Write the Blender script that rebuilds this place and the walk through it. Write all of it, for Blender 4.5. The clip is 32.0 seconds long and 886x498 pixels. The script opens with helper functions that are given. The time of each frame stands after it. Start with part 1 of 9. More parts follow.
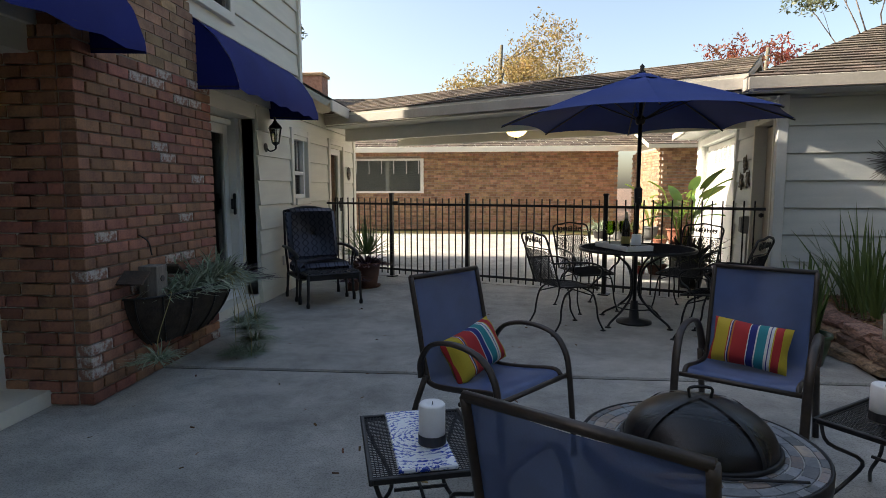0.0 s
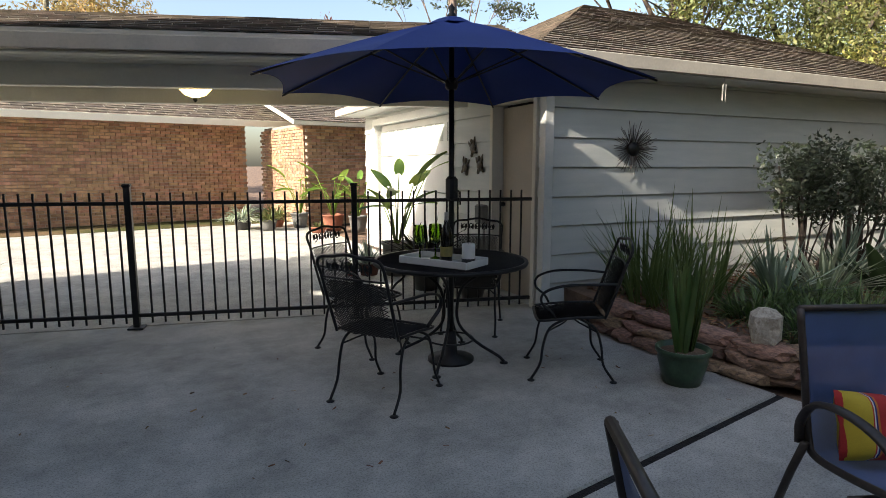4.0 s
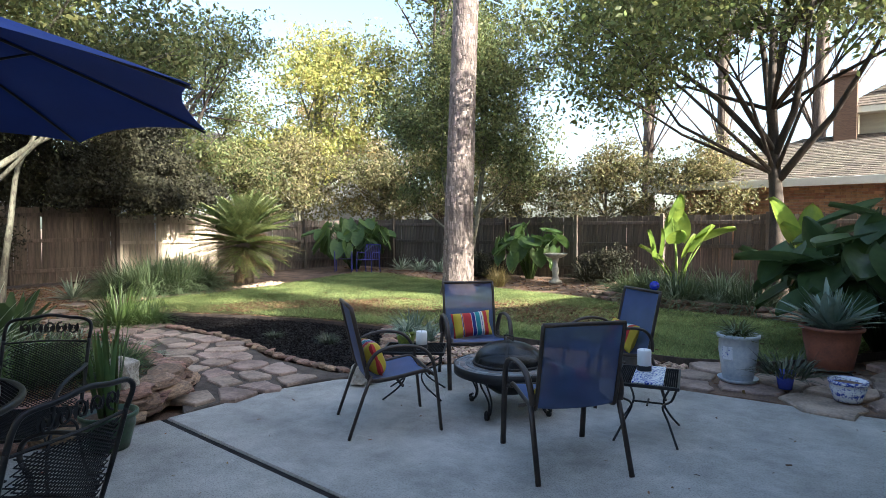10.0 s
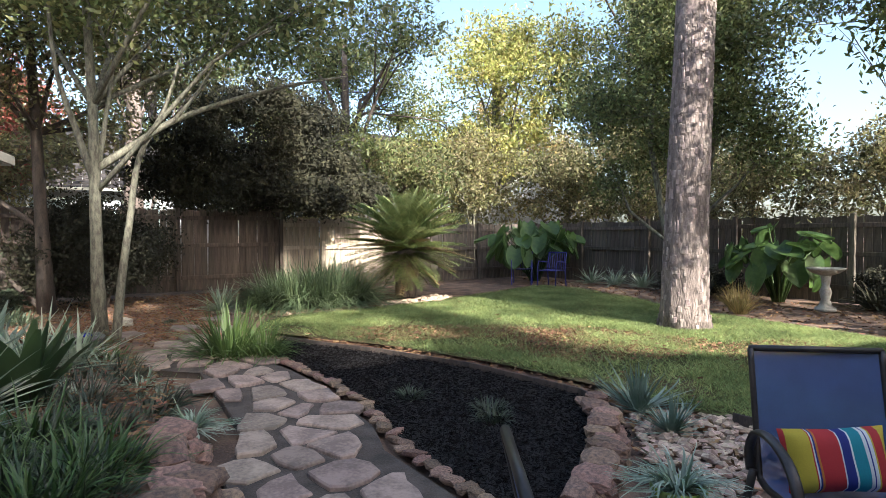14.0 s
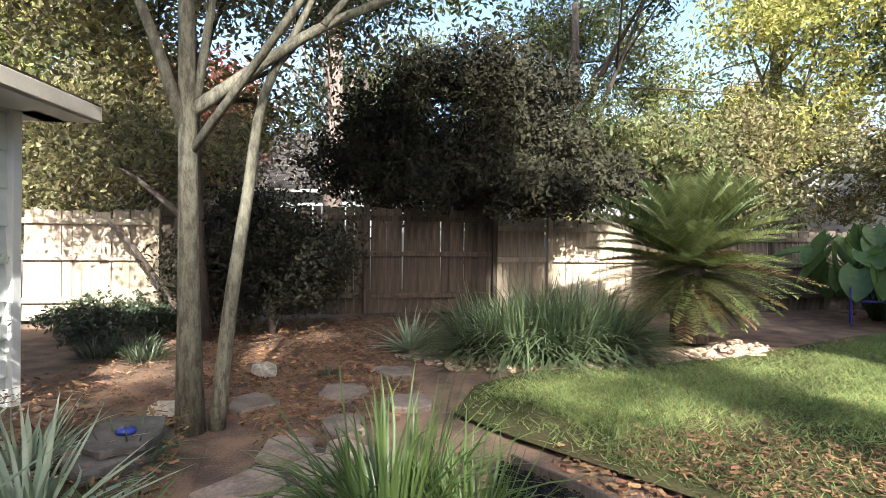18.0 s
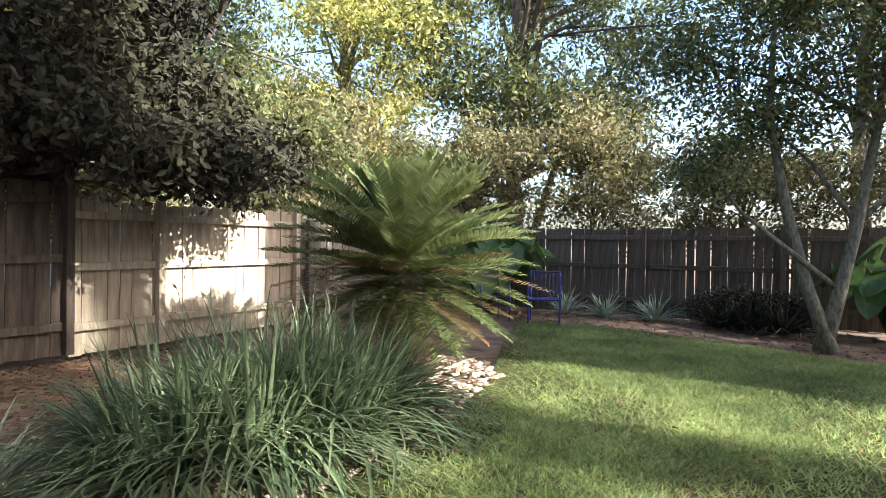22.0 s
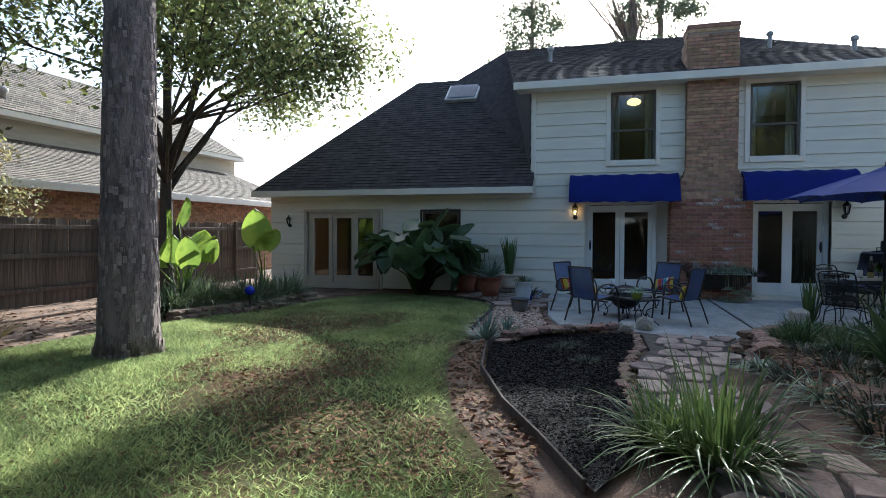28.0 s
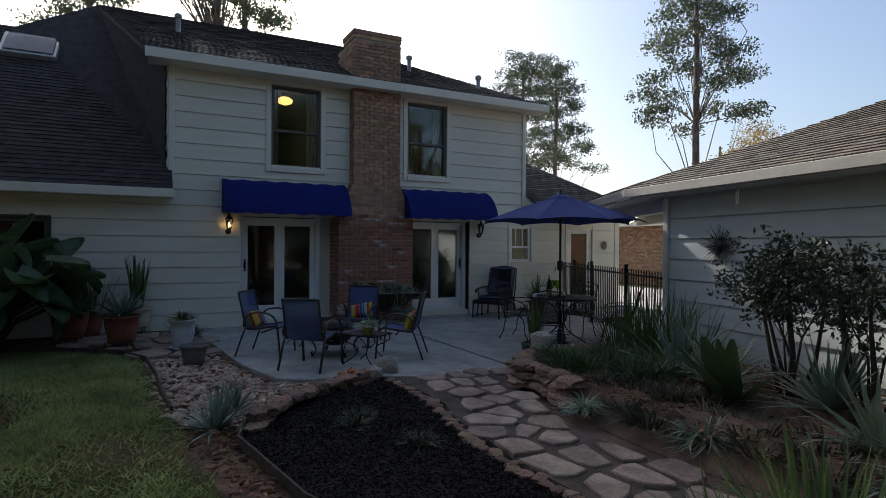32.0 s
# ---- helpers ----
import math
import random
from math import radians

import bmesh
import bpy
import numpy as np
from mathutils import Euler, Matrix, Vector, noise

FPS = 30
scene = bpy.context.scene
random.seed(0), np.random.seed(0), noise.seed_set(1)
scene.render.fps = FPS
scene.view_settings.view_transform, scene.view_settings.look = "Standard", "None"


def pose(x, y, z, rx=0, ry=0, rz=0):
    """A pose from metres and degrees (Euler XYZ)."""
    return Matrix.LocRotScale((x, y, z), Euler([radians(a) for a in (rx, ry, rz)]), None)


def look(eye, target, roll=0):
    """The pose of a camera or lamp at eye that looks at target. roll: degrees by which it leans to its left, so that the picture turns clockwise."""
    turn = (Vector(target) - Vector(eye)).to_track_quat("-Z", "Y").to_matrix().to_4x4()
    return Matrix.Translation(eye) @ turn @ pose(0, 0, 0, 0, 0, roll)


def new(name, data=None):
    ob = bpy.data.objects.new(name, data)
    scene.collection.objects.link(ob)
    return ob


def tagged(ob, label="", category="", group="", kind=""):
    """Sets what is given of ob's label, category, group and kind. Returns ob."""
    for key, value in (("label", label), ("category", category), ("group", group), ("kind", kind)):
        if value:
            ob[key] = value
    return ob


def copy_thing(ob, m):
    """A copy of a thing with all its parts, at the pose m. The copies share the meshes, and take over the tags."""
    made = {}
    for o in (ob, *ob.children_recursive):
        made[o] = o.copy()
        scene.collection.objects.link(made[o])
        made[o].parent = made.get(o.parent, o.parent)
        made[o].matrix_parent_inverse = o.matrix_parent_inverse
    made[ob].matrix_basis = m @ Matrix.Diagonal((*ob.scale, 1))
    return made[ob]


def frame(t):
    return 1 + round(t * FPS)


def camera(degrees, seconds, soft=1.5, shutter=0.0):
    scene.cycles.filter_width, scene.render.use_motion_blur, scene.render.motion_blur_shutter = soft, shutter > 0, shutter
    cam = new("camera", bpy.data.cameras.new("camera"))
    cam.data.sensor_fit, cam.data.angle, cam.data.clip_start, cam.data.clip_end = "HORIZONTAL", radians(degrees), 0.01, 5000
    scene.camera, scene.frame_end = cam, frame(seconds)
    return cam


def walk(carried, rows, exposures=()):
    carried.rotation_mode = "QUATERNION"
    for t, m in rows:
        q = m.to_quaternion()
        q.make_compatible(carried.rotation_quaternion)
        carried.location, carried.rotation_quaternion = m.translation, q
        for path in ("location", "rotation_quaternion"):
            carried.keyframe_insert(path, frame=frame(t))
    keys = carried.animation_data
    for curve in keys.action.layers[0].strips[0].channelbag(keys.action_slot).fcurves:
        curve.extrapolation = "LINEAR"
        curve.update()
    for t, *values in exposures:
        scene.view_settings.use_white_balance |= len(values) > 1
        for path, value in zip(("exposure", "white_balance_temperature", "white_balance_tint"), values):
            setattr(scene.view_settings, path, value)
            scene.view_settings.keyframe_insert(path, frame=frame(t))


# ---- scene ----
cam = camera(75.2, 32.0, soft=0.8)
PATH = [
    (0, (0.64, -0.374, 1.336), (0.47, 1.607, 1.125), -0.1),
    (0.5, (0.68, -0.239, 1.332), (0.706, 1.748, 1.112), -0.0),
    (1, (0.664, -0.065, 1.353), (0.805, 1.917, 1.128), -0.2),
    (1.5, (0.501, 0.19, 1.346), (0.759, 2.16, 1.115), -0.1),
    (2, (0.363, 0.475, 1.332), (0.818, 2.407, 1.091), -0.2),
    (2.5, (0.251, 0.854, 1.338), (0.82, 2.756, 1.092), -0.3),
    (4.5, (-0.604, 2.547, 1.432), (0.792, 3.951, 1.144), 0.2),
    (5, (-0.74, 3.005, 1.389), (0.869, 4.16, 1.111), 0.2),
    (5.5, (-0.797, 3.424, 1.406), (0.981, 4.298, 1.131), 0.1),
    (6, (-0.878, 3.797, 1.421), (1.022, 4.359, 1.15), -0.2),
    (6.5, (-0.911, 4.071, 1.423), (1.055, 4.334, 1.172), -0.3),
    (7, (-0.941, 4.405, 1.413), (1.046, 4.352, 1.185), -0.5),
    (7.5, (-1.012, 4.692, 1.425), (0.95, 4.368, 1.215), -0.5),
    (8, (-1.055, 4.934, 1.426), (0.834, 4.309, 1.222), -0.5),
    (8.5, (-1.012, 5.155, 1.43), (0.74, 4.213, 1.223), -0.6),
    (9, (-1.003, 5.363, 1.445), (0.606, 4.192, 1.241), -0.4),
    (9.5, (-1.016, 5.559, 1.443), (0.441, 4.197, 1.294), -0.3),
    (10, (-1.044, 5.622, 1.445), (0.228, 4.08, 1.368), -0.2),
    (10.5, (-1.003, 5.617, 1.436), (0.055, 3.921, 1.388), 0.0),
    (11, (-0.914, 5.544, 1.433), (-0.011, 3.76, 1.386), 0.2),
    (11.5, (-0.661, 5.292, 1.434), (0.229, 3.502, 1.384), 0.3),
    (12, (-0.318, 4.961, 1.421), (0.704, 3.243, 1.368), 0.4),
    (12.5, (0.061, 4.574, 1.437), (1.237, 2.957, 1.383), 0.2),
    (13, (0.466, 4.194, 1.433), (1.822, 2.725, 1.379), 0.2),
    (13.5, (0.865, 3.89, 1.399), (2.398, 2.607, 1.345), 0.1),
    (14, (1.236, 3.637, 1.374), (2.917, 2.555, 1.323), -0.2),
    (14.5, (1.721, 3.406, 1.347), (3.515, 2.524, 1.302), -0.0),
    (15, (2.167, 3.236, 1.303), (4.044, 2.547, 1.26), -0.1),
    (15.5, (2.612, 3.048, 1.28), (4.545, 2.536, 1.239), 0.0),
    (17.5, (4.862, 2.574, 1.278), (6.816, 2.15, 1.258), 0.5),
    (18, (5.37, 2.52, 1.292), (7.321, 2.081, 1.281), 0.6),
    (18.5, (5.844, 2.476, 1.283), (7.788, 2.008, 1.287), 0.3),
    (19, (6.38, 2.543, 1.245), (8.296, 1.969, 1.251), 0.7),
    (19.5, (6.913, 2.67, 1.292), (8.765, 1.915, 1.285), 0.6),
    (20, (7.39, 2.764, 1.312), (9.134, 1.786, 1.298), 0.6),
    (20.5, (7.79, 2.862, 1.331), (9.351, 1.611, 1.315), 0.8),
    (21, (8.16, 2.86, 1.342), (9.511, 1.386, 1.325), 0.9),
    (21.5, (8.49, 2.769, 1.361), (9.65, 1.139, 1.342), 0.9),
    (22, (8.917, 2.646, 1.365), (9.918, 0.915, 1.345), 0.8),
    (22.5, (9.225, 2.456, 1.338), (10.043, 0.631, 1.319), 0.3),
    (23, (9.469, 2.284, 1.331), (10.083, 0.38, 1.313), 0.4),
    (23.5, (9.703, 2.155, 1.305), (10.013, 0.179, 1.29), 0.1),
    (24, (9.867, 2.019, 1.266), (9.821, 0.019, 1.245), 0.2),
    (24.5, (10.055, 1.898, 1.257), (9.637, -0.058, 1.228), 0.2),
    (26.5, (11.739, 1.892, 1.464), (10.263, 0.543, 1.422), -0.4),
    (27, (11.955, 1.858, 1.463), (10.312, 0.718, 1.419), -0.2),
    (27.5, (12.014, 1.721, 1.447), (10.205, 0.87, 1.4), -0.1),
    (28, (11.869, 1.462, 1.426), (9.945, 0.92, 1.372), 0.2),
    (28.5, (11.613, 1.175, 1.431), (9.629, 0.927, 1.375), 0.2),
    (29, (11.347, 0.877, 1.413), (9.349, 0.943, 1.355), 0.3),
    (29.5, (10.988, 0.575, 1.396), (9.034, 0.996, 1.335), 0.3),
    (30, (10.641, 0.213, 1.404), (8.775, 0.929, 1.344), 0.4),
    (30.5, (10.334, -0.181, 1.434), (8.562, 0.745, 1.377), 0.5),
    (31, (9.976, -0.407, 1.474), (8.234, 0.574, 1.413), 0.4),
    (31.5, (9.643, -0.566, 1.543), (7.899, 0.412, 1.491), 0.4),
    (32, (9.484, -0.661, 1.572), (7.712, 0.266, 1.56), 0.4),
]
walk(cam, [(t, look(eye, target, roll)) for t, eye, target, roll in PATH],
     [(0.0, 1.37, 7100, 10), (2.5, 1.27, 7000, 10), (5.0, 1.52, 6700, 8), (8.0, 2.42, 6250, 5), (10.0, 2.15, 6150, 6), (13.0, 1.85, 6100, 8), (14.0, 1.88, 6050, 8), (15.0, 2.17, 6000, 8), (18.0, 1.87, 6100, 8), (19.0, 1.72, 6100, 8), (21.0, 2.37, 6050, 8), (22.0, 2.12, 6050, 8), (24.0, 2.12, 6100, 9), (27.0, 1.95, 5600, 6), (28.0, 1.40, 5600, 5), (29.0, 1.15, 5050, 7), (30.0, 0.65, 5650, 8), (32.0, 0.40, 5950, 9)])

# ---- world, sun ----
SUN_ELEV, SUN_AZ = 31.0, 180.0   # degrees; azimuth counter-clockwise from +x, towards the sun
world = bpy.data.worlds.new("sky")
scene.world = world
world.use_nodes = True
wn = world.node_tree
sky = wn.nodes.new("ShaderNodeTexSky")
sky.sky_type = "NISHITA"
sky.sun_disc = False
sky.sun_elevation = radians(SUN_ELEV)
sky.sun_rotation = radians(90 - SUN_AZ)
sky.dust_density = 3.0
sky.ozone_density = 0.7
wn.nodes["Background"].inputs["Strength"].default_value = 0.125
wn.links.new(sky.outputs["Color"], wn.nodes["Background"].inputs["Color"])
sun_data = bpy.data.lights.new("sun", "SUN")
sun_data.energy, sun_data.angle, sun_data.color = 5.0, radians(0.53), (1.0, 0.93, 0.82)
sun = new("sun", sun_data)
ca, sa = math.cos(radians(SUN_AZ)), math.sin(radians(SUN_AZ))
ce, se = math.cos(radians(SUN_ELEV)), math.sin(radians(SUN_ELEV))
sun.matrix_world = look((40 * ca * ce, 40 * sa * ce, 40 * se), (0, 0, 0))

# ---- mesh helpers ----
rng = np.random.default_rng(7)


class MB:
    """Collects vertices and faces of one mesh."""

    def __init__(self):
        self.v, self.f, self.m = [], [], []

    def add(self, verts, faces, slot=0):
        n = len(self.v)
        self.v.extend(tuple(p) for p in verts)
        for face in faces:
            self.f.append(tuple(i + n for i in face))
            self.m.append(slot)
        return self

    def box(self, c, s, bevel=0.0, m=None, slot=0):
        """A box with centre c and size s, its edges cut by bevel, moved by the matrix m."""
        hx, hy, hz = s[0] / 2, s[1] / 2, s[2] / 2
        b = min(bevel, hx * 0.9, hy * 0.9, hz * 0.9)
        c = Vector(c)
        if b <= 0:
            vs = [Vector((x * hx, y * hy, z * hz)) for x in (-1, 1) for y in (-1, 1) for z in (-1, 1)]
            fs = [(0, 1, 3, 2), (4, 6, 7, 5), (0, 4, 5, 1), (2, 3, 7, 6), (0, 2, 6, 4), (1, 5, 7, 3)]
        else:
            vs, idx = [], {}
            for x in (-1, 1):
                for y in (-1, 1):
                    for z in (-1, 1):
                        idx[x, y, z] = len(vs)
                        vs += [Vector((x * hx, y * (hy - b), z * (hz - b))), Vector((x * (hx - b), y * hy, z * (hz - b))), Vector((x * (hx - b), y * (hy - b), z * hz))]
            fs = []
            for a in range(3):
                o1, o2 = (a + 1) % 3, (a + 2) % 3
                for s1 in (-1, 1):
                    ring = []
                    for p, q in ((-1, -1), (1, -1), (1, 1), (-1, 1)):
                        k = [0, 0, 0]
                        k[a], k[o1], k[o2] = s1, p, q
                        ring.append(idx[tuple(k)] + a)
                    fs.append(tuple(ring if s1 > 0 else ring[::-1]))
                for p in (-1, 1):
                    for q in (-1, 1):
                        k0, k1 = [0, 0, 0], [0, 0, 0]
                        k0[a], k0[o1], k0[o2] = -1, p, q
                        k1[a], k1[o1], k1[o2] = 1, p, q
                        i0, i1 = idx[tuple(k0)], idx[tuple(k1)]
                        quad = (i0 + o1, i1 + o1, i1 + o2, i0 + o2)
                        fs.append(quad if p * q > 0 else quad[::-1])
            for key, i in idx.items():
                fs.append((i, i + 1, i + 2) if key[0] * key[1] * key[2] > 0 else (i, i + 2, i + 1))
        vs = [(m @ (c + p)) if m is not None else c + p for p in vs]
        return self.add(vs, fs, slot)

    def tube(self, pts, r, n=8, caps=True, slot=0, flat=1.0):
        """A round bar along pts; r is one radius or one a point; flat squeezes the section."""
        pts = [Vector(p) for p in pts]
        rs = r if hasattr(r, "__len__") else [r] * len(pts)
        rings, side = [], None
        for i, p in enumerate(pts):
            d = (pts[min(i + 1, len(pts) - 1)] - pts[max(i - 1, 0)]).normalized()
            if side is None:
                ref = Vector((0, 0, 1)) if abs(d.z) < 0.9 else Vector((1, 0, 0))
                side = d.cross(ref).normalized()
            else:
                side = (side - d * side.dot(d)).normalized()
            up = d.cross(side)
            rings.append([p + (side * math.cos(a) * flat + up * math.sin(a)) * rs[i] for a in (2 * math.pi * k / n for k in range(n))])
        vs = [p for ring in rings for p in ring]
        fs = [(i * n + k, i * n + (k + 1) % n, (i + 1) * n + (k + 1) % n, (i + 1) * n + k) for i in range(len(pts) - 1) for k in range(n)]
        if caps:
            fs += [tuple(range(n))[::-1], tuple((len(pts) - 1) * n + k for k in range(n))]
        return self.add(vs, fs, slot)

    def lathe(self, prof, n=24, c=(0, 0, 0), slot=0, close=True):
        """A turned shape from (radius, height) pairs."""
        vs = [(c[0] + r * math.cos(2 * math.pi * k / n), c[1] + r * math.sin(2 * math.pi * k / n), c[2] + z) for r, z in prof for k in range(n)]
        fs = [(i * n + k, i * n + (k + 1) % n, (i + 1) * n + (k + 1) % n, (i + 1) * n + k) for i in range(len(prof) - 1) for k in range(n)]
        if close:
            fs += [tuple(range(n))[::-1], tuple((len(prof) - 1) * n + k for k in range(n))]
        return self.add(vs, fs, slot)

    def prism(self, poly, z0, z1, inset=0.0, slot=0):
        """An upright slab over a polygon, its top edge drawn in by inset."""
        n = len(poly)
        cx, cy = sum(p[0] for p in poly) / n, sum(p[1] for p in poly) / n
        top = []
        for x, y in poly:
            d = math.hypot(x - cx, y - cy) or 1
            top.append((x - (x - cx) / d * inset, y - (y - cy) / d * inset, z1))
        mid = [(x, y, z1 - inset) for x, y in poly]
        low = [(x, y, z0) for x, y in poly]
        vs = low + mid + top
        fs = [tuple(range(n))[::-1], tuple(2 * n + i for i in range(n))]
        for i in range(n):
            j = (i + 1) % n
            fs += [(i, j, n + j, n + i), (n + i, n + j, 2 * n + j, 2 * n + i)]
        return self.add(vs, fs, slot)

    def mesh(self, name, mats, smooth=False):
        me = bpy.data.meshes.new(name)
        me.from_pydata(self.v, [], self.f)
        for mat in mats if hasattr(mats, "__len__") else [mats]:
            me.materials.append(mat)
        if any(self.m):
            me.polygons.foreach_set("material_index", self.m)
        if smooth:
            me.polygons.foreach_set("use_smooth", [True] * len(self.f))
        me.update()
        return me


def quads_mesh(name, verts, per, mat, smooth=False):
    """One mesh from an array of faces with per corners each (many leaves, blades)."""
    verts = np.asarray(verts, np.float32).reshape(-1, 3)
    me = bpy.data.meshes.new(name)
    n = len(verts) // per
    me.vertices.add(len(verts))
    me.vertices.foreach_set("co", verts.ravel())
    me.loops.add(len(verts))
    me.loops.foreach_set("vertex_index", np.arange(len(verts), dtype=np.int32))
    me.polygons.add(n)
    me.polygons.foreach_set("loop_start", np.arange(n, dtype=np.int32) * per)
    me.materials.append(mat)
    me.update(calc_edges=True)
    return me


def thing(name, label, category, at=None, group="", kind=""):
    ob = new(name)
    ob.empty_display_size = 0.2
    if at is not None:
        ob.matrix_world = at
    return tagged(ob, label, category, group, kind)


def part(name, mb, material, parent, label="", smooth=False):
    """One mesh object under a thing or under a part."""
    me = mb if isinstance(mb, bpy.types.Mesh) else mb.mesh(name, material, smooth)
    ob = new(name, me)
    ob.parent = parent
    return tagged(ob, label)


def solid(name, mb, material, label="", category="", group="", kind="", smooth=False):
    """One top-level mesh."""
    me = mb if isinstance(mb, bpy.types.Mesh) else mb.mesh(name, material, smooth)
    return tagged(new(name, me), label, category, group, kind)


# ---- materials ----
def material(name, a, b=None, rough=0.7, scale=6.0, fine=60.0, bump=0.2, metal=0.0, spread=(0.35, 0.65), random_by="", amount=0.25, translucent=0.0, wave=None, spec=0.5, dist=0.01):
    """Two colours mixed by noise at two scales, fine relief, and variation from piece to piece."""
    m = bpy.data.materials.new(name)
    m.use_nodes = True
    nt = m.node_tree
    nd, ln = nt.nodes, nt.links
    bsdf = nd["Principled BSDF"]
    b = b or tuple(c * 0.75 for c in a)
    tc = nd.new("ShaderNodeTexCoord")
    coord = tc.outputs["Object"]
    n1 = nd.new("ShaderNodeTexNoise")
    n1.inputs["Scale"].default_value, n1.inputs["Detail"].default_value = scale, 5
    n2 = nd.new("ShaderNodeTexNoise")
    n2.inputs["Scale"].default_value, n2.inputs["Detail"].default_value = fine, 4
    if wave:
        mp = nd.new("ShaderNodeMapping")
        mp.inputs["Scale"].default_value = wave
        ln.new(coord, mp.inputs["Vector"])
        coord = mp.outputs["Vector"]
    for n in (n1, n2):
        ln.new(coord, n.inputs["Vector"])
    add = nd.new("ShaderNodeMath")
    add.operation = "MULTIPLY_ADD"
    ln.new(n2.outputs["Fac"], add.inputs[0])
    add.inputs[1].default_value = 0.5
    ln.new(n1.outputs["Fac"], add.inputs[2])
    ramp = nd.new("ShaderNodeMapRange")
    ramp.inputs["From Min"].default_value, ramp.inputs["From Max"].default_value = spread[0] + 0.25, spread[1] + 0.25
    ln.new(add.outputs[0], ramp.inputs["Value"])
    mix = nd.new("ShaderNodeMix")
    mix.data_type = "RGBA"
    mix.inputs["A"].default_value, mix.inputs["B"].default_value = (*b, 1), (*a, 1)
    ln.new(ramp.outputs["Result"], mix.inputs["Factor"])
    col = mix.outputs["Result"]
    if random_by:
        src = nd.new("ShaderNodeObjectInfo").outputs["Random"] if random_by == "object" else nd.new("ShaderNodeNewGeometry").outputs["Random Per Island"]
        hsv = nd.new("ShaderNodeHueSaturation")
        mr = nd.new("ShaderNodeMapRange")
        mr.inputs["To Min"].default_value, mr.inputs["To Max"].default_value = 1 - amount, 1 + amount
        ln.new(src, mr.inputs["Value"])
        ln.new(mr.outputs["Result"], hsv.inputs["Value"])
        mr2 = nd.new("ShaderNodeMapRange")
        mr2.inputs["To Min"].default_value, mr2.inputs["To Max"].default_value = 0.5 - amount * 0.06, 0.5 + amount * 0.06
        sep = nd.new("ShaderNodeMath")
        sep.operation = "FRACT"
        mul = nd.new("ShaderNodeMath")
        mul.operation = "MULTIPLY"
        mul.inputs[1].default_value = 17.3
        ln.new(src, mul.inputs[0])
        ln.new(mul.outputs[0], sep.inputs[0])
        ln.new(sep.outputs[0], mr2.inputs["Value"])
        ln.new(mr2.outputs["Result"], hsv.inputs["Hue"])
        ln.new(col, hsv.inputs["Color"])
        col = hsv.outputs["Color"]
    ln.new(col, bsdf.inputs["Base Color"])
    bsdf.inputs["Roughness"].default_value = rough
    bsdf.inputs["Metallic"].default_value = metal
    bsdf.inputs["Specular IOR Level"].default_value = spec
    if bump:
        bp = nd.new("ShaderNodeBump")
        bp.inputs["Strength"].default_value, bp.inputs["Distance"].default_value = bump, dist
        ln.new(add.outputs[0], bp.inputs["Height"])
        ln.new(bp.outputs["Normal"], bsdf.inputs["Normal"])
    if translucent:
        tr = nd.new("ShaderNodeBsdfTranslucent")
        ln.new(col, tr.inputs["Color"])
        ms = nd.new("ShaderNodeMixShader")
        ms.inputs["Fac"].default_value = translucent
        ln.new(bsdf.outputs["BSDF"], ms.inputs[1])
        ln.new(tr.outputs["BSDF"], ms.inputs[2])
        ln.new(ms.outputs["Shader"], nd["Material Output"].inputs["Surface"])
    return m


def glow(name, colour, strength):
    m = bpy.data.materials.new(name)
    m.use_nodes = True
    b = m.node_tree.nodes["Principled BSDF"]
    b.inputs["Base Color"].default_value = (*colour, 1)
    b.inputs["Emission Color"].default_value = (*colour, 1)
    b.inputs["Emission Strength"].default_value = strength
    return m


def glass_material(name, tint=(0.85, 0.9, 0.9), see=0.9):
    """A thin pane: it lets light through and mirrors by Fresnel."""
    m = bpy.data.materials.new(name)
    m.use_nodes = True
    nt = m.node_tree
    tr, gl = nt.nodes.new("ShaderNodeBsdfTransparent"), nt.nodes.new("ShaderNodeBsdfGlossy")
    tr.inputs["Color"].default_value = (*[c * see for c in tint], 1)
    gl.inputs["Roughness"].default_value = 0.01
    fr, ms = nt.nodes.new("ShaderNodeFresnel"), nt.nodes.new("ShaderNodeMixShader")
    fr.inputs["IOR"].default_value = 1.7
    nt.links.new(fr.outputs[0], ms.inputs["Fac"])
    nt.links.new(tr.outputs[0], ms.inputs[1])
    nt.links.new(gl.outputs[0], ms.inputs[2])
    nt.links.new(ms.outputs[0], nt.nodes["Material Output"].inputs["Surface"])
    return m


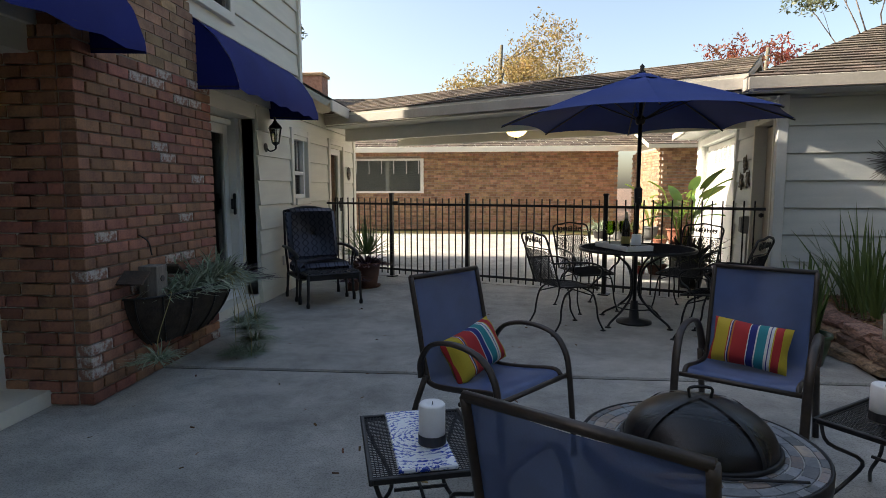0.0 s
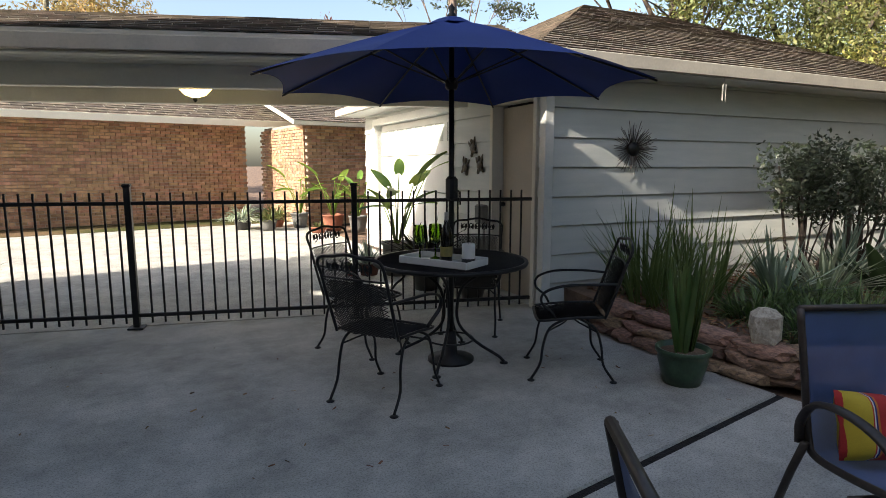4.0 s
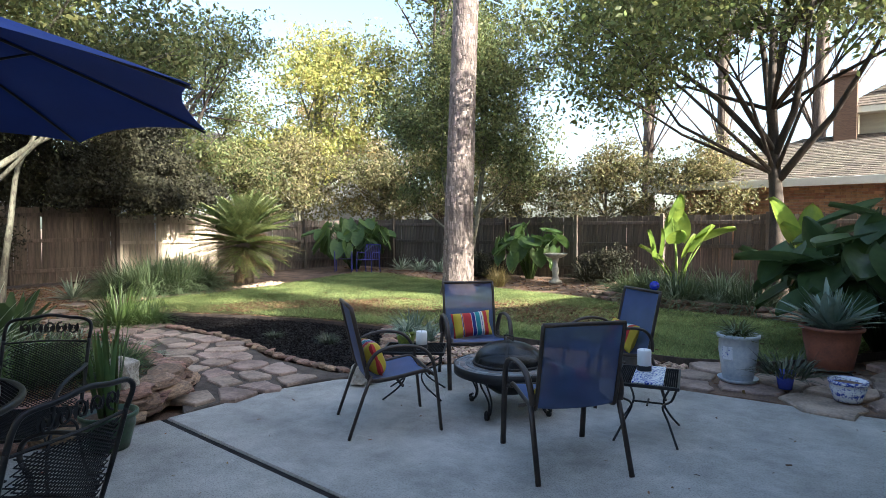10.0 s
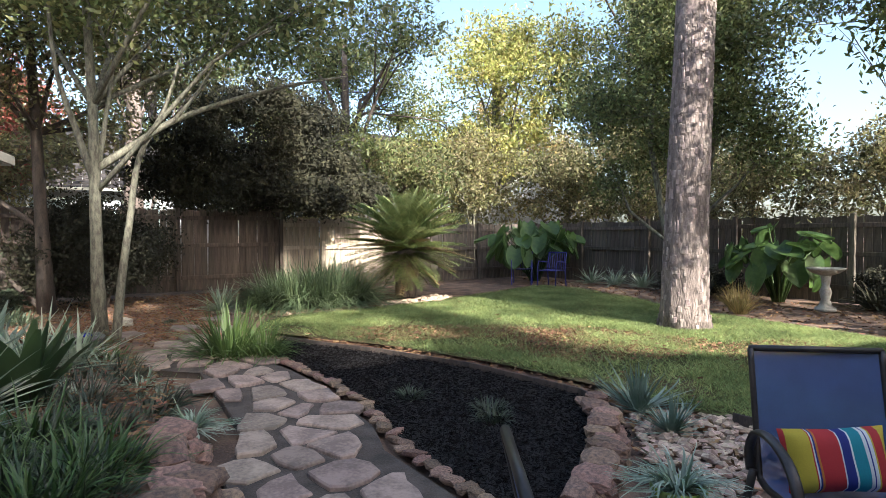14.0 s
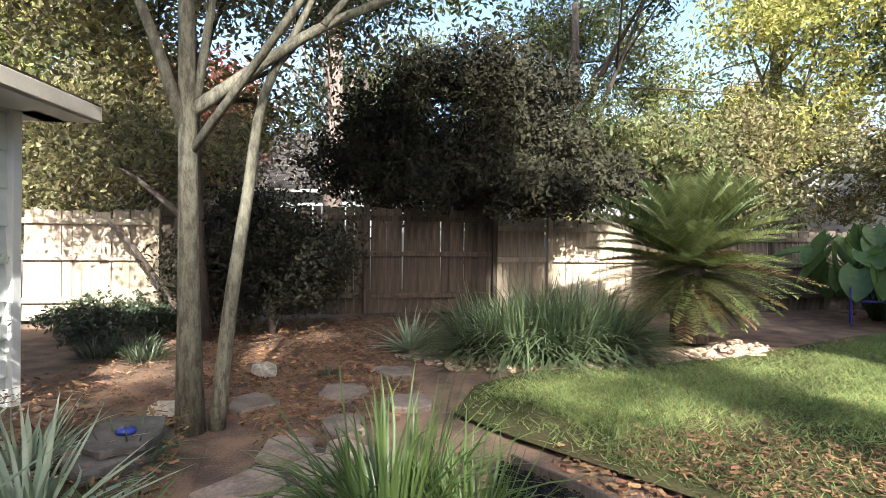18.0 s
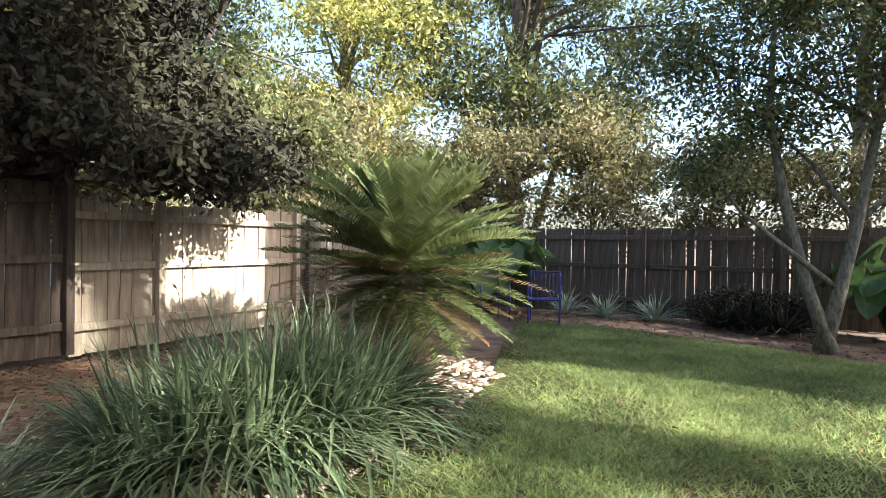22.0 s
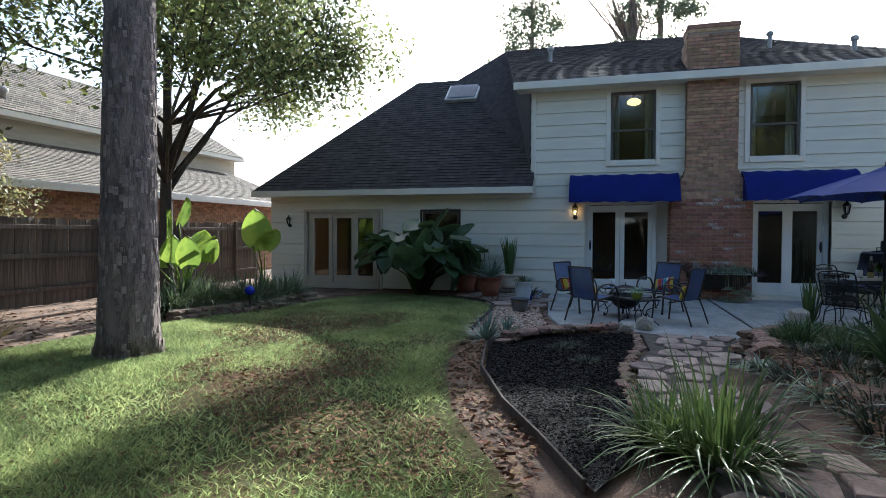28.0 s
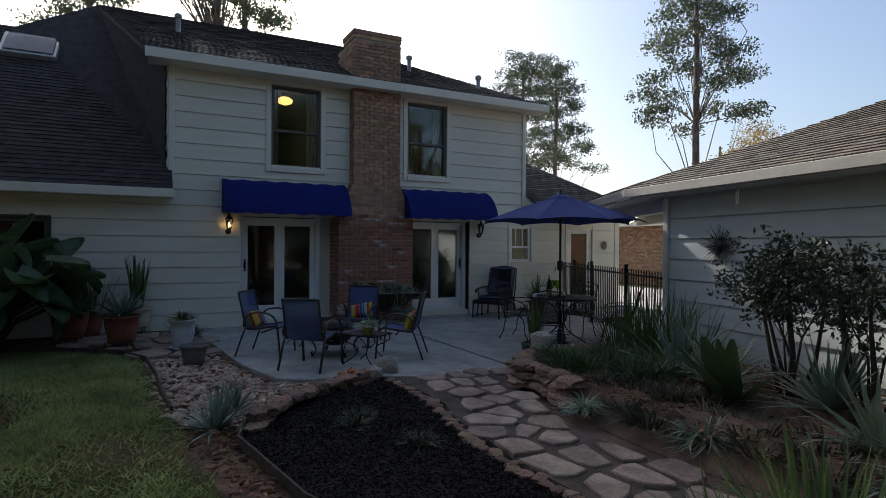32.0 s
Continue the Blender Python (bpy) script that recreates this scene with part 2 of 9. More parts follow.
def concrete(name):
    """Worn concrete: broad stains, mid blotches, fine speckle of sand and dark grit."""
    m = material(name, (0.60, 0.585, 0.54), (0.43, 0.42, 0.39), 0.85, 0.8, 14, 0.25, spread=(0.28, 0.72))
    nd, ln = m.node_tree.nodes, m.node_tree.links
    b = nd["Principled BSDF"]
    col = b.inputs["Base Color"].links[0].from_socket
    tc = nd.new("ShaderNodeTexCoord")
    for scale, lo, hi, dark, detail in ((2.7, 0.30, 0.62, 0.62, 6), (90.0, 0.33, 0.52, 0.60, 3), (320.0, 0.30, 0.55, 0.72, 2)):
        nz, mr, mx = nd.new("ShaderNodeTexNoise"), nd.new("ShaderNodeMapRange"), nd.new("ShaderNodeMix")
        nz.inputs["Scale"].default_value, nz.inputs["Detail"].default_value = scale, detail
        nz.inputs["Roughness"].default_value = 0.65
        ln.new(tc.outputs["Object"], nz.inputs["Vector"])
        ln.new(nz.outputs["Fac"], mr.inputs["Value"])
        mr.inputs["From Min"].default_value, mr.inputs["From Max"].default_value = lo, hi
        mr.inputs["To Min"].default_value = dark
        mx.data_type, mx.blend_type = "RGBA", "MULTIPLY"
        mx.inputs["Factor"].default_value = 1.0
        ln.new(col, mx.inputs["A"])
        ln.new(mr.outputs["Result"], mx.inputs["B"])
        col = mx.outputs["Result"]
    ln.new(col, b.inputs["Base Color"])
    return m


CONCRETE = concrete("concrete")
SOIL = material("soil_litter", (0.24, 0.15, 0.10), (0.09, 0.06, 0.045), 0.95, 3.0, 60, 0.6, dist=0.03)
TURF = material("turf", (0.065, 0.07, 0.03), (0.17, 0.11, 0.07), 0.95, 0.5, 40, 0.6, spread=(0.25, 0.55), dist=0.03, spec=0.02)
# blade colour raised past real grass; it carries part of the lawn's sunlight
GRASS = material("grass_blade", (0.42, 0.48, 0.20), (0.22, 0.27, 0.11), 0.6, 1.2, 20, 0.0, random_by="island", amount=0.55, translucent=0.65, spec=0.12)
MULCH = material("black_mulch", (0.016, 0.013, 0.013), (0.007, 0.006, 0.006), 0.9, 12, 70, 0.9, random_by="", dist=0.03)
CHIP = material("mulch_chip", (0.015, 0.012, 0.012), (0.007, 0.006, 0.006), 0.95, 30, 90, 0.2, random_by="island", amount=0.6, spec=0.05)
BRICK = material("red_brick", (0.36, 0.17, 0.11), (0.22, 0.105, 0.075), 0.9, 9, 70, 0.6, random_by="object", amount=0.3)
BRICK_J = material("red_brick_far", (0.42, 0.26, 0.165), (0.28, 0.165, 0.105), 0.9, 9, 70, 0.6, random_by="island", amount=0.3)
MORTAR = material("mortar", (0.36, 0.31, 0.27), (0.26, 0.22, 0.19), 0.95, 10, 90, 0.4)
SIDING = material("cream_siding", (0.72, 0.70, 0.60), (0.66, 0.64, 0.55), 0.6, 2.0, 50, 0.08, random_by="object", amount=0.02, wave=(1, 1, 6))
SIDING_G = material("grey_siding", (0.66, 0.67, 0.64), (0.58, 0.60, 0.58), 0.6, 2.0, 50, 0.08, random_by="object", amount=0.03, wave=(1, 1, 6))
TRIM = material("cream_trim", (0.74, 0.71, 0.62), (0.68, 0.65, 0.57), 0.5, 3.0, 40, 0.05)
WHITE = material("white_paint", (0.80, 0.80, 0.77), (0.74, 0.74, 0.71), 0.45, 3.0, 40, 0.04)
TAN = material("tan_door_paint", (0.50, 0.44, 0.36), (0.44, 0.39, 0.32), 0.5, 3.0, 40, 0.05)
SHINGLE = material("shingle", (0.15, 0.118, 0.09), (0.07, 0.056, 0.045), 0.95, 6, 120, 0.5, random_by="island", amount=0.35)
SHINGLE_D = material("dark_shingle", (0.058, 0.048, 0.045), (0.030, 0.026, 0.025), 0.95, 6, 120, 0.5, random_by="island", amount=0.3)
WOOD_F = material("fence_wood", (0.15, 0.12, 0.095), (0.075, 0.06, 0.05), 0.9, 3, 30, 0.5, random_by="object", amount=0.22, wave=(8, 8, 0.6))
# lighter copy of the fence wood, with the sunlight put into its colour
WOOD_SUN = material("sunlit_fence_wood", (0.46, 0.38, 0.28), (0.30, 0.24, 0.18), 0.9, 3, 30, 0.4, random_by="object", amount=0.12, wave=(8, 8, 0.6))
IRON = material("black_iron", (0.022, 0.022, 0.024), (0.012, 0.012, 0.013), 0.45, 10, 80, 0.1, metal=0.3)
BRONZE = material("bronze_metal", (0.075, 0.06, 0.052), (0.05, 0.042, 0.038), 0.4, 8, 60, 0.05, metal=0.5)
CANVAS = material("blue_canvas", (0.010, 0.018, 0.16), (0.008, 0.014, 0.125), 0.8, 2, 300, 0.1, spec=0.2)
CANVAS_T = material("umbrella_canvas", (0.020, 0.045, 0.22), (0.016, 0.036, 0.18), 0.75, 2, 300, 0.1, translucent=0.03, spec=0.2)
FLAG = material("flagstone", (0.41, 0.305, 0.245), (0.22, 0.165, 0.135), 0.85, 5, 40, 0.6, random_by="object", amount=0.22)
STONE = material("sandstone", (0.36, 0.22, 0.15), (0.15, 0.10, 0.08), 0.9, 9, 50, 0.9, random_by="object", amount=0.35)
PEBBLE = material("pebble", (0.50, 0.38, 0.28), (0.28, 0.19, 0.14), 0.85, 8, 60, 0.3, random_by="island", amount=0.4)
PALEROCK = material("pale_rock", (0.62, 0.58, 0.50), (0.42, 0.37, 0.30), 0.9, 8, 50, 0.8, dist=0.03)
BARK = material("pine_bark", (0.27, 0.21, 0.18), (0.11, 0.085, 0.075), 0.95, 5, 30, 1.0, wave=(2.2, 2.2, 0.5), dist=0.04)
BARK_S = material("smooth_bark", (0.21, 0.20, 0.145), (0.085, 0.075, 0.058), 0.9, 14, 60, 0.7, wave=(2, 2, 0.7))
BARK_D = material("dark_bark", (0.10, 0.075, 0.06), (0.05, 0.04, 0.034), 0.95, 5, 40, 0.6, wave=(2, 2, 0.7))
# the shade of unlit rooms, put into a near-black surface colour
ROOM_SHADE = material("painted_room_shade", (0.07, 0.06, 0.055), (0.05, 0.045, 0.04), 0.9, 2, 20, 0.0)
GLASS = glass_material("window_glass")


def leaf_material(name, a, b, amount=0.35, tr=0.5, rough=0.55):
    return material(name, a, b, rough, 0.8, 6, 0.0, random_by="island", amount=amount, translucent=tr)


LEAF_GREEN = leaf_material("leaf_green", (0.205, 0.22, 0.08), (0.105, 0.125, 0.05), amount=0.6)
LEAF_OAK = leaf_material("leaf_oak", (0.24, 0.26, 0.09), (0.12, 0.14, 0.05), amount=0.6, tr=0.62)
LEAF_YELLOW = leaf_material("leaf_yellow_green", (0.46, 0.43, 0.14), (0.27, 0.28, 0.08), amount=0.55)
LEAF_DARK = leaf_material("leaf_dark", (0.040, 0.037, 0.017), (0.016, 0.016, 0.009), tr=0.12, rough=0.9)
LEAF_OLIVE = leaf_material("leaf_olive", (0.27, 0.235, 0.115), (0.13, 0.13, 0.058), amount=0.6)
LEAF_GOLD = leaf_material("leaf_gold", (0.36, 0.26, 0.10), (0.24, 0.19, 0.08))
LEAF_RED = leaf_material("leaf_red", (0.30, 0.09, 0.06), (0.18, 0.08, 0.05))
NEEDLE = leaf_material("pine_needle", (0.14, 0.165, 0.09), (0.08, 0.105, 0.06), tr=0.25)
STRAP = leaf_material("strap_leaf", (0.13, 0.20, 0.06), (0.07, 0.13, 0.04), tr=0.3, rough=0.4)
STRAP_D = leaf_material("dark_strap_leaf", (0.19, 0.24, 0.125), (0.085, 0.125, 0.06), tr=0.3, rough=0.3)
STRAP_Y = leaf_material("bright_strap_leaf", (0.22, 0.32, 0.06), (0.13, 0.22, 0.05), tr=0.4, rough=0.4)
YUCCA = leaf_material("blue_green_leaf", (0.30, 0.37, 0.31), (0.15, 0.22, 0.17), tr=0.15, rough=0.4)
PALE_L = leaf_material("striped_pale_leaf", (0.50, 0.54, 0.42), (0.20, 0.28, 0.18), tr=0.25, rough=0.4)
SHRUB = leaf_material("shrub_leaf", (0.085, 0.105, 0.06), (0.04, 0.055, 0.032), tr=0.2, rough=0.4)
SAGO = leaf_material("sago_leaf", (0.35, 0.38, 0.16), (0.12, 0.16, 0.06), tr=0.3, rough=0.27)
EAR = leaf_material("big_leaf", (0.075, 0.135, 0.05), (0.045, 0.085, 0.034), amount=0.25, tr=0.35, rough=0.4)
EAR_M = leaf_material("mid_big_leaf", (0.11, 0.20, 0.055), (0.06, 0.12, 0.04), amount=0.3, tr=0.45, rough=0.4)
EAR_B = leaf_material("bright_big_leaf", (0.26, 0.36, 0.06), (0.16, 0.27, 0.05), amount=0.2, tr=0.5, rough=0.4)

# ---- ground ----
def sheet(name, poly, z, mat, label, category):
    mb = MB()
    mb.add([(x, y, z) for x, y in poly], [tuple(range(len(poly)))])
    return solid(name, mb, mat, label, category, kind="structure")


ground = MB().add([(-900, -900, -0.05), (900, -900, -0.05), (900, 900, -0.05), (-900, 900, -0.05)], [(0, 1, 2, 3)])
solid("ground", ground, SOIL, "bare brown soil with fallen leaves", "ground", kind="structure")
PATIO_Y = 3.65
EDGE = [(-2.05, 0.22), (-1.07, 0.24), (-0.26, 0.33), (0.49, 0.40), (1.6, 0.5), (2.6, 0.75), (2.83, 1.1), (2.9, 1.75), (3.19, 2.1), (3.34, 2.63), (3.33, PATIO_Y - 0.025)]
solid("patio_slab_1", MB().prism(EDGE + [(-2.6, PATIO_Y - 0.025), (-2.6, 0.22)], -0.1, 0.0, 0.012), CONCRETE, "worn grey concrete patio slab", "patio", kind="structure")
solid("patio_slab_2", MB().prism([(-2.6, PATIO_Y + 0.025), (3.33, PATIO_Y + 0.025), (3.45, 4.7), (3.86, 6.22), (3.7, 6.36), (-0.85, 8.18), (-2.6, 8.88)], -0.1, 0.0, 0.012), CONCRETE, "worn grey concrete patio slab by the gate", "patio", kind="structure")
solid("patio_joint", MB().box((0.40, PATIO_Y, -0.03), (5.9, 0.056, 0.03)), MULCH, "dark gritty joint between the patio slabs", "joint", kind="structure")
solid("driveway", MB().prism([(3.72, 6.40), (4.6, 12.0), (5.4, 16.3), (-14, 16.6), (-14, 9.0), (-2.9, 9.0), (-0.84, 8.22)], -0.1, -0.004, 0.012), CONCRETE, "pale concrete driveway behind the gate", "driveway", kind="structure")
solid("drive_grass", MB().prism([(-16, 16.62), (6.0, 16.32), (6.2, 18.2), (-16, 18.2)], -0.1, 0.0, 0.02), TURF, "strip of short grass along the brick wall", "lawn", kind="structure")
LAWN = [(3.6, -0.45), (4.3, -0.3), (4.75, -0.35), (6.0, -0.16), (7.4, 0.28), (8.2, 0.70), (9.0, 1.15), (9.7, 1.45), (10.5, 1.05), (11.0, 0.4), (11.1, -0.9), (11.3, -2.4), (12.3, -5.0), (12.9, -7.0), (11.6, -7.2), (9.6, -6.6), (8.2, -5.9), (6.7, -5.6), (4.3, -5.2), (2.3, -4.6), (0.5, -4.3), (-0.9, -3.4), (-0.45, -1.8), (0.1, -1.0), (0.8, -0.65), (1.9, -0.55), (2.8, -0.52)]
sheet("lawn", LAWN, 0.0, TURF, "short green lawn with thin brown patches", "lawn")
MULCHP = [(3.3, 1.72), (3.72, 0.95), (3.78, 0.5), (4.15, 0.22), (4.7, 0.06), (6.0, 0.27), (7.15, 0.70), (7.9, 1.08), (8.65, 1.42), (7.75, 1.78), (7.0, 1.70), (6.3, 1.64), (5.65, 1.62), (4.95, 1.75), (4.3, 1.88), (3.5, 1.86)]
sheet("mulch_bed", MULCHP, 0.012, MULCH, "bed of fresh black mulch", "mulch bed")


def inside(poly, x, y):
    """Whether points lie in a polygon (arrays)."""
    x, y = np.asarray(x, float), np.asarray(y, float)
    hit = np.zeros(x.shape, bool)
    n = len(poly)
    for i in range(n):
        (x0, y0), (x1, y1) = poly[i], poly[(i + 1) % n]
        c = (y0 > y) != (y1 > y)
        with np.errstate(divide="ignore", invalid="ignore"):
            hit ^= c & (x < (x1 - x0) * (y - y0) / ((y1 - y0) or 1e-9) + x0)
    return hit


def scatter(poly, n):
    xs, ys = [p[0] for p in poly], [p[1] for p in poly]
    x, y = rng.uniform(min(xs), max(xs), n), rng.uniform(min(ys), max(ys), n)
    k = inside(poly, x, y)
    return x[k], y[k]

# ---- house ----
WX = -2.05   # plane of the garden wall


def board_wall(parent, o, u, length, z0, z1, openings, mat, pitch=0.285, thick=0.16, out=1):
    """A lapped-board wall from o along u: backing blocks round the openings and one board a course and bay. The boards lie on the side u x z * out."""
    u = Vector((u[0], u[1], 0)).normalized()
    nrm = Vector((u.y, -u.x, 0)) * out
    o = Vector((o[0], o[1], 0))
    cuts = sorted({0.0, length, *(v for a, b, _, _ in openings for v in (a, b))})
    back = MB()
    rot = Matrix(((u.x, nrm.x, 0, 0), (u.y, nrm.y, 0, 0), (0, 0, 1, 0), (0, 0, 0, 1)))
    for a, b in zip(cuts, cuts[1:]):
        spans, z = [], z0
        for c, d, e, f in sorted(openings, key=lambda k: k[2]):
            if c < b - 1e-6 and d > a + 1e-6:
                if e > z:
                    spans.append((z, e))
                z = max(z, f)
        if z < z1:
            spans.append((z, z1))
        for e, f in spans:
            back.box(((a + b) / 2, -thick / 2, (e + f) / 2), (b - a, thick, f - e), 0, Matrix.Translation(o) @ rot)
    part("wall_backing", back, mat, parent)
    z, made = z0, {}
    while z < z1 - 0.02:
        top = min(z + pitch, z1)
        blocked = sorted((c, d) for c, d, e, f in openings if min(f, top) - max(e, z) > 0.25 * (top - z))
        a = 0.0
        runs = []
        for c, d in blocked:
            if c > a:
                runs.append((a, c))
            a = max(a, d)
        if a < length:
            runs.append((a, length))
        for a, b in runs:
            if b - a < 0.02:
                continue
            key = (round(b - a, 3), round(top - z, 3))
            if key not in made:
                h, L = top - z, b - a
                sec = [(0.002, 0), (0.033, 0), (0.036, 0.004), (0.014, h - 0.007), (0.002, h - 0.007)]
                vs = [(x, y, w) for x in (0, L) for y, w in sec]
                fs = [(0, 1, 2, 3, 4), (9, 8, 7, 6, 5)] + [(i, i + 5, (i + 1) % 5 + 5, (i + 1) % 5) for i in range(5)]
                made[key] = MB().add(vs, fs).mesh("board", mat)
            ob = new("board", made[key])
            ob.parent = parent
            ob.matrix_world = Matrix.Translation(o + u * a + Vector((0, 0, z))) @ rot
        z += pitch


def casing(parent, y0, y1, z0, z1, mat, w=0.1, x=WX, sill=False, deep=0.05):
    """Flat trim round an opening in the garden wall."""
    for name, c, s in (("trim", (x + 0.03, y0 - w / 2, (z0 + z1) / 2), (deep, w, z1 - z0 + 2 * w)), ("trim", (x + 0.03, y1 + w / 2, (z0 + z1) / 2), (deep, w, z1 - z0 + 2 * w)),
                       ("trim", (x + 0.028, (y0 + y1) / 2, z1 + w / 2), (deep, y1 - y0, w)), ("sill" if sill else "trim", (x + 0.032, (y0 + y1) / 2, z0 - w / 2), (deep + (0.04 if sill else 0), y1 - y0, w))):
        part(name, MB().box(c, s, 0.006), mat, parent)


def sash_window(name, y0, y1, z0, z1, x, label, frame_mat, bars=()):
    """A two-sash window looking along +x."""
    win = thing(name, label, "window", kind="structure")
    f = 0.055
    frame = MB()
    for c, s in (((x - 0.05, y0 + f / 2, (z0 + z1) / 2), (0.09, f, z1 - z0)), ((x - 0.05, y1 - f / 2, (z0 + z1) / 2), (0.09, f, z1 - z0)),
                 ((x - 0.05, (y0 + y1) / 2, z1 - f / 2), (0.09, y1 - y0 - 2 * f, f)), ((x - 0.05, (y0 + y1) / 2, z0 + f / 2), (0.09, y1 - y0 - 2 * f, f)),
                 ((x - 0.045, (y0 + y1) / 2, (z0 + z1) / 2 - 0.08), (0.07, y1 - y0 - 2 * f, 0.05))):
        frame.box(c, s, 0.004)
    part("window_frame", frame, frame_mat, win)
    mid = (z0 + z1) / 2 - 0.08
    for a, b in ((z0 + f, mid - 0.025), (mid + 0.025, z1 - f)):
        pane = part("pane", MB().box((x - 0.06, (y0 + y1) / 2, (a + b) / 2), (0.006, y1 - y0 - 2 * f, b - a)), GLASS, win)
        pane.visible_shadow = False
    if bars:
        mb = MB()
        for k in range(1, bars[0]):
            yy = y0 + (y1 - y0) * k / bars[0]
            mb.box((x - 0.05, yy, (mid + z1) / 2), (0.015, 0.018, z1 - mid - 0.08))
        part("glazing_bar", mb, WHITE, win)
    return win


def glass_door(name, y0, y1, z0, z1, x, label, leaves=2, mat=None, handle_side=1):
    """Framed full-height glass leaves side by side."""
    mat = mat or TRIM
    door = thing(name, label, "door", kind="structure")
    part("door_frame", MB().box((x - 0.04, y0 - 0.03, (z0 + z1) / 2), (0.12, 0.06, z1 - z0), 0.005).box((x - 0.04, y1 + 0.03, (z0 + z1) / 2), (0.12, 0.06, z1 - z0), 0.005).box((x - 0.04, (y0 + y1) / 2, z1 + 0.03), (0.12, y1 - y0 + 0.12, 0.06), 0.005).box((x - 0.02, (y0 + y1) / 2, z0 - 0.03), (0.16, y1 - y0 + 0.12, 0.06), 0.005), mat, door)
    w = (y1 - y0) / leaves
    for k in range(leaves):
        a, b = y0 + k * w + 0.004, y0 + (k + 1) * w - 0.004
        s = 0.10
        xx = x - 0.05 * (k % 2)
        leaf = part("door_leaf", MB().box((xx, a + s / 2, (z0 + z1) / 2), (0.045, s, z1 - z0), 0.004).box((xx, b - s / 2, (z0 + z1) / 2), (0.045, s, z1 - z0), 0.004).box((xx, (a + b) / 2, z1 - s / 2), (0.045, b - a - 2 * s, s), 0.004).box((xx, (a + b) / 2, z0 + s), (0.045, b - a - 2 * s, 2 * s), 0.004), mat, door)
        pane = part("pane", MB().box((xx - 0.004, (a + b) / 2, (z0 + z1) / 2 + 0.05), (0.006, b - a - 2 * s, z1 - z0 - 3 * s)), GLASS, leaf)
        pane.visible_shadow = False
    hy = y0 + 0.05 if handle_side < 0 else y1 - 0.05
    part("door_handle", MB().box((x + 0.05, hy, z0 + 1.0), (0.03, 0.03, 0.24), 0.008).box((x + 0.03, hy, z0 + 1.0), (0.03, 0.045, 0.12), 0.005), IRON, door, "black pull handle")
    return door


house = thing("house_wall", "two-storey garden front in cream lapped boards", "wall", kind="structure")
W1, W2 = (1.56, 2.54, 3.09, 4.69), (4.46, 5.43, 3.09, 4.70)
D1, D2 = (1.00, 2.86, 0.0, 2.12), (4.55, 6.06, 0.0, 2.12)
FD, W3 = (-6.25, -4.15, 0.05, 1.98), (-3.0, -2.05, 1.15, 1.98)
KW = (7.2, 7.78, 1.2, 2.05)
Y0 = -7.33
board_wall(house, (WX, Y0), (0, 1), 7.08, 0.0, 2.5, [(a - Y0, b - Y0, c, d) for a, b, c, d in (FD, W3)], SIDING)
board_wall(house, (WX, -0.25), (0, 1), 7.84, 0.0, 4.85, [(a + 0.25, b + 0.25, c, d) for a, b, c, d in (W1, W2, D1, D2, (7.2, 7.59, 1.2, 2.05))], SIDING)
board_wall(house, (WX, 7.59), (0, 1), 1.2, 0.0, 2.5, [(0.0, 0.19, 1.2, 2.05)], SIDING)
wall_e = thing("wall_upper_side", "end wall of the upper storey in cream boards", "wall", kind="structure")
board_wall(wall_e, (-9.0, 7.59), (1, 0), 6.95, 2.4, 4.85, [], SIDING, out=-1)
wall_w = thing("wall_west", "end wall of the low wing in cream boards", "wall", kind="structure")
board_wall(wall_w, (-10.2, Y0), (1, 0), 8.15, 0.0, 2.5, [], SIDING)
wall_c = thing("wall_cheek", "cheek of the upper storey above the low roof", "wall", kind="structure")
board_wall(wall_c, (-9.0, -0.25), (1, 0), 6.95, 2.4, 4.9, [], SIDING)
solid("wall_back", MB().box((-10.2, 1.0, 2.4), (0.15, 17, 4.8)), SIDING, "plain wall that closes the back", "wall", kind="structure")
solid("wall_kitchen_end", MB().box((-6.0, 10.6, 1.25), (8.0, 0.15, 2.5)), SIDING, "plain end wall of the low kitchen wing", "wall", kind="structure")
# plain backing surfaces added behind the glass, coloured dark for indoor shade
solid("floor_inside", MB().box((-6.2, 1.0, -0.02), (7.9, 16.4, 0.06)), ROOM_SHADE, "floor inside the house, room shade put into its dark colour", "floor", kind="structure")
solid("ceiling_inside", MB().box((-6.2, 1.0, 2.52), (7.8, 16.4, 0.08)), ROOM_SHADE, "ceiling between the storeys", "ceiling", kind="structure")
solid("ceiling_upper", MB().box((-5.6, 3.67, 4.96), (6.9, 7.6, 0.06)), ROOM_SHADE, "ceiling of the upper rooms, room shade put into its dark colour", "ceiling", kind="structure")
solid("wall_inside", MB().box((-6.5, 1.0, 2.4), (0.1, 16.2, 4.8)), ROOM_SHADE, "inner wall added behind the windows, room shade put into its dark colour", "wall", kind="structure")

# recesses behind the two patio doors
for n, (a, b, c, d) in enumerate((D1, D2), 1):
    solid(f"recess_{n}", MB().box((-2.25, a - 0.02, 1.06), (0.34, 0.04, 2.12)).box((-2.25, b + 0.02, 1.06), (0.34, 0.04, 2.12)).box((-2.25, (a + b) / 2, 2.14), (0.34, b - a + 0.08, 0.04)).box((-2.25, (a + b) / 2, 0.05), (0.36, b - a, 0.10)), TRIM, "cream lining of the door recess", "trim", kind="structure")
solid("recess_wall", MB().box((-2.40, 2.72, 1.06), (0.08, 0.28, 2.12)), TRIM, "cream wall beside the patio door", "wall", kind="structure")
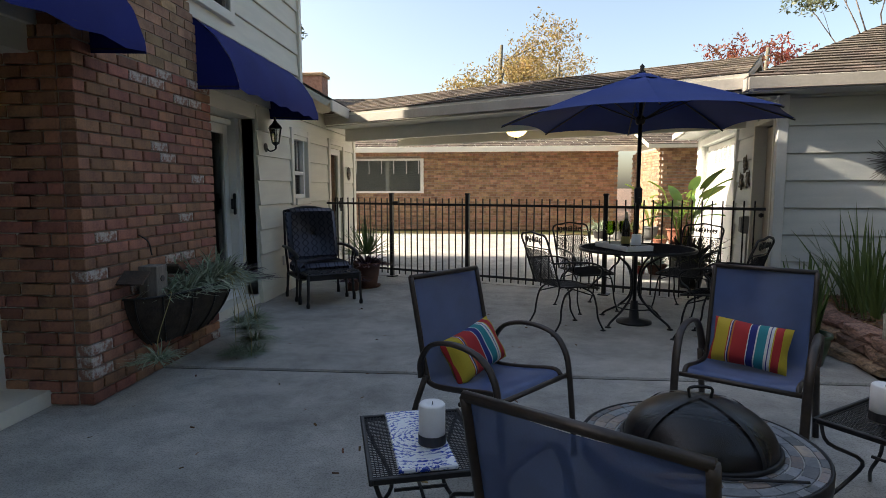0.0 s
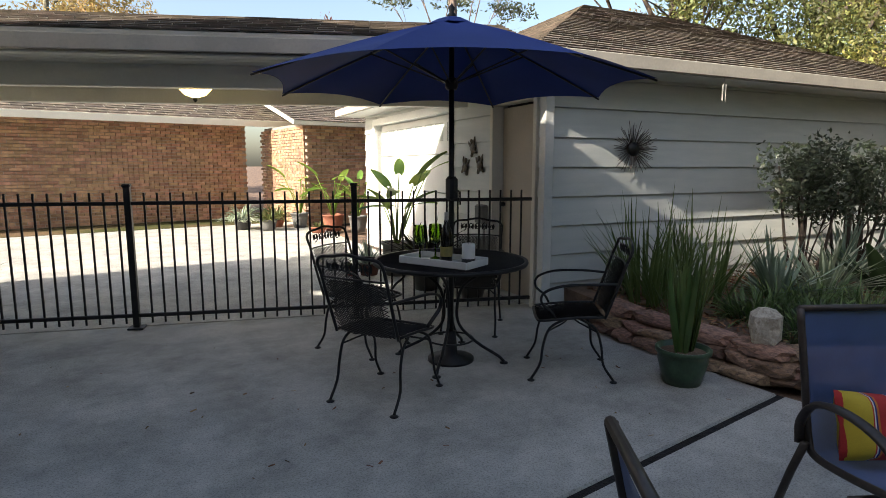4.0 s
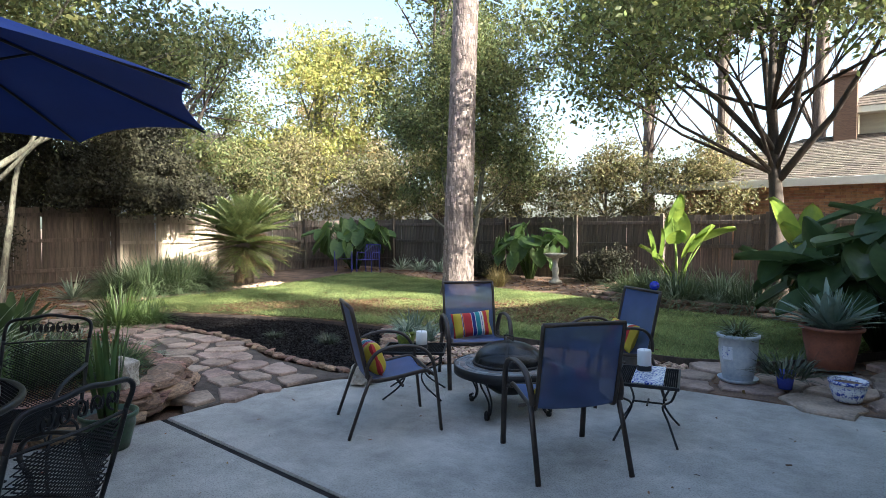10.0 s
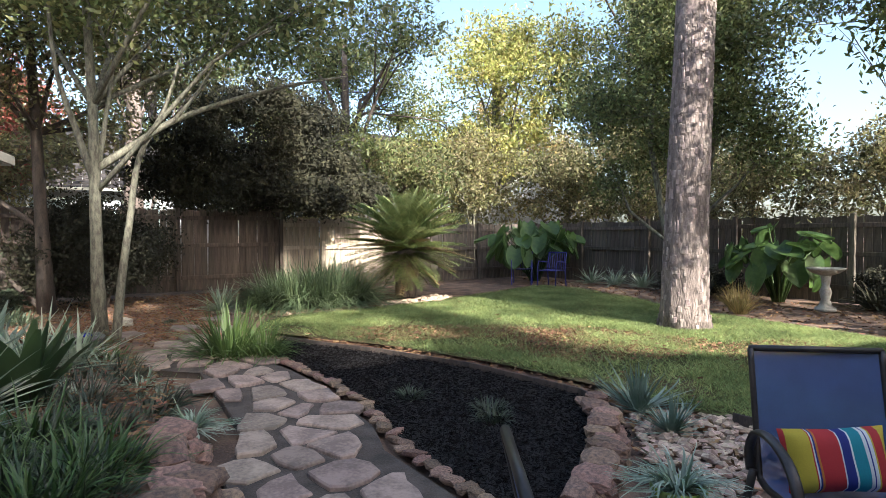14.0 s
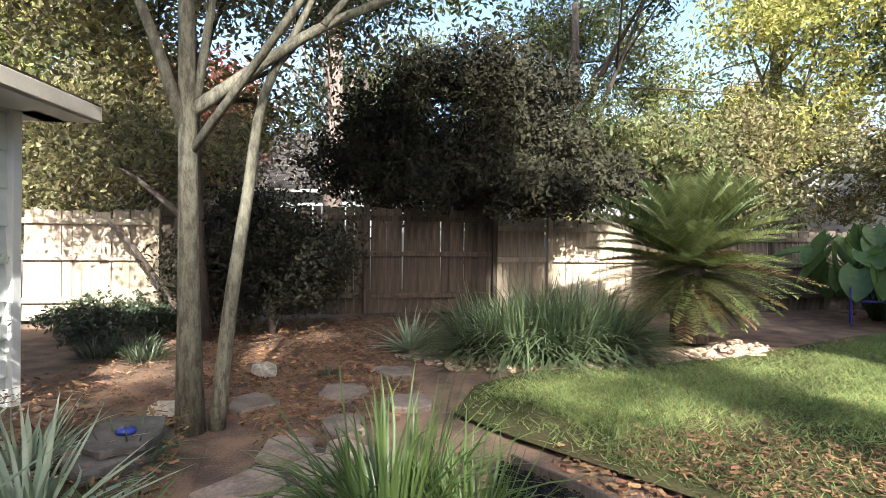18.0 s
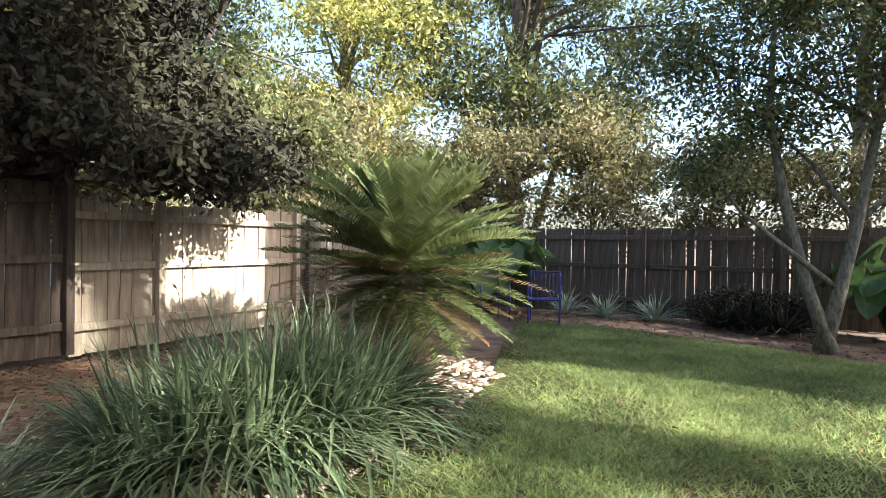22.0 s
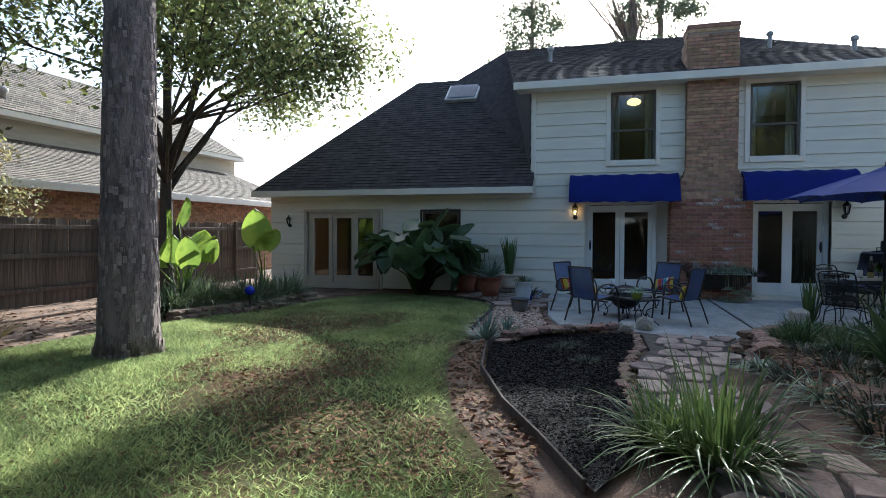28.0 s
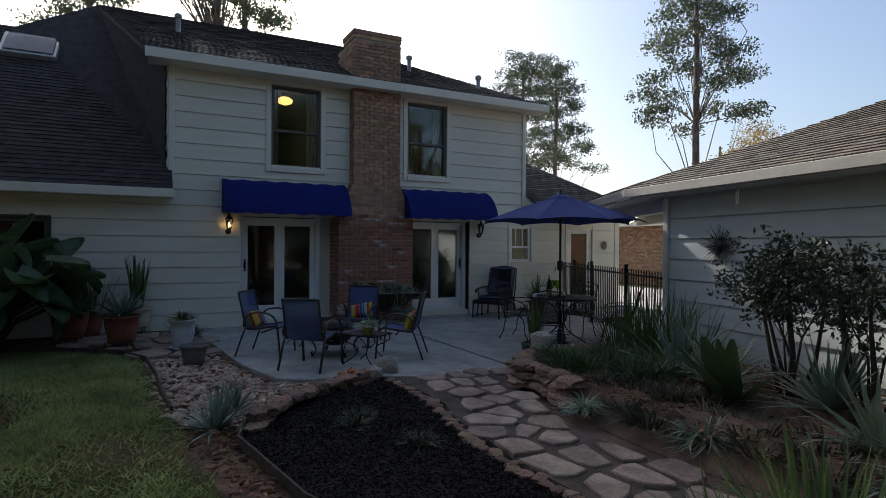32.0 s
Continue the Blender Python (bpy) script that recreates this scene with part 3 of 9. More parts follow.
for n, (a, b) in enumerate(((0.99, 1.08), (2.51, 2.60), (4.54, 4.63), (5.98, 6.07))):
    solid(f"door_jamb_{n + 1}", MB().box((-2.30, (a + b) / 2, 1.07), (0.10, b - a, 2.12), 0.004), WHITE, "white painted jamb of a patio door", "trim", kind="structure")
glass_door("door_1", 1.07, 2.52, 0.16, 2.04, -2.32, "closed cream sliding glass patio door", 2, WHITE, -1)
glass_door("door_2", 4.62, 5.99, 0.16, 2.04, -2.32, "closed cream sliding glass patio door by the chimney", 2, WHITE, 1)
glass_door("door_3", FD[0] + 0.1, FD[1] - 0.1, 0.11, 1.92, WX - 0.02, "closed tan french doors with side glass", 3, TAN)
casing(house, *FD[:2], FD[2], FD[3], TAN, 0.08)
casing(house, *W1, TRIM, 0.1, sill=True)
casing(house, *W2, TRIM, 0.1, sill=True)
casing(house, *KW, TRIM, 0.09, sill=True)
casing(house, *W3, BRONZE, 0.05)
DARKFR = material("dark_sash", (0.10, 0.085, 0.075), (0.08, 0.07, 0.06), 0.45, 5, 40, 0.03)
sash_window("window_1", *W1, WX, "closed dark-framed upper window with a lit ceiling lamp inside", DARKFR)
sash_window("window_2", *W2, WX, "closed dark-framed upper window with curtains", DARKFR)
sash_window("window_3", *W3, WX, "closed dark-framed low window behind big leaves", DARKFR)
sash_window("window_4", *KW, WX, "closed white-framed kitchen window", WHITE, (3,))
solid("corner_trim", MB().box((WX + 0.035, 7.55, 3.7), (0.05, 0.1, 2.3), 0.005).box((WX + 0.035, -0.2, 3.6), (0.05, 0.1, 2.4), 0.005), TRIM, "cream corner boards of the upper storey", "trim", kind="structure")
# kitchen door beyond the gate, in a wall that steps out
step = thing("wall_kitchen", "cream wall with a back door by the driveway", "wall", kind="structure")
board_wall(step, (WX, 8.79), (0, 1), 1.85, 0.0, 2.5, [(0.15, 0.95, 0.0, 2.05)], SIDING)
kd = glass_door("door_4", 8.98, 9.7, 0.05, 2.0, WX - 0.03, "closed white back door with a glass light", 1, WHITE)
casing(step, 8.94, 9.74, 0.0, 2.05, TRIM, 0.09)

# curtains and lamps behind the upper windows
CURTAIN = material("curtain_cloth", (0.55, 0.52, 0.45), (0.42, 0.40, 0.35), 0.9, 4, 80, 0.1)
for y in (1.62, 2.46, 4.52, 5.36):
    mb = MB().tube([(-2.32, y - 0.17, 4.73), (-2.32, y + 0.17, 4.73)], 0.012, 6).box((-2.255, y, 4.73), (0.12, 0.03, 0.03))
    pts = [(-2.32 + 0.03 * math.sin(k * 1.9), y - 0.14 + 0.28 * k / 15) for k in range(16)]
    mb.add([(x, yy, z) for x, yy in pts for z in (3.0, 4.72)], [(2 * k, 2 * k + 2, 2 * k + 3, 2 * k + 1) for k in range(15)])
    solid("curtain", mb, CURTAIN, "pale folded curtain inside the upper window", "curtain", "upper curtains")
BULB = glow("warm_lamp_glass", (1.0, 0.50, 0.12), 2.5)
lamp = thing("ceiling_lamp", "lit round ceiling lamp seen through the upper window", "lamp")
part("shade", MB().lathe([(0.02, 0.10), (0.10, 0.09), (0.17, 0.03), (0.15, -0.03), (0.05, -0.07), (0.01, -0.075)], 20, (-3.4, 2.12, 4.72)), BULB, lamp, "glowing amber glass bowl", True)
part("mount", MB().lathe([(0.06, 0.0), (0.06, 0.12), (0.02, 0.14)], 14, (-3.4, 2.12, 4.80)), BRONZE, lamp)
tl = thing("table_lamp", "lit amber lamp inside the french doors", "lamp")
part("shade", MB().lathe([(0.15, 0), (0.10, 0.2)], 18, (-4.2, -5.05, 1.32), close=False), glow("lamp_shade", (1.0, 0.38, 0.08), 3.0), tl)
part("base", MB().lathe([(0.07, 0), (0.03, 0.1), (0.05, 0.3), (0.015, 0.5), (0.015, 0.62)], 14, (-4.2, -5.05, 0.72)), BRONZE, tl)
side = thing("side_table", "dim table that carries the lamp", "table")
part("tabletop", MB().box((-4.2, -5.05, 0.70), (0.5, 0.5, 0.04), 0.01), BRONZE, side)
for sx in (-0.2, 0.2):
    for sy in (-0.2, 0.2):
        part("leg", MB().box((-4.2 + sx, -5.05 + sy, 0.345), (0.04, 0.04, 0.67)), BRONZE, side)


# ---- roofs ----
def shingled(name, quad, mat, label, under=TRIM, thick=0.10, tab=0.30, row=0.15, parent=None):
    """A roof slope over the quad (eave a, eave b, ridge b, ridge a): a deck, and courses of shingle tabs as one joined mesh."""
    a, b, c, d = (Vector(p) for p in quad)
    nrm = (b - a).cross(d - a).normalized()
    if nrm.z < 0:
        nrm = -nrm
    roof = parent or thing(name, label, "roof", kind="structure")
    low = [p - nrm * thick for p in (a, b, c, d)]
    top = [p - nrm * 0.012 for p in (a, b, c, d)]
    part("deck", MB().add(low + top, [(3, 2, 1, 0), (4, 5, 6, 7), (0, 1, 5, 4), (1, 2, 6, 5), (2, 3, 7, 6), (3, 0, 4, 7)]), under, roof)
    rise = max((d - a).length, (c - b).length)
    rows = max(2, int(rise / row))
    vs, fs = [], []
    for i in range(rows):
        t0, t1 = i / rows, min(1.0, (i + 1.12) / rows)
        p0, p1 = a.lerp(d, t0), b.lerp(c, t0)
        q0, q1 = a.lerp(d, t1), b.lerp(c, t1)
        n = max(1, int((p1 - p0).length / tab))
        off = 0.5 * (i % 2)
        for k in range(-1, n + 1):
            s0, s1 = (k + off + 0.01) / n, (k + off + 0.99) / n
            s0, s1 = max(0, s0), min(1, s1)
            if s1 - s0 < 0.1 / n:
                continue
            up = nrm * (0.012 + 0.006 * rng.random())
            e = (random.random() - 0.5) * 0.012
            lo0, lo1 = p0.lerp(p1, s0) + (p0 - q0).normalized() * e, p0.lerp(p1, s1) + (p0 - q0).normalized() * e
            m = len(vs)
            vs += [lo0, lo1, lo1 + up, lo0 + up, q0.lerp(q1, s1) + nrm * 0.001, q0.lerp(q1, s0) + nrm * 0.001]
            fs += [(m, m + 1, m + 2, m + 3), (m + 3, m + 2, m + 4, m + 5)]
    sh = part("shingle", MB().add(vs, fs), mat, roof)
    tagged(sh, kind="stuff")
    return roof


RX, RZ = -6.2, 7.15
main_roof = shingled("roof_main", [(-1.6, -0.6, 4.93), (-1.6, 7.95, 4.93), (RX, 4.2, RZ), (RX, -1.6, RZ)], SHINGLE_D, "dark weathered shingle roof of the upper storey", under=SHINGLE_D)
shingled("", [(-1.6, 7.95, 4.93), (-10.8, 7.95, 4.93), (RX, 4.2, RZ), (RX, 4.2, RZ)], SHINGLE_D, "", parent=main_roof, under=SHINGLE_D)
shingled("", [(-10.8, 7.95, 4.93), (-10.8, -3.0, 4.93), (RX, -1.6, RZ), (RX, 4.2, RZ)], SHINGLE_D, "", parent=main_roof, under=SHINGLE_D)
LZ = 6.35
low_roof = shingled("roof_low", [(-1.55, -7.62, 2.52), (-1.55, -0.19, 2.52), (RX, -0.19, LZ), (RX, -4.5, LZ)], SHINGLE_D, "steep dark shingle roof of the low wing", under=SHINGLE_D)
shingled("", [(-10.8, -7.62, 2.52), (-1.55, -7.62, 2.52), (RX, -4.5, LZ), (RX, -4.5, LZ)], SHINGLE_D, "", parent=low_roof, under=SHINGLE_D)
shingled("", [(-10.8, -0.2, 2.52), (-10.8, -7.62, 2.52), (RX, -4.5, LZ), (RX, -0.2, LZ)], SHINGLE_D, "", parent=low_roof, under=SHINGLE_D)
part("valley", MB().add([(-2.12, -0.30, 2.9), (-2.12, -0.30, 4.95), (RX, -1.6, RZ - 0.02), (RX, -3.2, LZ - 0.02), (-1.62, -0.62, 4.93)], [(0, 1, 2), (0, 2, 3), (1, 4, 2)]), SHINGLE_D, low_roof)
# fascias and soffits
for name, c, s in (("fascia_upper", (-1.58, 3.67, 4.86), (0.035, 8.6, 0.17)), ("fascia_low", (-1.53, -3.9, 2.45), (0.035, 7.46, 0.15))):
    solid(name, MB().box(c, s, 0.006), TRIM, "cream painted eaves board", "trim", kind="structure")
solid("soffit_upper", MB().box((-1.83, 3.67, 4.79), (0.5, 8.5, 0.02)), TRIM, "cream soffit under the upper eaves", "trim", kind="structure")
solid("soffit_low", MB().box((-1.8, -3.9, 2.40), (0.5, 7.4, 0.02)), TRIM, "cream soffit under the low eaves", "trim", kind="structure")
sky_l = thing("skylight", "square skylight in a metal frame on the dark roof", "skylight", kind="structure")
# slope of the low roof: z = 2.52 + (-1.55 - x) * k
KS = (LZ - 2.52) / (-1.55 - RX)
def on_low(x, y, up=0.0):
    return Vector((x - up * KS / math.hypot(1, KS) * -1, y, 2.52 + (-1.55 - x) * KS + up / math.hypot(1, KS)))
mrot = Matrix.Rotation(math.atan(KS), 4, "Y")
part("frame", MB().box((0, 0, 0.06), (0.95, 1.0, 0.14), 0.02, Matrix.Translation(on_low(-5.35, -2.75)) @ mrot), material("grey_metal", (0.5, 0.5, 0.48), (0.4, 0.4, 0.39), 0.4, 6, 40, 0.05, metal=0.6), sky_l)
part("pane", MB().box((0, 0, 0.14), (0.82, 0.87, 0.03), 0.01, Matrix.Translation(on_low(-5.35, -2.75)) @ mrot), glass_material("milky_glass", (0.8, 0.85, 0.9), 0.6), sky_l)
VENTM = material("vent_metal", (0.32, 0.31, 0.30), (0.24, 0.23, 0.22), 0.5, 8, 50, 0.1, metal=0.4)
for x, y, z in ((-3.9, 0.0, 6.0), (-3.6, 5.2, 5.85), (-2.6, 6.6, 5.3)):
    v = thing("vent_pipe", "short grey roof vent pipe", "vent", group="roof vents")
    part("pipe", MB().lathe([(0.05, -0.3), (0.05, 0.35)], 12, (x, y, z)), VENTM, v)
    part("cap", MB().lathe([(0.08, 0.33), (0.08, 0.40), (0.04, 0.43)], 12, (x, y, z)), VENTM, v)

# ---- chimney ----
CH = thing("chimney", "tall red brick chimney with pale mortar and patches of old whitewash", "chimney", kind="structure")
CF = WX + 0.26   # front face
core = MB().box((CF - 0.37, 3.68, 1.1), (0.70, 1.63, 2.2)).box((CF - 0.37, 3.68, 4.0), (0.70, 1.01, 3.7))
core.add([(CF - 0.71, 2.85, 2.2), (CF - 0.01, 2.85, 2.2), (CF - 0.01, 3.16, 2.8), (CF - 0.71, 3.16, 2.8)], [(0, 1, 2, 3)])
core.add([(CF - 0.71, 4.51, 2.2), (CF - 0.01, 4.51, 2.2), (CF - 0.01, 4.20, 2.8), (CF - 0.71, 4.20, 2.8)], [(3, 2, 1, 0)])
core.add([(CF - 0.01, 2.85, 2.2), (CF - 0.01, 4.51, 2.2), (CF - 0.01, 4.20, 2.8), (CF - 0.01, 3.16, 2.8)], [(0, 1, 2, 3)])
part("core", core, MORTAR, CH)
part("crown", MB().box((CF - 0.36, 3.68, 5.95), (0.73, 1.07, 0.10), 0.01).box((CF - 0.36, 3.68, 5.86), (0.71, 1.05, 0.09), 0.01), BRICK_J, CH)

# ---- awnings ----
def awning(y0, y1, label):
    aw = thing("awning", label, "awning", group="door awnings")
    x0, z1 = WX + 0.01, 2.80
    prof = [(0.0, 0.0), (0.10, -0.02), (0.26, -0.10), (0.42, -0.24), (0.54, -0.42), (0.60, -0.60), (0.605, -0.66)]
    n = 13
    vs = [(x0 + px, y0 + (y1 - y0) * k / (n - 1), z1 + pz + 0.012 * math.cos(k * math.pi)) for k in range(n) for px, pz in prof]
    m = len(prof)
    fs = [(k * m + i, k * m + i + 1, (k + 1) * m + i + 1, (k + 1) * m + i) for k in range(n - 1) for i in range(m - 1)]
    top = part("canopy", MB().add(vs, fs), CANVAS, aw, smooth=True)
    for y in (y0, y1):
        pr = [(x0 + px, y, z1 + pz) for px, pz in prof]
        end = [*pr, (x0 + 0.0, y, z1 - 0.64)]
        part("end_panel", MB().add(end, [tuple(range(len(end)))]), CANVAS, aw)
        part("frame_bar", MB().tube([(x0, y + 0.01, z1 - 0.62), (x0 + 0.58, y + 0.01, z1 - 0.63)], 0.012, 6), IRON, aw)
    part("front_bar", MB().tube([(x0 + 0.59, y0, z1 - 0.63), (x0 + 0.59, y1, z1 - 0.63)], 0.012, 6), IRON, aw)


awning(0.66, 3.02, "dark blue canvas awning over the patio door")
awning(4.30, 6.46, "dark blue canvas awning over the door by the gate")

# ---- breezeway, garage ----
GD = Vector((1, -0.187, 0)).normalized()
GN = Vector((0.187, 1, 0)).normalized()
G0 = Vector((3.68, 6.05, 0))


def gp(a, n, z=0.0):
    """A place by the garage: a along its garden wall, n back from it."""
    p = G0 + GD * a + GN * n
    return Vector((p.x, p.y, z))


garage = thing("garage_wall_garden", "garage side in pale grey lapped boards", "wall", kind="structure")
GL, GW = 6.8, 5.6
board_wall(garage, gp(0, 0)[:2], GD[:2], GL, -0.02, 2.42, [], SIDING_G)
gw2 = thing("garage_wall_drive", "garage front in pale boards with two door openings", "wall", kind="structure")
board_wall(gw2, gp(0, 0)[:2], GN[:2], GW, -0.02, 2.42, [(0.12, 0.98, 0, 2.08), (2.05, 5.0, 0, 2.1)], SIDING_G, out=-1)
gw3 = thing("garage_wall_east", "garage end wall in pale boards", "wall", kind="structure")
board_wall(gw3, gp(GL, 0)[:2], GN[:2], GW, -0.02, 2.42, [], SIDING_G)
solid("garage_wall_back", MB().add([gp(0, GW), gp(GL, GW), gp(GL, GW, 2.42), gp(0, GW, 2.42), gp(0, GW - 0.1), gp(GL, GW - 0.1), gp(GL, GW - 0.1, 2.42), gp(0, GW - 0.1, 2.42)], [(0, 1, 2, 3), (7, 6, 5, 4), (3, 2, 6, 7)]), SIDING_G, "plain back wall of the garage", "wall", kind="structure")
GROT = Matrix(((GD.x, GN.x, 0, 0), (GD.y, GN.y, 0, 0), (0, 0, 1, 0), (0, 0, 0, 1)))
GM = Matrix.Translation(G0) @ GROT
solid("garage_corner_trim", MB().box((-0.02, -0.02, 1.2), (0.1, 0.1, 2.42), 0.006, GM).box((GL + 0.02, -0.02, 1.2), (0.1, 0.1, 2.42), 0.006, GM), WHITE, "pale corner boards of the garage", "trim", kind="structure")
sd = thing("door_5", "closed tan side door of the garage in its frame", "door", kind="structure")
part("door_leaf", MB().box((0.10, 0.55, 1.03), (0.045, 0.78, 2.02), 0.004, GM), TAN, sd)
part("door_frame", MB().box((0.02, 0.13, 1.05), (0.16, 0.06, 2.1), 0.005, GM).box((0.02, 0.97, 1.05), (0.16, 0.06, 2.1), 0.005, GM).box((0.02, 0.55, 2.09), (0.16, 0.9, 0.05), 0.005, GM), TRIM, sd)
part("door_handle", MB().lathe([(0.0, -0.03), (0.028, -0.015), (0.028, 0.015), (0.0, 0.03)], 12, tuple(gp(0.04, 0.86, 1.0))), IRON, sd)
gd = thing("garage_door", "white panelled garage door with a row of small windows", "door", kind="structure")
for r in range(4):
    part("panel", MB().box((0.10, 3.525, 0.26 + r * 0.525), (0.05, 2.93, 0.515), 0.012, GM), WHITE, gd)
for k in range(8):
    part("pane", MB().box((0.07, 2.05 + 2.95 * (k + 0.5) / 8, 1.87), (0.012, 0.24, 0.24), 0.003, GM), GLASS, gd)
part("track_frame", MB().box((0.0, 2.0, 1.08), (0.12, 0.1, 2.16), 0.005, GM).box((0.0, 5.05, 1.08), (0.12, 0.1, 2.16), 0.005, GM).box((0.0, 3.525, 2.15), (0.12, 3.1, 0.1), 0.005, GM), WHITE, gd)
EO = 0.45
ge = [gp(-EO, -EO, 2.42), gp(GL + EO, -EO, 2.42), gp(GL + EO, GW + EO, 2.42), gp(-EO, GW + EO, 2.42)]
gr = [gp(2.6, GW / 2, 3.85), gp(GL - 2.6, GW / 2, 3.85)]
groof = shingled("garage_roof", [ge[0], ge[1], gr[1], gr[0]], SHINGLE, "brown weathered shingle hip roof of the garage")
shingled("", [ge[1], ge[2], gr[1], gr[1]], SHINGLE, "", parent=groof)
shingled("", [ge[2], ge[3], gr[0], gr[1]], SHINGLE, "", parent=groof)
shingled("", [ge[3], ge[0], gr[0], gr[0]], SHINGLE, "", parent=groof)
fas = MB().box((GL / 2, -EO + 0.0, 2.36), (GL + 2 * EO, 0.03, 0.12), 0.005, GM).box((-EO, GW / 2, 2.36), (0.03, GW + 2 * EO - 0.06, 0.12), 0.005, GM).box((GL + EO, GW / 2, 2.36), (0.03, GW + 2 * EO - 0.06, 0.12), 0.005, GM)
TRIM_T = material("taupe_trim", (0.50, 0.46, 0.40), (0.42, 0.385, 0.335), 0.6, 3.0, 40, 0.08)
solid("garage_fascia", fas, TRIM_T, "pale eaves board of the garage", "trim", kind="structure")
solid("garage_soffit", MB().box((GL / 2, -EO / 2, 2.30), (GL + 2 * EO - 0.05, EO - 0.05, 0.02), 0, GM).box((-EO / 2, GW / 2 + 0.02, 2.30), (EO - 0.05, GW + EO, 0.02), 0, GM).box((GL + EO / 2, GW / 2 + 0.02, 2.30), (EO - 0.05, GW + EO, 0.02), 0, GM), SIDING_G, "pale boarded soffit of the garage", "trim", kind="structure")
solid("garage_ceiling", MB().box((GL / 2, GW / 2, 2.38), (GL - 0.2, GW - 0.3, 0.03), 0, GM), ROOM_SHADE, "ceiling inside the garage", "ceiling", kind="structure")

B0, B1 = Vector((-2.05, 8.75, 2.44)), Vector((3.22, 5.86, 2.44))
bu = (B1 - B0).normalized()
bn = Vector((-bu.y, bu.x, 0))
br = [B0, B1, B1 + bn * 1.15 + Vector((0, 0, 0.38)), B0 + bn * 1.15 + Vector((0, 0, 0.38))]
bw = shingled("breezeway_roof", [p + Vector((0, 0, 0.06)) for p in br], SHINGLE, "brown shingle roof that joins the house and the garage")
bb = [B0 + bn * 2.3, B1 + bn * 2.3]
shingled("", [bb[1] + Vector((0, 0, 0.06)), bb[0] + Vector((0, 0, 0.06)), br[3] + Vector((0, 0, 0.06)), br[2] + Vector((0, 0, 0.06))], SHINGLE, "", parent=bw)
BM = Matrix(((bu.x, bn.x, 0, B0.x), (bu.y, bn.y, 0, B0.y), (0, 0, 1, 0), (0, 0, 0, 1)))
BLn = (B1 - B0).length
solid("breezeway_fascia", MB().box((BLn / 2, 0.0, 2.39), (BLn, 0.04, 0.12), 0.005, BM).box((BLn / 2, 2.26, 2.39), (BLn, 0.04, 0.12), 0.005, BM), TRIM_T, "pale eaves board of the breezeway", "trim", kind="structure")
solid("breezeway_beam", MB().box((BLn / 2, 0.55, 2.21), (BLn, 0.12, 0.2), 0.006, BM).box((BLn / 2, 1.95, 2.21), (BLn, 0.12, 0.2), 0.006, BM), TRIM, "cream beam under the breezeway roof", "beam", kind="structure")
bc = thing("breezeway_ceiling", "cream boarded ceiling of the breezeway", "ceiling", kind="structure")
cl = MB()
for k in range(16):
    cl.box((BLn / 2, 0.1 + k * 0.14, 2.315), (BLn - 0.02, 0.13, 0.02), 0.004, BM)
part("boards", cl, TRIM, bc)
plamp = thing("ceiling_lantern", "lit amber glass lantern under the breezeway ceiling", "lamp")
LP = Vector((0.97, 7.99, 0))
part("canopy", MB().lathe([(0.10, 2.305), (0.10, 2.28), (0.03, 2.26), (0.02, 2.22)], 16, (LP.x, LP.y, 0)), IRON, plamp)
part("shade", MB().lathe([(0.17, 2.20), (0.165, 2.15), (0.10, 2.08), (0.02, 2.05)], 8, (LP.x, LP.y, 0)), glow("amber_glass", (1.0, 0.75, 0.30), 3.0), plamp, "glowing amber glass")
part("cage", MB().lathe([(0.175, 2.19), (0.19, 2.20), (0.19, 2.225), (0.175, 2.23)], 8, (LP.x, LP.y, 0)).lathe([(0.02, 2.06), (0.02, 2.03), (0.005, 2.01)], 8, (LP.x, LP.y, 0)), IRON, plamp)

# kitchen wing roof over the low part beside the breezeway
kw = shingled("roof_kitchen", [(-1.6, 7.6, 2.55), (-1.6, 10.9, 2.55), (-5.2, 8.2, 4.6), (-5.2, 7.6, 4.6)], SHINGLE_D, "dark shingle roof of the low kitchen wing")
shingled("", [(-1.6, 10.9, 2.55), (-10.0, 10.9, 2.55), (-5.2, 8.2, 4.6), (-5.2, 8.2, 4.6)], SHINGLE_D, "", parent=kw)
solid("fascia_kitchen", MB().box((-1.58, 8.6, 2.47), (0.035, 2.1, 0.15), 0.006), TRIM, "cream eaves board of the kitchen wing", "trim", kind="structure")

# ---- neighbour's brick house across the driveway ----
nb = thing("neighbour_house", "low red brick house with a brown shingle roof across the driveway", "house")
NY = 18.0
part("wall", MB().box((-4.0, NY + 0.12, 1.25), (17.0, 0.2, 2.7)).box((6.2, NY + 1.2, 1.25), (0.2, 2.2, 2.7)), MORTAR, nb)
nv = MB()
bw_, bh_ = 0.22, 0.075
for r in range(35):
    for k in range(-58, 21):
        x = k * bw_ + (r % 2) * bw_ / 2
        z = 0.02 + r * bh_
        if -3.85 < x < -1.6 and 1.2 < z < 2.3 or x < -12.4 or x > 4.4:
            continue
        nv.box((x, NY, z + 0.033), (bw_ - 0.012, 0.06, bh_ - 0.012))
nbr = part("brick", nv, BRICK_J, nb)
tagged(nbr, kind="stuff")
part("wing_wall", MB().box((7.1, 16.45, 1.2), (4.2, 2.9, 2.4)), MORTAR, nb)
wv = MB()
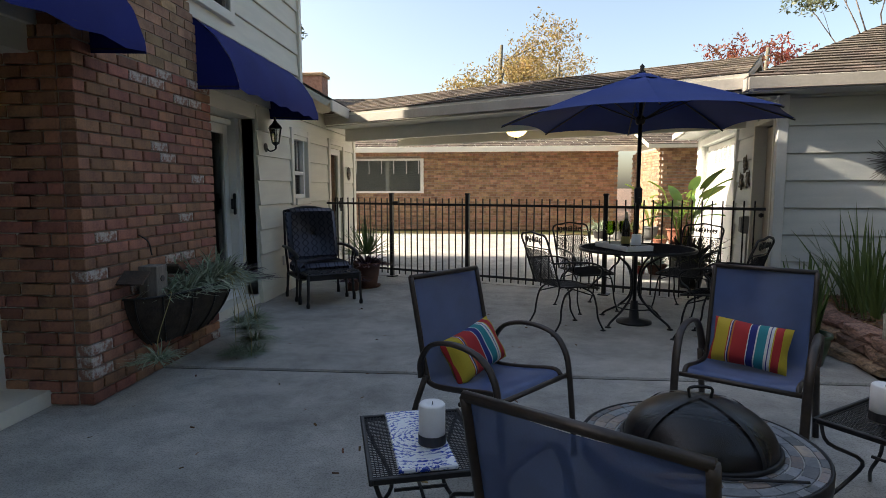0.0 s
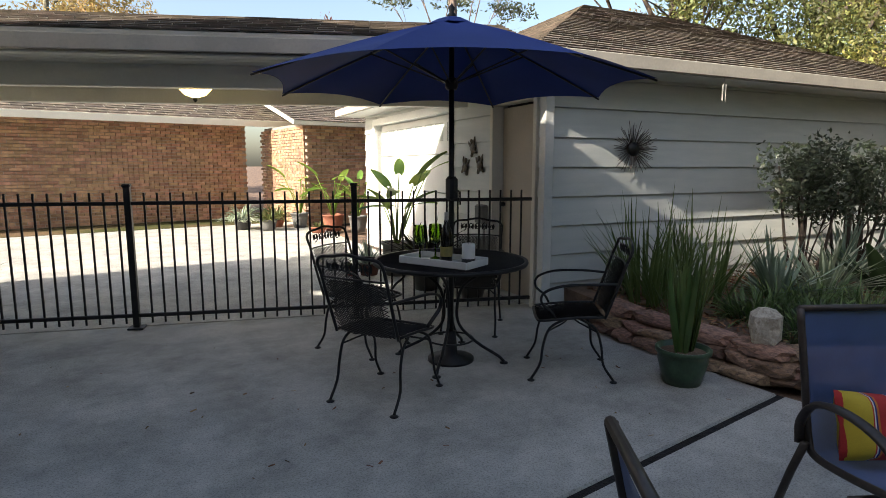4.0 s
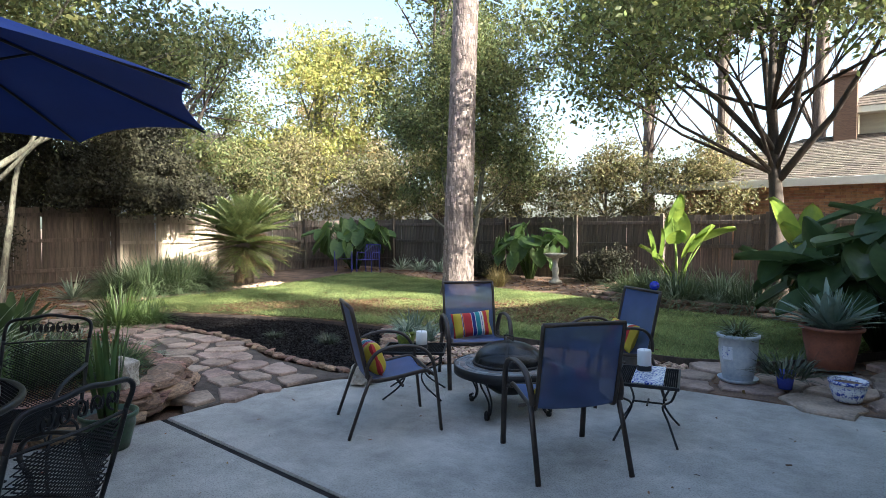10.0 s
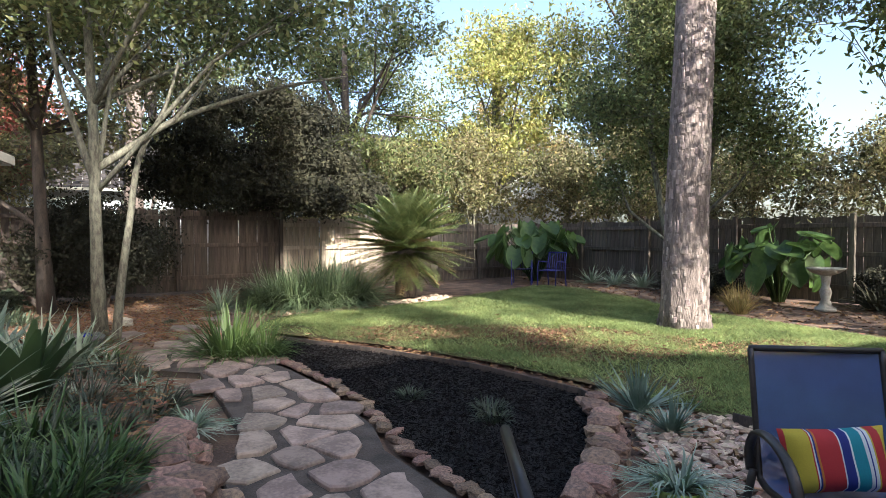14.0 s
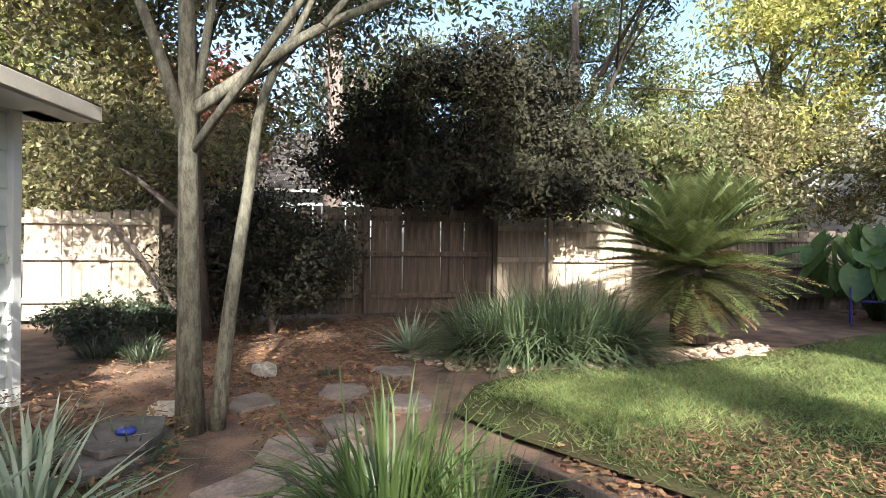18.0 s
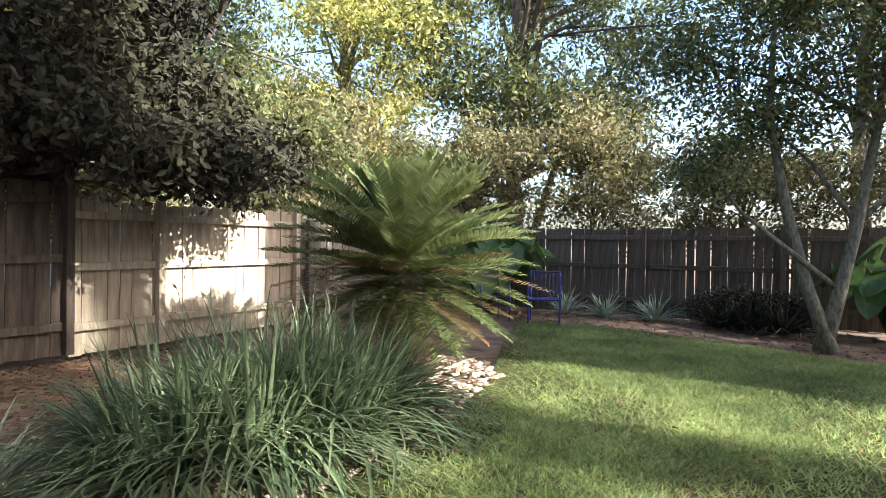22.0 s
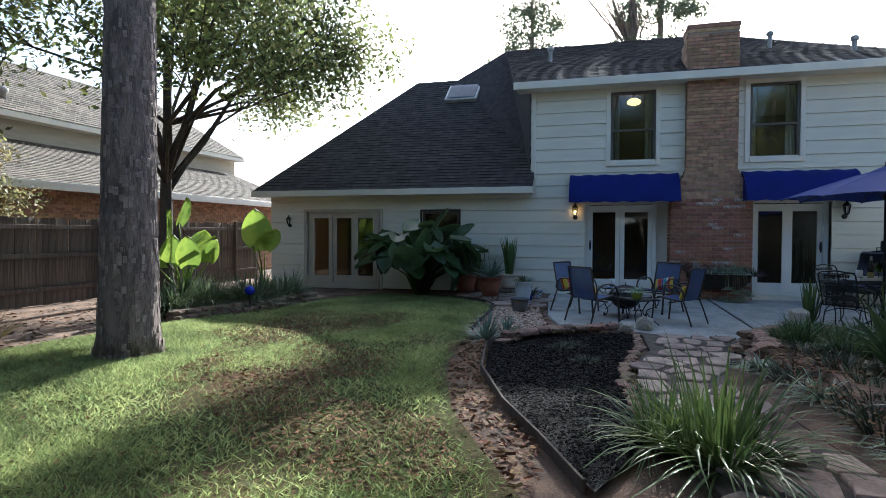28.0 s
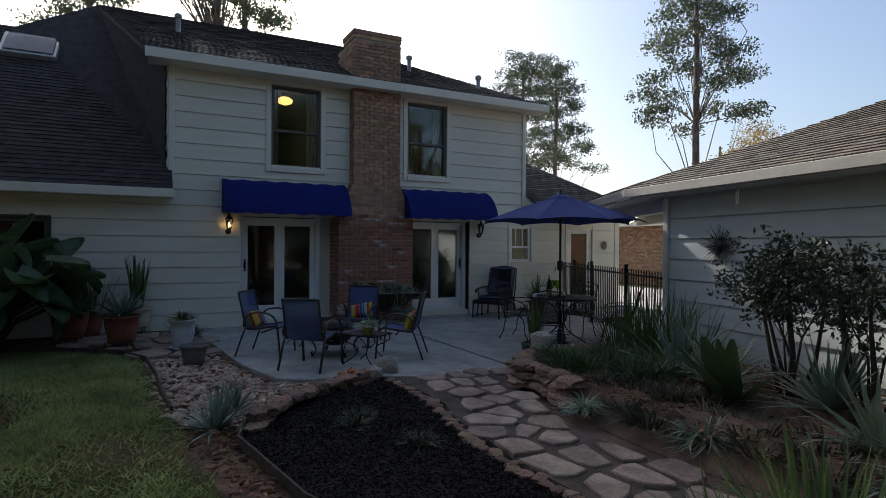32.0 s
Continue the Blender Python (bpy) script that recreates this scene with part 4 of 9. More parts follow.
for r in range(31):
    for k in range(19):
        wv.box((5.0 + k * bw_ + (r % 2) * bw_ / 2, 14.99, 0.02 + r * bh_ + 0.033), (bw_ - 0.012, 0.06, bh_ - 0.012))
    for k in range(14):
        wv.box((4.99, 15.1 + k * bw_ + (r % 2) * bw_ / 2, 0.02 + r * bh_ + 0.033), (0.06, bw_ - 0.012, bh_ - 0.012))
tagged(part("wing_brick", wv, BRICK_J, nb), kind="stuff")
shingled("", [(4.5, 14.5, 2.42), (9.5, 14.5, 2.42), (9.5, 18.5, 3.6), (4.5, 18.5, 3.6)], SHINGLE, "", parent=nb, tab=0.4, row=0.2)
nwn = part("window", MB().box((-2.7, NY - 0.02, 1.72), (2.3, 0.08, 1.1), 0.005), WHITE, nb)
part("blind", MB().box((-2.7, NY - 0.055, 1.72), (2.1, 0.016, 0.96)), material("grey_blind", (0.22, 0.23, 0.21), (0.16, 0.17, 0.15), 0.8, 3, 30, 0.05, wave=(1, 1, 14)), nwn)
for k in range(2):
    part("pane", MB().box((-3.27 + 1.12 * k, NY - 0.065, 1.72), (1.0, 0.01, 0.96)), GLASS, nwn)
for k in range(6):
    part("glazing_bar", MB().box((-3.7 + 0.4 * k, NY - 0.075, 2.0), (0.02, 0.012, 0.42)), WHITE, nwn)
ner = shingled("", [(-16, NY - 0.7, 2.55), (8.5, NY - 0.7, 2.55), (5.5, NY + 5.5, 5.0), (-13, NY + 5.5, 5.0)], SHINGLE, "", parent=nb, tab=0.4, row=0.2)
part("fascia", MB().box((-3.7, NY - 0.7, 2.5), (24.5, 0.04, 0.16), 0.005), TRIM, nb)
part("chimney", MB().box((-6.5, NY + 4.5, 4.9), (1.0, 0.8, 1.6), 0.02).box((-6.5, NY + 4.5, 5.75), (1.15, 0.95, 0.12), 0.02), BRICK_J, nb)

# ---- iron gate fence ----
FA, FB = Vector((-2.0, 8.68, 0)), Vector((3.60, 6.16, 0))
fu = (FB - FA).normalized()
gate = thing("gate_fence", "black iron picket fence with a closed gate", "fence")
flen = (FB - FA).length
for z in (0.12, 1.10):
    part("rail", MB().box((flen / 2, 0, z), (flen, 0.028, 0.032), 0.003, Matrix.Translation(FA) @ Matrix.Rotation(math.atan2(fu.y, fu.x), 4, "Z")), IRON, gate)
pk = MB().box((0, 0, 0.62), (0.016, 0.016, 1.14), 0.002).mesh("picket", IRON)
posts = [(Vector((x, y, 0)) - FA).dot(fu) for x, y in ((-0.83, 8.25), (0.41, 7.90), (2.05, 6.90))]
FR = Matrix.Rotation(math.atan2(fu.y, fu.x), 4, "Z")
n = int(flen / 0.105)
for k in range(1, n):
    s = k * flen / n
    if min(abs(s - p) for p in posts) < 0.05:
        continue
    ob = new("picket", pk)
    ob.parent = gate
    ob.matrix_world = Matrix.Translation(FA + fu * s) @ FR
for p in posts:
    post = part("post", MB().box((0, 0, 0.62), (0.052, 0.052, 1.24), 0.004).box((0, 0, 1.25), (0.066, 0.066, 0.03), 0.008).box((0, 0, 0.012), (0.13, 0.13, 0.016), 0.003), IRON, gate)
    post.matrix_world = Matrix.Translation(FA + fu * p) @ FR
part("latch", MB().box((posts[0] + 0.09, -0.03, 1.12), (0.10, 0.03, 0.04), 0.004, Matrix.Translation(FA) @ FR), IRON, gate)

# ---- wooden fences ----
def plank_fence(name, a, b, h, mat, label, zb=0.0, rails=1, lit=None):
    a, b = Vector((*a, 0)), Vector((*b, 0))
    u = (b - a).normalized()
    L = (b - a).length
    fence = thing(name, label, "fence")
    R = Matrix.Rotation(math.atan2(u.y, u.x), 4, "Z")
    variants = []
    for k in range(4):
        w, e = 0.1425 - 0.0012 * k, 0.012 * k
        variants.append(MB().prism([(-w / 2, -0.01), (w / 2, -0.01), (w / 2, 0.01), (-w / 2, 0.01)], 0, h - e, 0.003).mesh("plank", mat))
    n = int(L / 0.143)
    for k in range(n):
        ob = new("plank", variants[int(rng.integers(4))])
        ob.parent = fence
        ob.matrix_world = Matrix.Translation(a + u * ((k + 0.5) * L / n) + Vector((0, 0, zb - 0.03 + 0.02 * rng.random()))) @ R @ Matrix.Rotation(radians(rng.normal() * 0.5), 4, "Y") @ Matrix.Rotation(radians(rng.normal() * 2), 4, "Z")
    side = 0.045 * rails
    for z in (0.3, h * 0.55, h - 0.22):
        part("rail", MB().box((L / 2, side, zb + z), (L, 0.04, 0.09), 0.004, Matrix.Translation(a) @ R), mat, fence)
    k = 0
    while k * 2.4 <= L:
        part("post", MB().box((k * 2.4, side * 2.2, zb + h / 2), (0.09, 0.09, h + 0.02), 0.006, Matrix.Translation(a) @ R), mat, fence)
        k += 1
    return fence


# darker copy of the fence wood: tree shade is put into the colour
WOOD_SHADE = material("shaded_fence_wood", (0.11, 0.083, 0.063), (0.055, 0.042, 0.034), 0.9, 3, 30, 0.5, random_by="object", amount=0.22, wave=(8, 8, 0.6))
plank_fence("fence_south", (16.0, -9.4), (-4.5, -9.4), 1.77, WOOD_F, "weathered grey-brown wooden plank fence behind the lawn", -0.02, -1)
plank_fence("wooden_fence", (15.8, -4.3), (15.8, -0.85), 1.80, WOOD_SUN, "plank fence panel with leaf shadows on it, sunlight put into its pale colour", 0.05, 1)
plank_fence("fence_east", (15.8, -0.80), (15.8, 5.0), 1.92, WOOD_SHADE, "weathered brown wooden plank fence, tree shade put into its dark colour", 0.08, 1)
plank_fence("fence_east_far", (15.8, -9.4), (15.8, -4.4), 1.72, WOOD_F, "weathered plank fence behind the palm", 0.0, 1)
plank_fence("fence_pale", (15.8, 5.05), (15.8, 12.5), 1.8, WOOD_SUN, "wooden fence panels in the sun, paled in colour to look lit", 0.05, 1)

def arc(*pts, k=4):
    """A smooth line through points (Catmull-Rom)."""
    p = [Vector(q) for q in pts]
    p = [p[0] * 2 - p[1]] + p + [p[-1] * 2 - p[-2]]
    out = []
    for a, b, c, d in zip(p, p[1:], p[2:], p[3:]):
        for i in range(k):
            t = i / k
            out.append(0.5 * ((2 * b) + (c - a) * t + (2 * a - 5 * b + 4 * c - d) * t * t + (3 * b - a - 3 * c + d) * t ** 3))
    return out + [p[-2]]


# ---- plants: builders ----
def strips(name, paths, widths, mat, fold=0.25):
    """Strap leaves as one mesh: paths (n, s, 3) run from base to tip, widths (n, s)."""
    n, s, _ = paths.shape
    d = np.gradient(paths, axis=1)
    side = np.cross(d, np.array([0, 0, 1.0]))
    ln = np.linalg.norm(side, axis=2, keepdims=True)
    first = np.array([1.0, 0, 0])
    side = np.where(ln > 1e-6, side / np.maximum(ln, 1e-6), first)
    nrm = np.cross(side, d)
    nrm /= np.maximum(np.linalg.norm(nrm, axis=2, keepdims=True), 1e-9)
    w = widths[..., None] / 2
    cols = np.stack([paths - side * w + nrm * w * fold, paths - nrm * w * fold, paths + side * w + nrm * w * fold], 2)
    v = cols.reshape(-1, 3)
    i = np.arange(n)[:, None, None] * (s * 3) + np.arange(s - 1)[None, :, None] * 3 + np.arange(2)[None, None, :]
    q = np.stack([i, i + 1, i + 4, i + 3], -1).reshape(-1, 4)
    me = bpy.data.meshes.new(name)
    me.vertices.add(len(v))
    me.vertices.foreach_set("co", v.astype(np.float32).ravel())
    me.loops.add(q.size)
    me.loops.foreach_set("vertex_index", q.astype(np.int32).ravel())
    me.polygons.add(len(q))
    me.polygons.foreach_set("loop_start", np.arange(len(q), dtype=np.int32) * 4)
    me.polygons.foreach_set("use_smooth", np.ones(len(q), bool))
    me.materials.append(mat)
    me.update(calc_edges=True)
    return me


def clump_mesh(name, n, length, width, mat, up=(35, 85), droop=0.5, base=0.15, seg=7, taper=0.7, seed=1, stretch=(1, 1)):
    """A tuft of arching strap leaves round the origin."""
    g = np.random.default_rng(seed)
    az, el = g.uniform(0, 2 * np.pi, n), np.radians(g.uniform(*up, n))
    L = length * g.uniform(0.55, 1.1, n)
    t = np.linspace(0, 1, seg)[None, :]
    dr = droop * g.uniform(0.4, 1.4, n)[:, None] * np.cos(el)[:, None] ** 0.5
    r = L[:, None] * (t * np.cos(el)[:, None] + 0.25 * dr * t ** 2)
    z = L[:, None] * (t * np.sin(el)[:, None] - dr * t ** 2.2)
    az2 = az[:, None] + g.normal(0, 0.25, n)[:, None] * t ** 2
    bx, by = base * np.sqrt(g.uniform(0, 1, n)) * np.cos(az), base * np.sqrt(g.uniform(0, 1, n)) * np.sin(az)
    p = np.stack([(bx[:, None] + r * np.cos(az2)) * stretch[0], (by[:, None] + r * np.sin(az2)) * stretch[1], np.maximum(z, 0.01)], -1)
    w = width * g.uniform(0.7, 1.2, n)[:, None] * np.minimum(1, (1.02 - t)) ** taper * (0.75 + 0.5 * np.minimum(t * 3, 1))
    return strips(name, p, w, mat)


def leaf_cloud(n, blobs, size, seed, cluster=22, shell=0.55, hang=0.0):
    """Corners of n small leaves in loose clusters through ellipsoids (centre, radii)."""
    g = np.random.default_rng(seed)
    vol = np.array([r[0] * r[1] * r[2] for _, r in blobs]) ** 0.8
    k = max(1, n // cluster)
    pick = g.choice(len(blobs), k, p=vol / vol.sum())
    c = np.array([b[0] for b in blobs])[pick]
    r = np.array([b[1] for b in blobs])[pick]
    d = g.normal(size=(k, 3))
    d /= np.linalg.norm(d, axis=1, keepdims=True)
    rad = g.uniform(0.0, 1.0, (k, 1)) ** shell
    cc = c + d * r * rad * (1 + 0.12 * g.normal(size=(k, 1)))
    idx = g.integers(0, k, n)
    sp = np.mean([np.mean(b[1]) for b in blobs]) * 0.16
    p = cc[idx] + g.normal(size=(n, 3)) * sp * np.array([1, 1, 0.7])
    a = g.normal(size=(n, 3)) + np.array([0, 0, -hang])
    a /= np.linalg.norm(a, axis=1, keepdims=True)
    b = np.cross(a, g.normal(size=(n, 3)))
    b /= np.maximum(np.linalg.norm(b, axis=1, keepdims=True), 1e-6)
    l = size * g.uniform(0.6, 1.3, (n, 1))
    a, b = a * l, b * l * 0.42
    return np.stack([p - a * 0.5, p + b * 0.5 - a * 0.05, p + a * 0.5, p - b * 0.5 - a * 0.05], 1)


def limbs(mb, trunk, radius, blobs, g, twigs=3, limb=0.42):
    """Trunk and bent limbs that reach into each blob."""
    n = len(trunk)
    mb.tube(trunk, [radius * (1 - 0.6 * i / (n - 1)) * (1.25 if i == 0 else 1) for i in range(n)], 12)
    tp = [Vector(p) for p in trunk]
    for c, r in blobs:
        c = Vector(c)
        s = tp[max(1, n // 2 + int(g.integers(-1, max(1, n // 2))) - 1)]
        low = [p for p in tp if p.z < c.z - 0.2]
        s = low[max(0, len(low) - 1 - int(g.integers(0, 2)))] if low else s
        mid = s.lerp(c, 0.5) + Vector((g.normal() * 0.15, g.normal() * 0.15, g.normal() * 0.1 + 0.1)) * (c - s).length * 0.5
        rr = radius * limb
        mb.tube([s, s.lerp(mid, 0.5), mid, mid.lerp(c, 0.5), c], [rr, rr * 0.85, rr * 0.65, rr * 0.45, rr * 0.2], 7)
        for _ in range(twigs):
            e = c + Vector((g.normal() * r[0], g.normal() * r[1], g.normal() * r[2])) * 0.5
            q = mid.lerp(c, float(g.uniform(0.1, 0.9)))
            mb.tube([q, q.lerp(e, 0.5) + Vector((0, 0, 0.08)), e], [rr * 0.35, rr * 0.25, rr * 0.08], 5)
    return mb


def tree(name, label, at, trunk, radius, blobs, n, size, leaf, bark, seed, extra=(), category="tree", group="", hang=0.0, twigs=3, limb=0.42, cluster=22):
    g = np.random.default_rng(seed)
    t = thing(name, label, category, pose(*at), group)
    mb = limbs(MB(), trunk, radius, blobs, g, twigs, limb)
    for pts, rs in extra:
        mb.tube(pts, rs, 8)
    part("trunk", mb, bark, t, smooth=True)
    part("crown", quads_mesh("crown", leaf_cloud(n, blobs, size, seed, cluster, hang=hang), 4, leaf), leaf, t)
    return t


def big_leaf(w, h, waves=0.03, droop=0.25):
    """A heart-shaped ribbed leaf in the plane z up, its stalk at the origin."""
    mb = MB()
    rows, cols = 9, 9
    vs = []
    for i in range(rows):
        t = i / (rows - 1)
        half = w / 2 * (math.sin(math.pi * min(1, 0.08 + t * 0.92)) ** 0.55) * (1 - 0.35 * t)
        for j in range(cols):
            s = 2 * j / (cols - 1) - 1
            y = half * s
            x = h * (t - 0.22 * (1 - abs(s)) * (1 - t) * 0.0 - 0.16 * abs(s) ** 1.5 * (1 - t))
            z = -droop * h * t * t + waves * math.sin(j * math.pi) + 0.10 * w * abs(s) ** 1.3 - waves * (j % 2) * (0.3 + t)
            vs.append((x, y, z))
    fs = [(i * cols + j, i * cols + j + 1, (i + 1) * cols + j + 1, (i + 1) * cols + j) for i in range(rows - 1) for j in range(cols - 1)]
    return mb.add(vs, fs)


EAR_MESH = {}


def elephant_ears(label, at, n, height, spread, leaf, seed, size=0.6, group="elephant ears", squash=(1, 1), tilt=45, wob=28):
    g = np.random.default_rng(seed)
    plant = thing("elephant_ear_plant", label, "plant", pose(*at), group)
    if leaf.name not in EAR_MESH:
        EAR_MESH[leaf.name] = big_leaf(0.98, 1.0, 0.035, 0.15).mesh("leaf", leaf, True)
    for k in range(n):
        a = 2 * math.pi * (k + g.uniform(-0.3, 0.3)) / n * 2.4
        r = spread * math.sqrt((k + 0.5) / n)
        z = height * float(g.uniform(0.55, 1.0)) * (1 - 0.30 * r / spread)
        tip = Vector((r * math.cos(a) * squash[0], r * math.sin(a) * squash[1], z))
        part("stalk", MB().tube([(tip.x * 0.12, tip.y * 0.12, 0), (tip.x * 0.35, tip.y * 0.35, z * 0.55), tip], [0.022, 0.018, 0.01], 6), leaf, plant, smooth=True)
        ob = new("leaf", EAR_MESH[leaf.name])
        ob.parent = plant
        sc = size * float(g.uniform(0.7, 1.15))
        ob.matrix_local = Matrix.Translation(tip) @ Matrix.Rotation(a + g.normal() * 0.4, 4, "Z") @ Matrix.Rotation(radians(tilt + g.normal() * wob), 4, "Y") @ Matrix.Rotation(radians(g.normal() * 15), 4, "X") @ Matrix.Scale(sc, 4)
    return plant


LEAF_SETS = {}
SINGLE = ("yucca_rosette", "agave_rosette", "iris_leaves", "arching_grass", "snake_plant")


def leaf_set(mesh, seg=7, bunch=1):
    """One mesh for each strap leaf of a tuft, or for each small bunch of them."""
    if mesh.name not in LEAF_SETS:
        co = np.zeros(len(mesh.vertices) * 3, np.float32)
        mesh.vertices.foreach_get("co", co)
        co = co.reshape(-1, seg * 3 * bunch, 3)
        q = [(b + 3 * i + j, b + 3 * i + j + 1, b + 3 * i + j + 4, b + 3 * i + j + 3) for b in range(0, seg * 3 * bunch, seg * 3) for i in range(seg - 1) for j in range(2)]
        out = []
        for v in co:
            me = bpy.data.meshes.new("leaf" if bunch == 1 else "tuft")
            me.from_pydata(v.tolist(), [], q)
            me.polygons.foreach_set("use_smooth", np.ones(len(q), bool))
            me.materials.append(mesh.materials[0])
            out.append(me)
        LEAF_SETS[mesh.name] = out
    return LEAF_SETS[mesh.name]


def plant(name, mesh, at, label, category="plant", group="", turn=0, sc=1.0):
    m = pose(*at, 0, 0, turn) @ Matrix.Scale(sc, 4)
    n = len(mesh.vertices) // 21
    if mesh.name.split(".")[0] in SINGLE and n <= 240:
        t = thing(name, label, category, m, group)
        for me in leaf_set(mesh):
            new("leaf", me).parent = t
        return t
    if name == "grass_clump":
        t = thing(name, label, category, m, group)
        for me in leaf_set(mesh, bunch=12):
            new("tuft", me).parent = t
        return t
    ob = new(name, mesh)
    ob.matrix_world = m
    return tagged(ob, label, category, group)


# ---- lawn, mulch, stones ----
gx, gy = scatter(LAWN, 640000)
thin = np.array([noise.noise(Vector((x * 0.55, y * 0.55, 3.0))) for x, y in zip(gx[::1], gy[::1])])
worn = sum(k * np.exp(-((gx - x) / rx) ** 2 - ((gy - y) / ry) ** 2) for x, y, rx, ry, k in ((8.1, -0.5, 0.9, 0.6, 1.1), (6.6, -1.2, 0.8, 0.5, 1.0), (7.2, -1.9, 0.8, 0.45, 0.8), (4.1, -3.1, 1.2, 0.7, 1.1), (5.2, -2.9, 0.8, 0.4, 0.8), (3.2, -2.1, 1.0, 0.5, 0.8), (9.4, 1.0, 0.6, 0.35, 1.0), (6.6, -2.7, 0.6, 0.35, 0.8), (7.9, 0.35, 0.5, 0.3, 0.7), (3.0, -4.7, 0.9, 0.45, 1.0), (5.4, -1.7, 0.6, 0.4, 0.9), (7.6, -1.8, 0.6, 0.4, 0.9), (4.6, -0.9, 0.7, 0.35, 0.9)))
thin = thin - worn * 1.05
keep = ((thin + rng.normal(0, 0.12, len(gx)) > -0.16) | (rng.random(len(gx)) < 0.30 - 0.22 * np.minimum(worn, 1))) & ~((np.hypot(gx - 6.40, gy + 3.90) < 0.42))
gx, gy = gx[keep], gy[keep]
rim = np.full(len(gx), 9.0)
for (ax, ay), (cx, cy) in zip(LAWN, LAWN[1:] + LAWN[:1]):
    ex, ey = cx - ax, cy - ay
    s = np.clip(((gx - ax) * ex + (gy - ay) * ey) / (ex * ex + ey * ey), 0, 1)
    rim = np.minimum(rim, np.hypot(gx - ax - s * ex, gy - ay - s * ey))
fade = np.clip(rim / np.where(gx > 9.3, 0.7, 0.25), 0.06, 1.0)
keep = rng.random(len(gx)) < fade
gx, gy, fade = gx[keep], gy[keep], fade[keep]
n = len(gx)
ang, hh = rng.uniform(0, 2 * np.pi, n), rng.uniform(0.025, 0.065, n) * (0.5 + 0.5 * fade)
dx, dy = np.cos(ang), np.sin(ang)
lean = rng.normal(0, 0.06, (n, 2))
bl = np.stack([np.stack([gx - dx * 0.007, gy - dy * 0.007, np.zeros(n)], 1), np.stack([gx + dx * 0.007, gy + dy * 0.007, np.zeros(n)], 1), np.stack([gx + lean[:, 0], gy + lean[:, 1], hh], 1)], 1)
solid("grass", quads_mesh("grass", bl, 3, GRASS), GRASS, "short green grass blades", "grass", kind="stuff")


def chips(name, poly, n, size, z, mat, label, category, flat=0.5, lift=0.02):
    x, y = scatter(poly, n)
    n = len(x)
    p = np.stack([x, y, z + rng.uniform(0, lift, n)], 1)
    a = rng.normal(size=(n, 3)) * np.array([1, 1, flat * 0.5])
    a /= np.linalg.norm(a, axis=1, keepdims=True)
    b = np.cross(a, rng.normal(size=(n, 3)) * np.array([0.3, 0.3, 1]))
    b /= np.linalg.norm(b, axis=1, keepdims=True)
    l = size * rng.uniform(0.5, 1.4, (n, 1))
    v = np.stack([p - a * l - b * l * 0.3, p + a * l - b * l * 0.3, p + a * l + b * l * 0.3, p - a * l + b * l * 0.3], 1)
    return solid(name, quads_mesh(name, v, 4, mat), mat, label, category, kind="stuff")


chips("mulch_chips", MULCHP, 60000, 0.010, 0.014, CHIP, "loose black bark chips", "mulch")
LITTER = material("dry_leaf", (0.26, 0.15, 0.08), (0.14, 0.08, 0.05), 0.85, 5, 30, 0.0, random_by="island", amount=0.5, spec=0.1)
LITTER_P = [(8.6, 2.6), (16.0, 5.3), (16.0, -2.8), (12.6, 1.5), (11.2, 1.5), (9.9, 1.9)]
chips("leaf_litter", LITTER_P, 30000, 0.022, -0.045, LITTER, "fallen brown leaves and needles", "leaves", 0.4, 0.03)
chips("lawn_litter", [(5.0, -2.6), (5.6, -3.2), (7.4, -2.6), (7.2, -1.8), (6.6, -0.6), (5.6, -0.7), (5.2, -1.7)], 7000, 0.018, 0.012, LITTER, "dead brown grass and leaves in a bare patch", "leaves", 0.4, 0.02)
chips("lawn_litter", [(6.5, -1.5), (7.1, -2.2), (7.9, -1.7), (8.6, -0.8), (9.1, 0.3), (8.6, 0.7), (7.7, 0.25), (7.4, -0.7)], 8500, 0.018, 0.012, LITTER, "dead brown grass and leaves in a bare patch", "leaves", 0.4, 0.02)
chips("lawn_litter", [(2.2, -2.0), (2.4, -3.2), (3.0, -4.6), (5.0, -4.2), (5.4, -2.9), (4.2, -1.8), (3.2, -1.6)], 8500, 0.018, 0.012, LITTER, "dead brown grass and leaves in a bare patch", "leaves", 0.4, 0.02)
chips("lawn_litter", LAWN, 2600, 0.02, 0.02, LITTER, "a few dry leaves on the lawn", "leaves", 0.4, 0.03)
chips("south_litter", [(12.9, -7.1), (16, -8.7), (-1.8, -8.7), (-1.9, -7.6), (2.0, -5.0), (4.3, -5.3), (6.7, -5.7), (8.2, -6.0), (9.6, -6.7), (11.6, -7.3)], 7000, 0.03, -0.045, LITTER, "fallen brown leaves along the fence", "leaves", 0.4, 0.03)
NEEDLES = material("orange_needle", (0.26, 0.125, 0.06), (0.16, 0.085, 0.045), 0.9, 5, 30, 0.0, random_by="island", amount=0.5)
chips("pine_needles", [(9.6, 1.9), (10.4, 1.55), (11.6, 1.6), (12.9, 1.5), (13.2, 3.2), (12.9, 5.1), (11.4, 4.9), (9.9, 3.2)], 7000, 0.017, -0.035, NEEDLES, "orange pine needles on the bare soil", "needles", 0.25, 0.03)
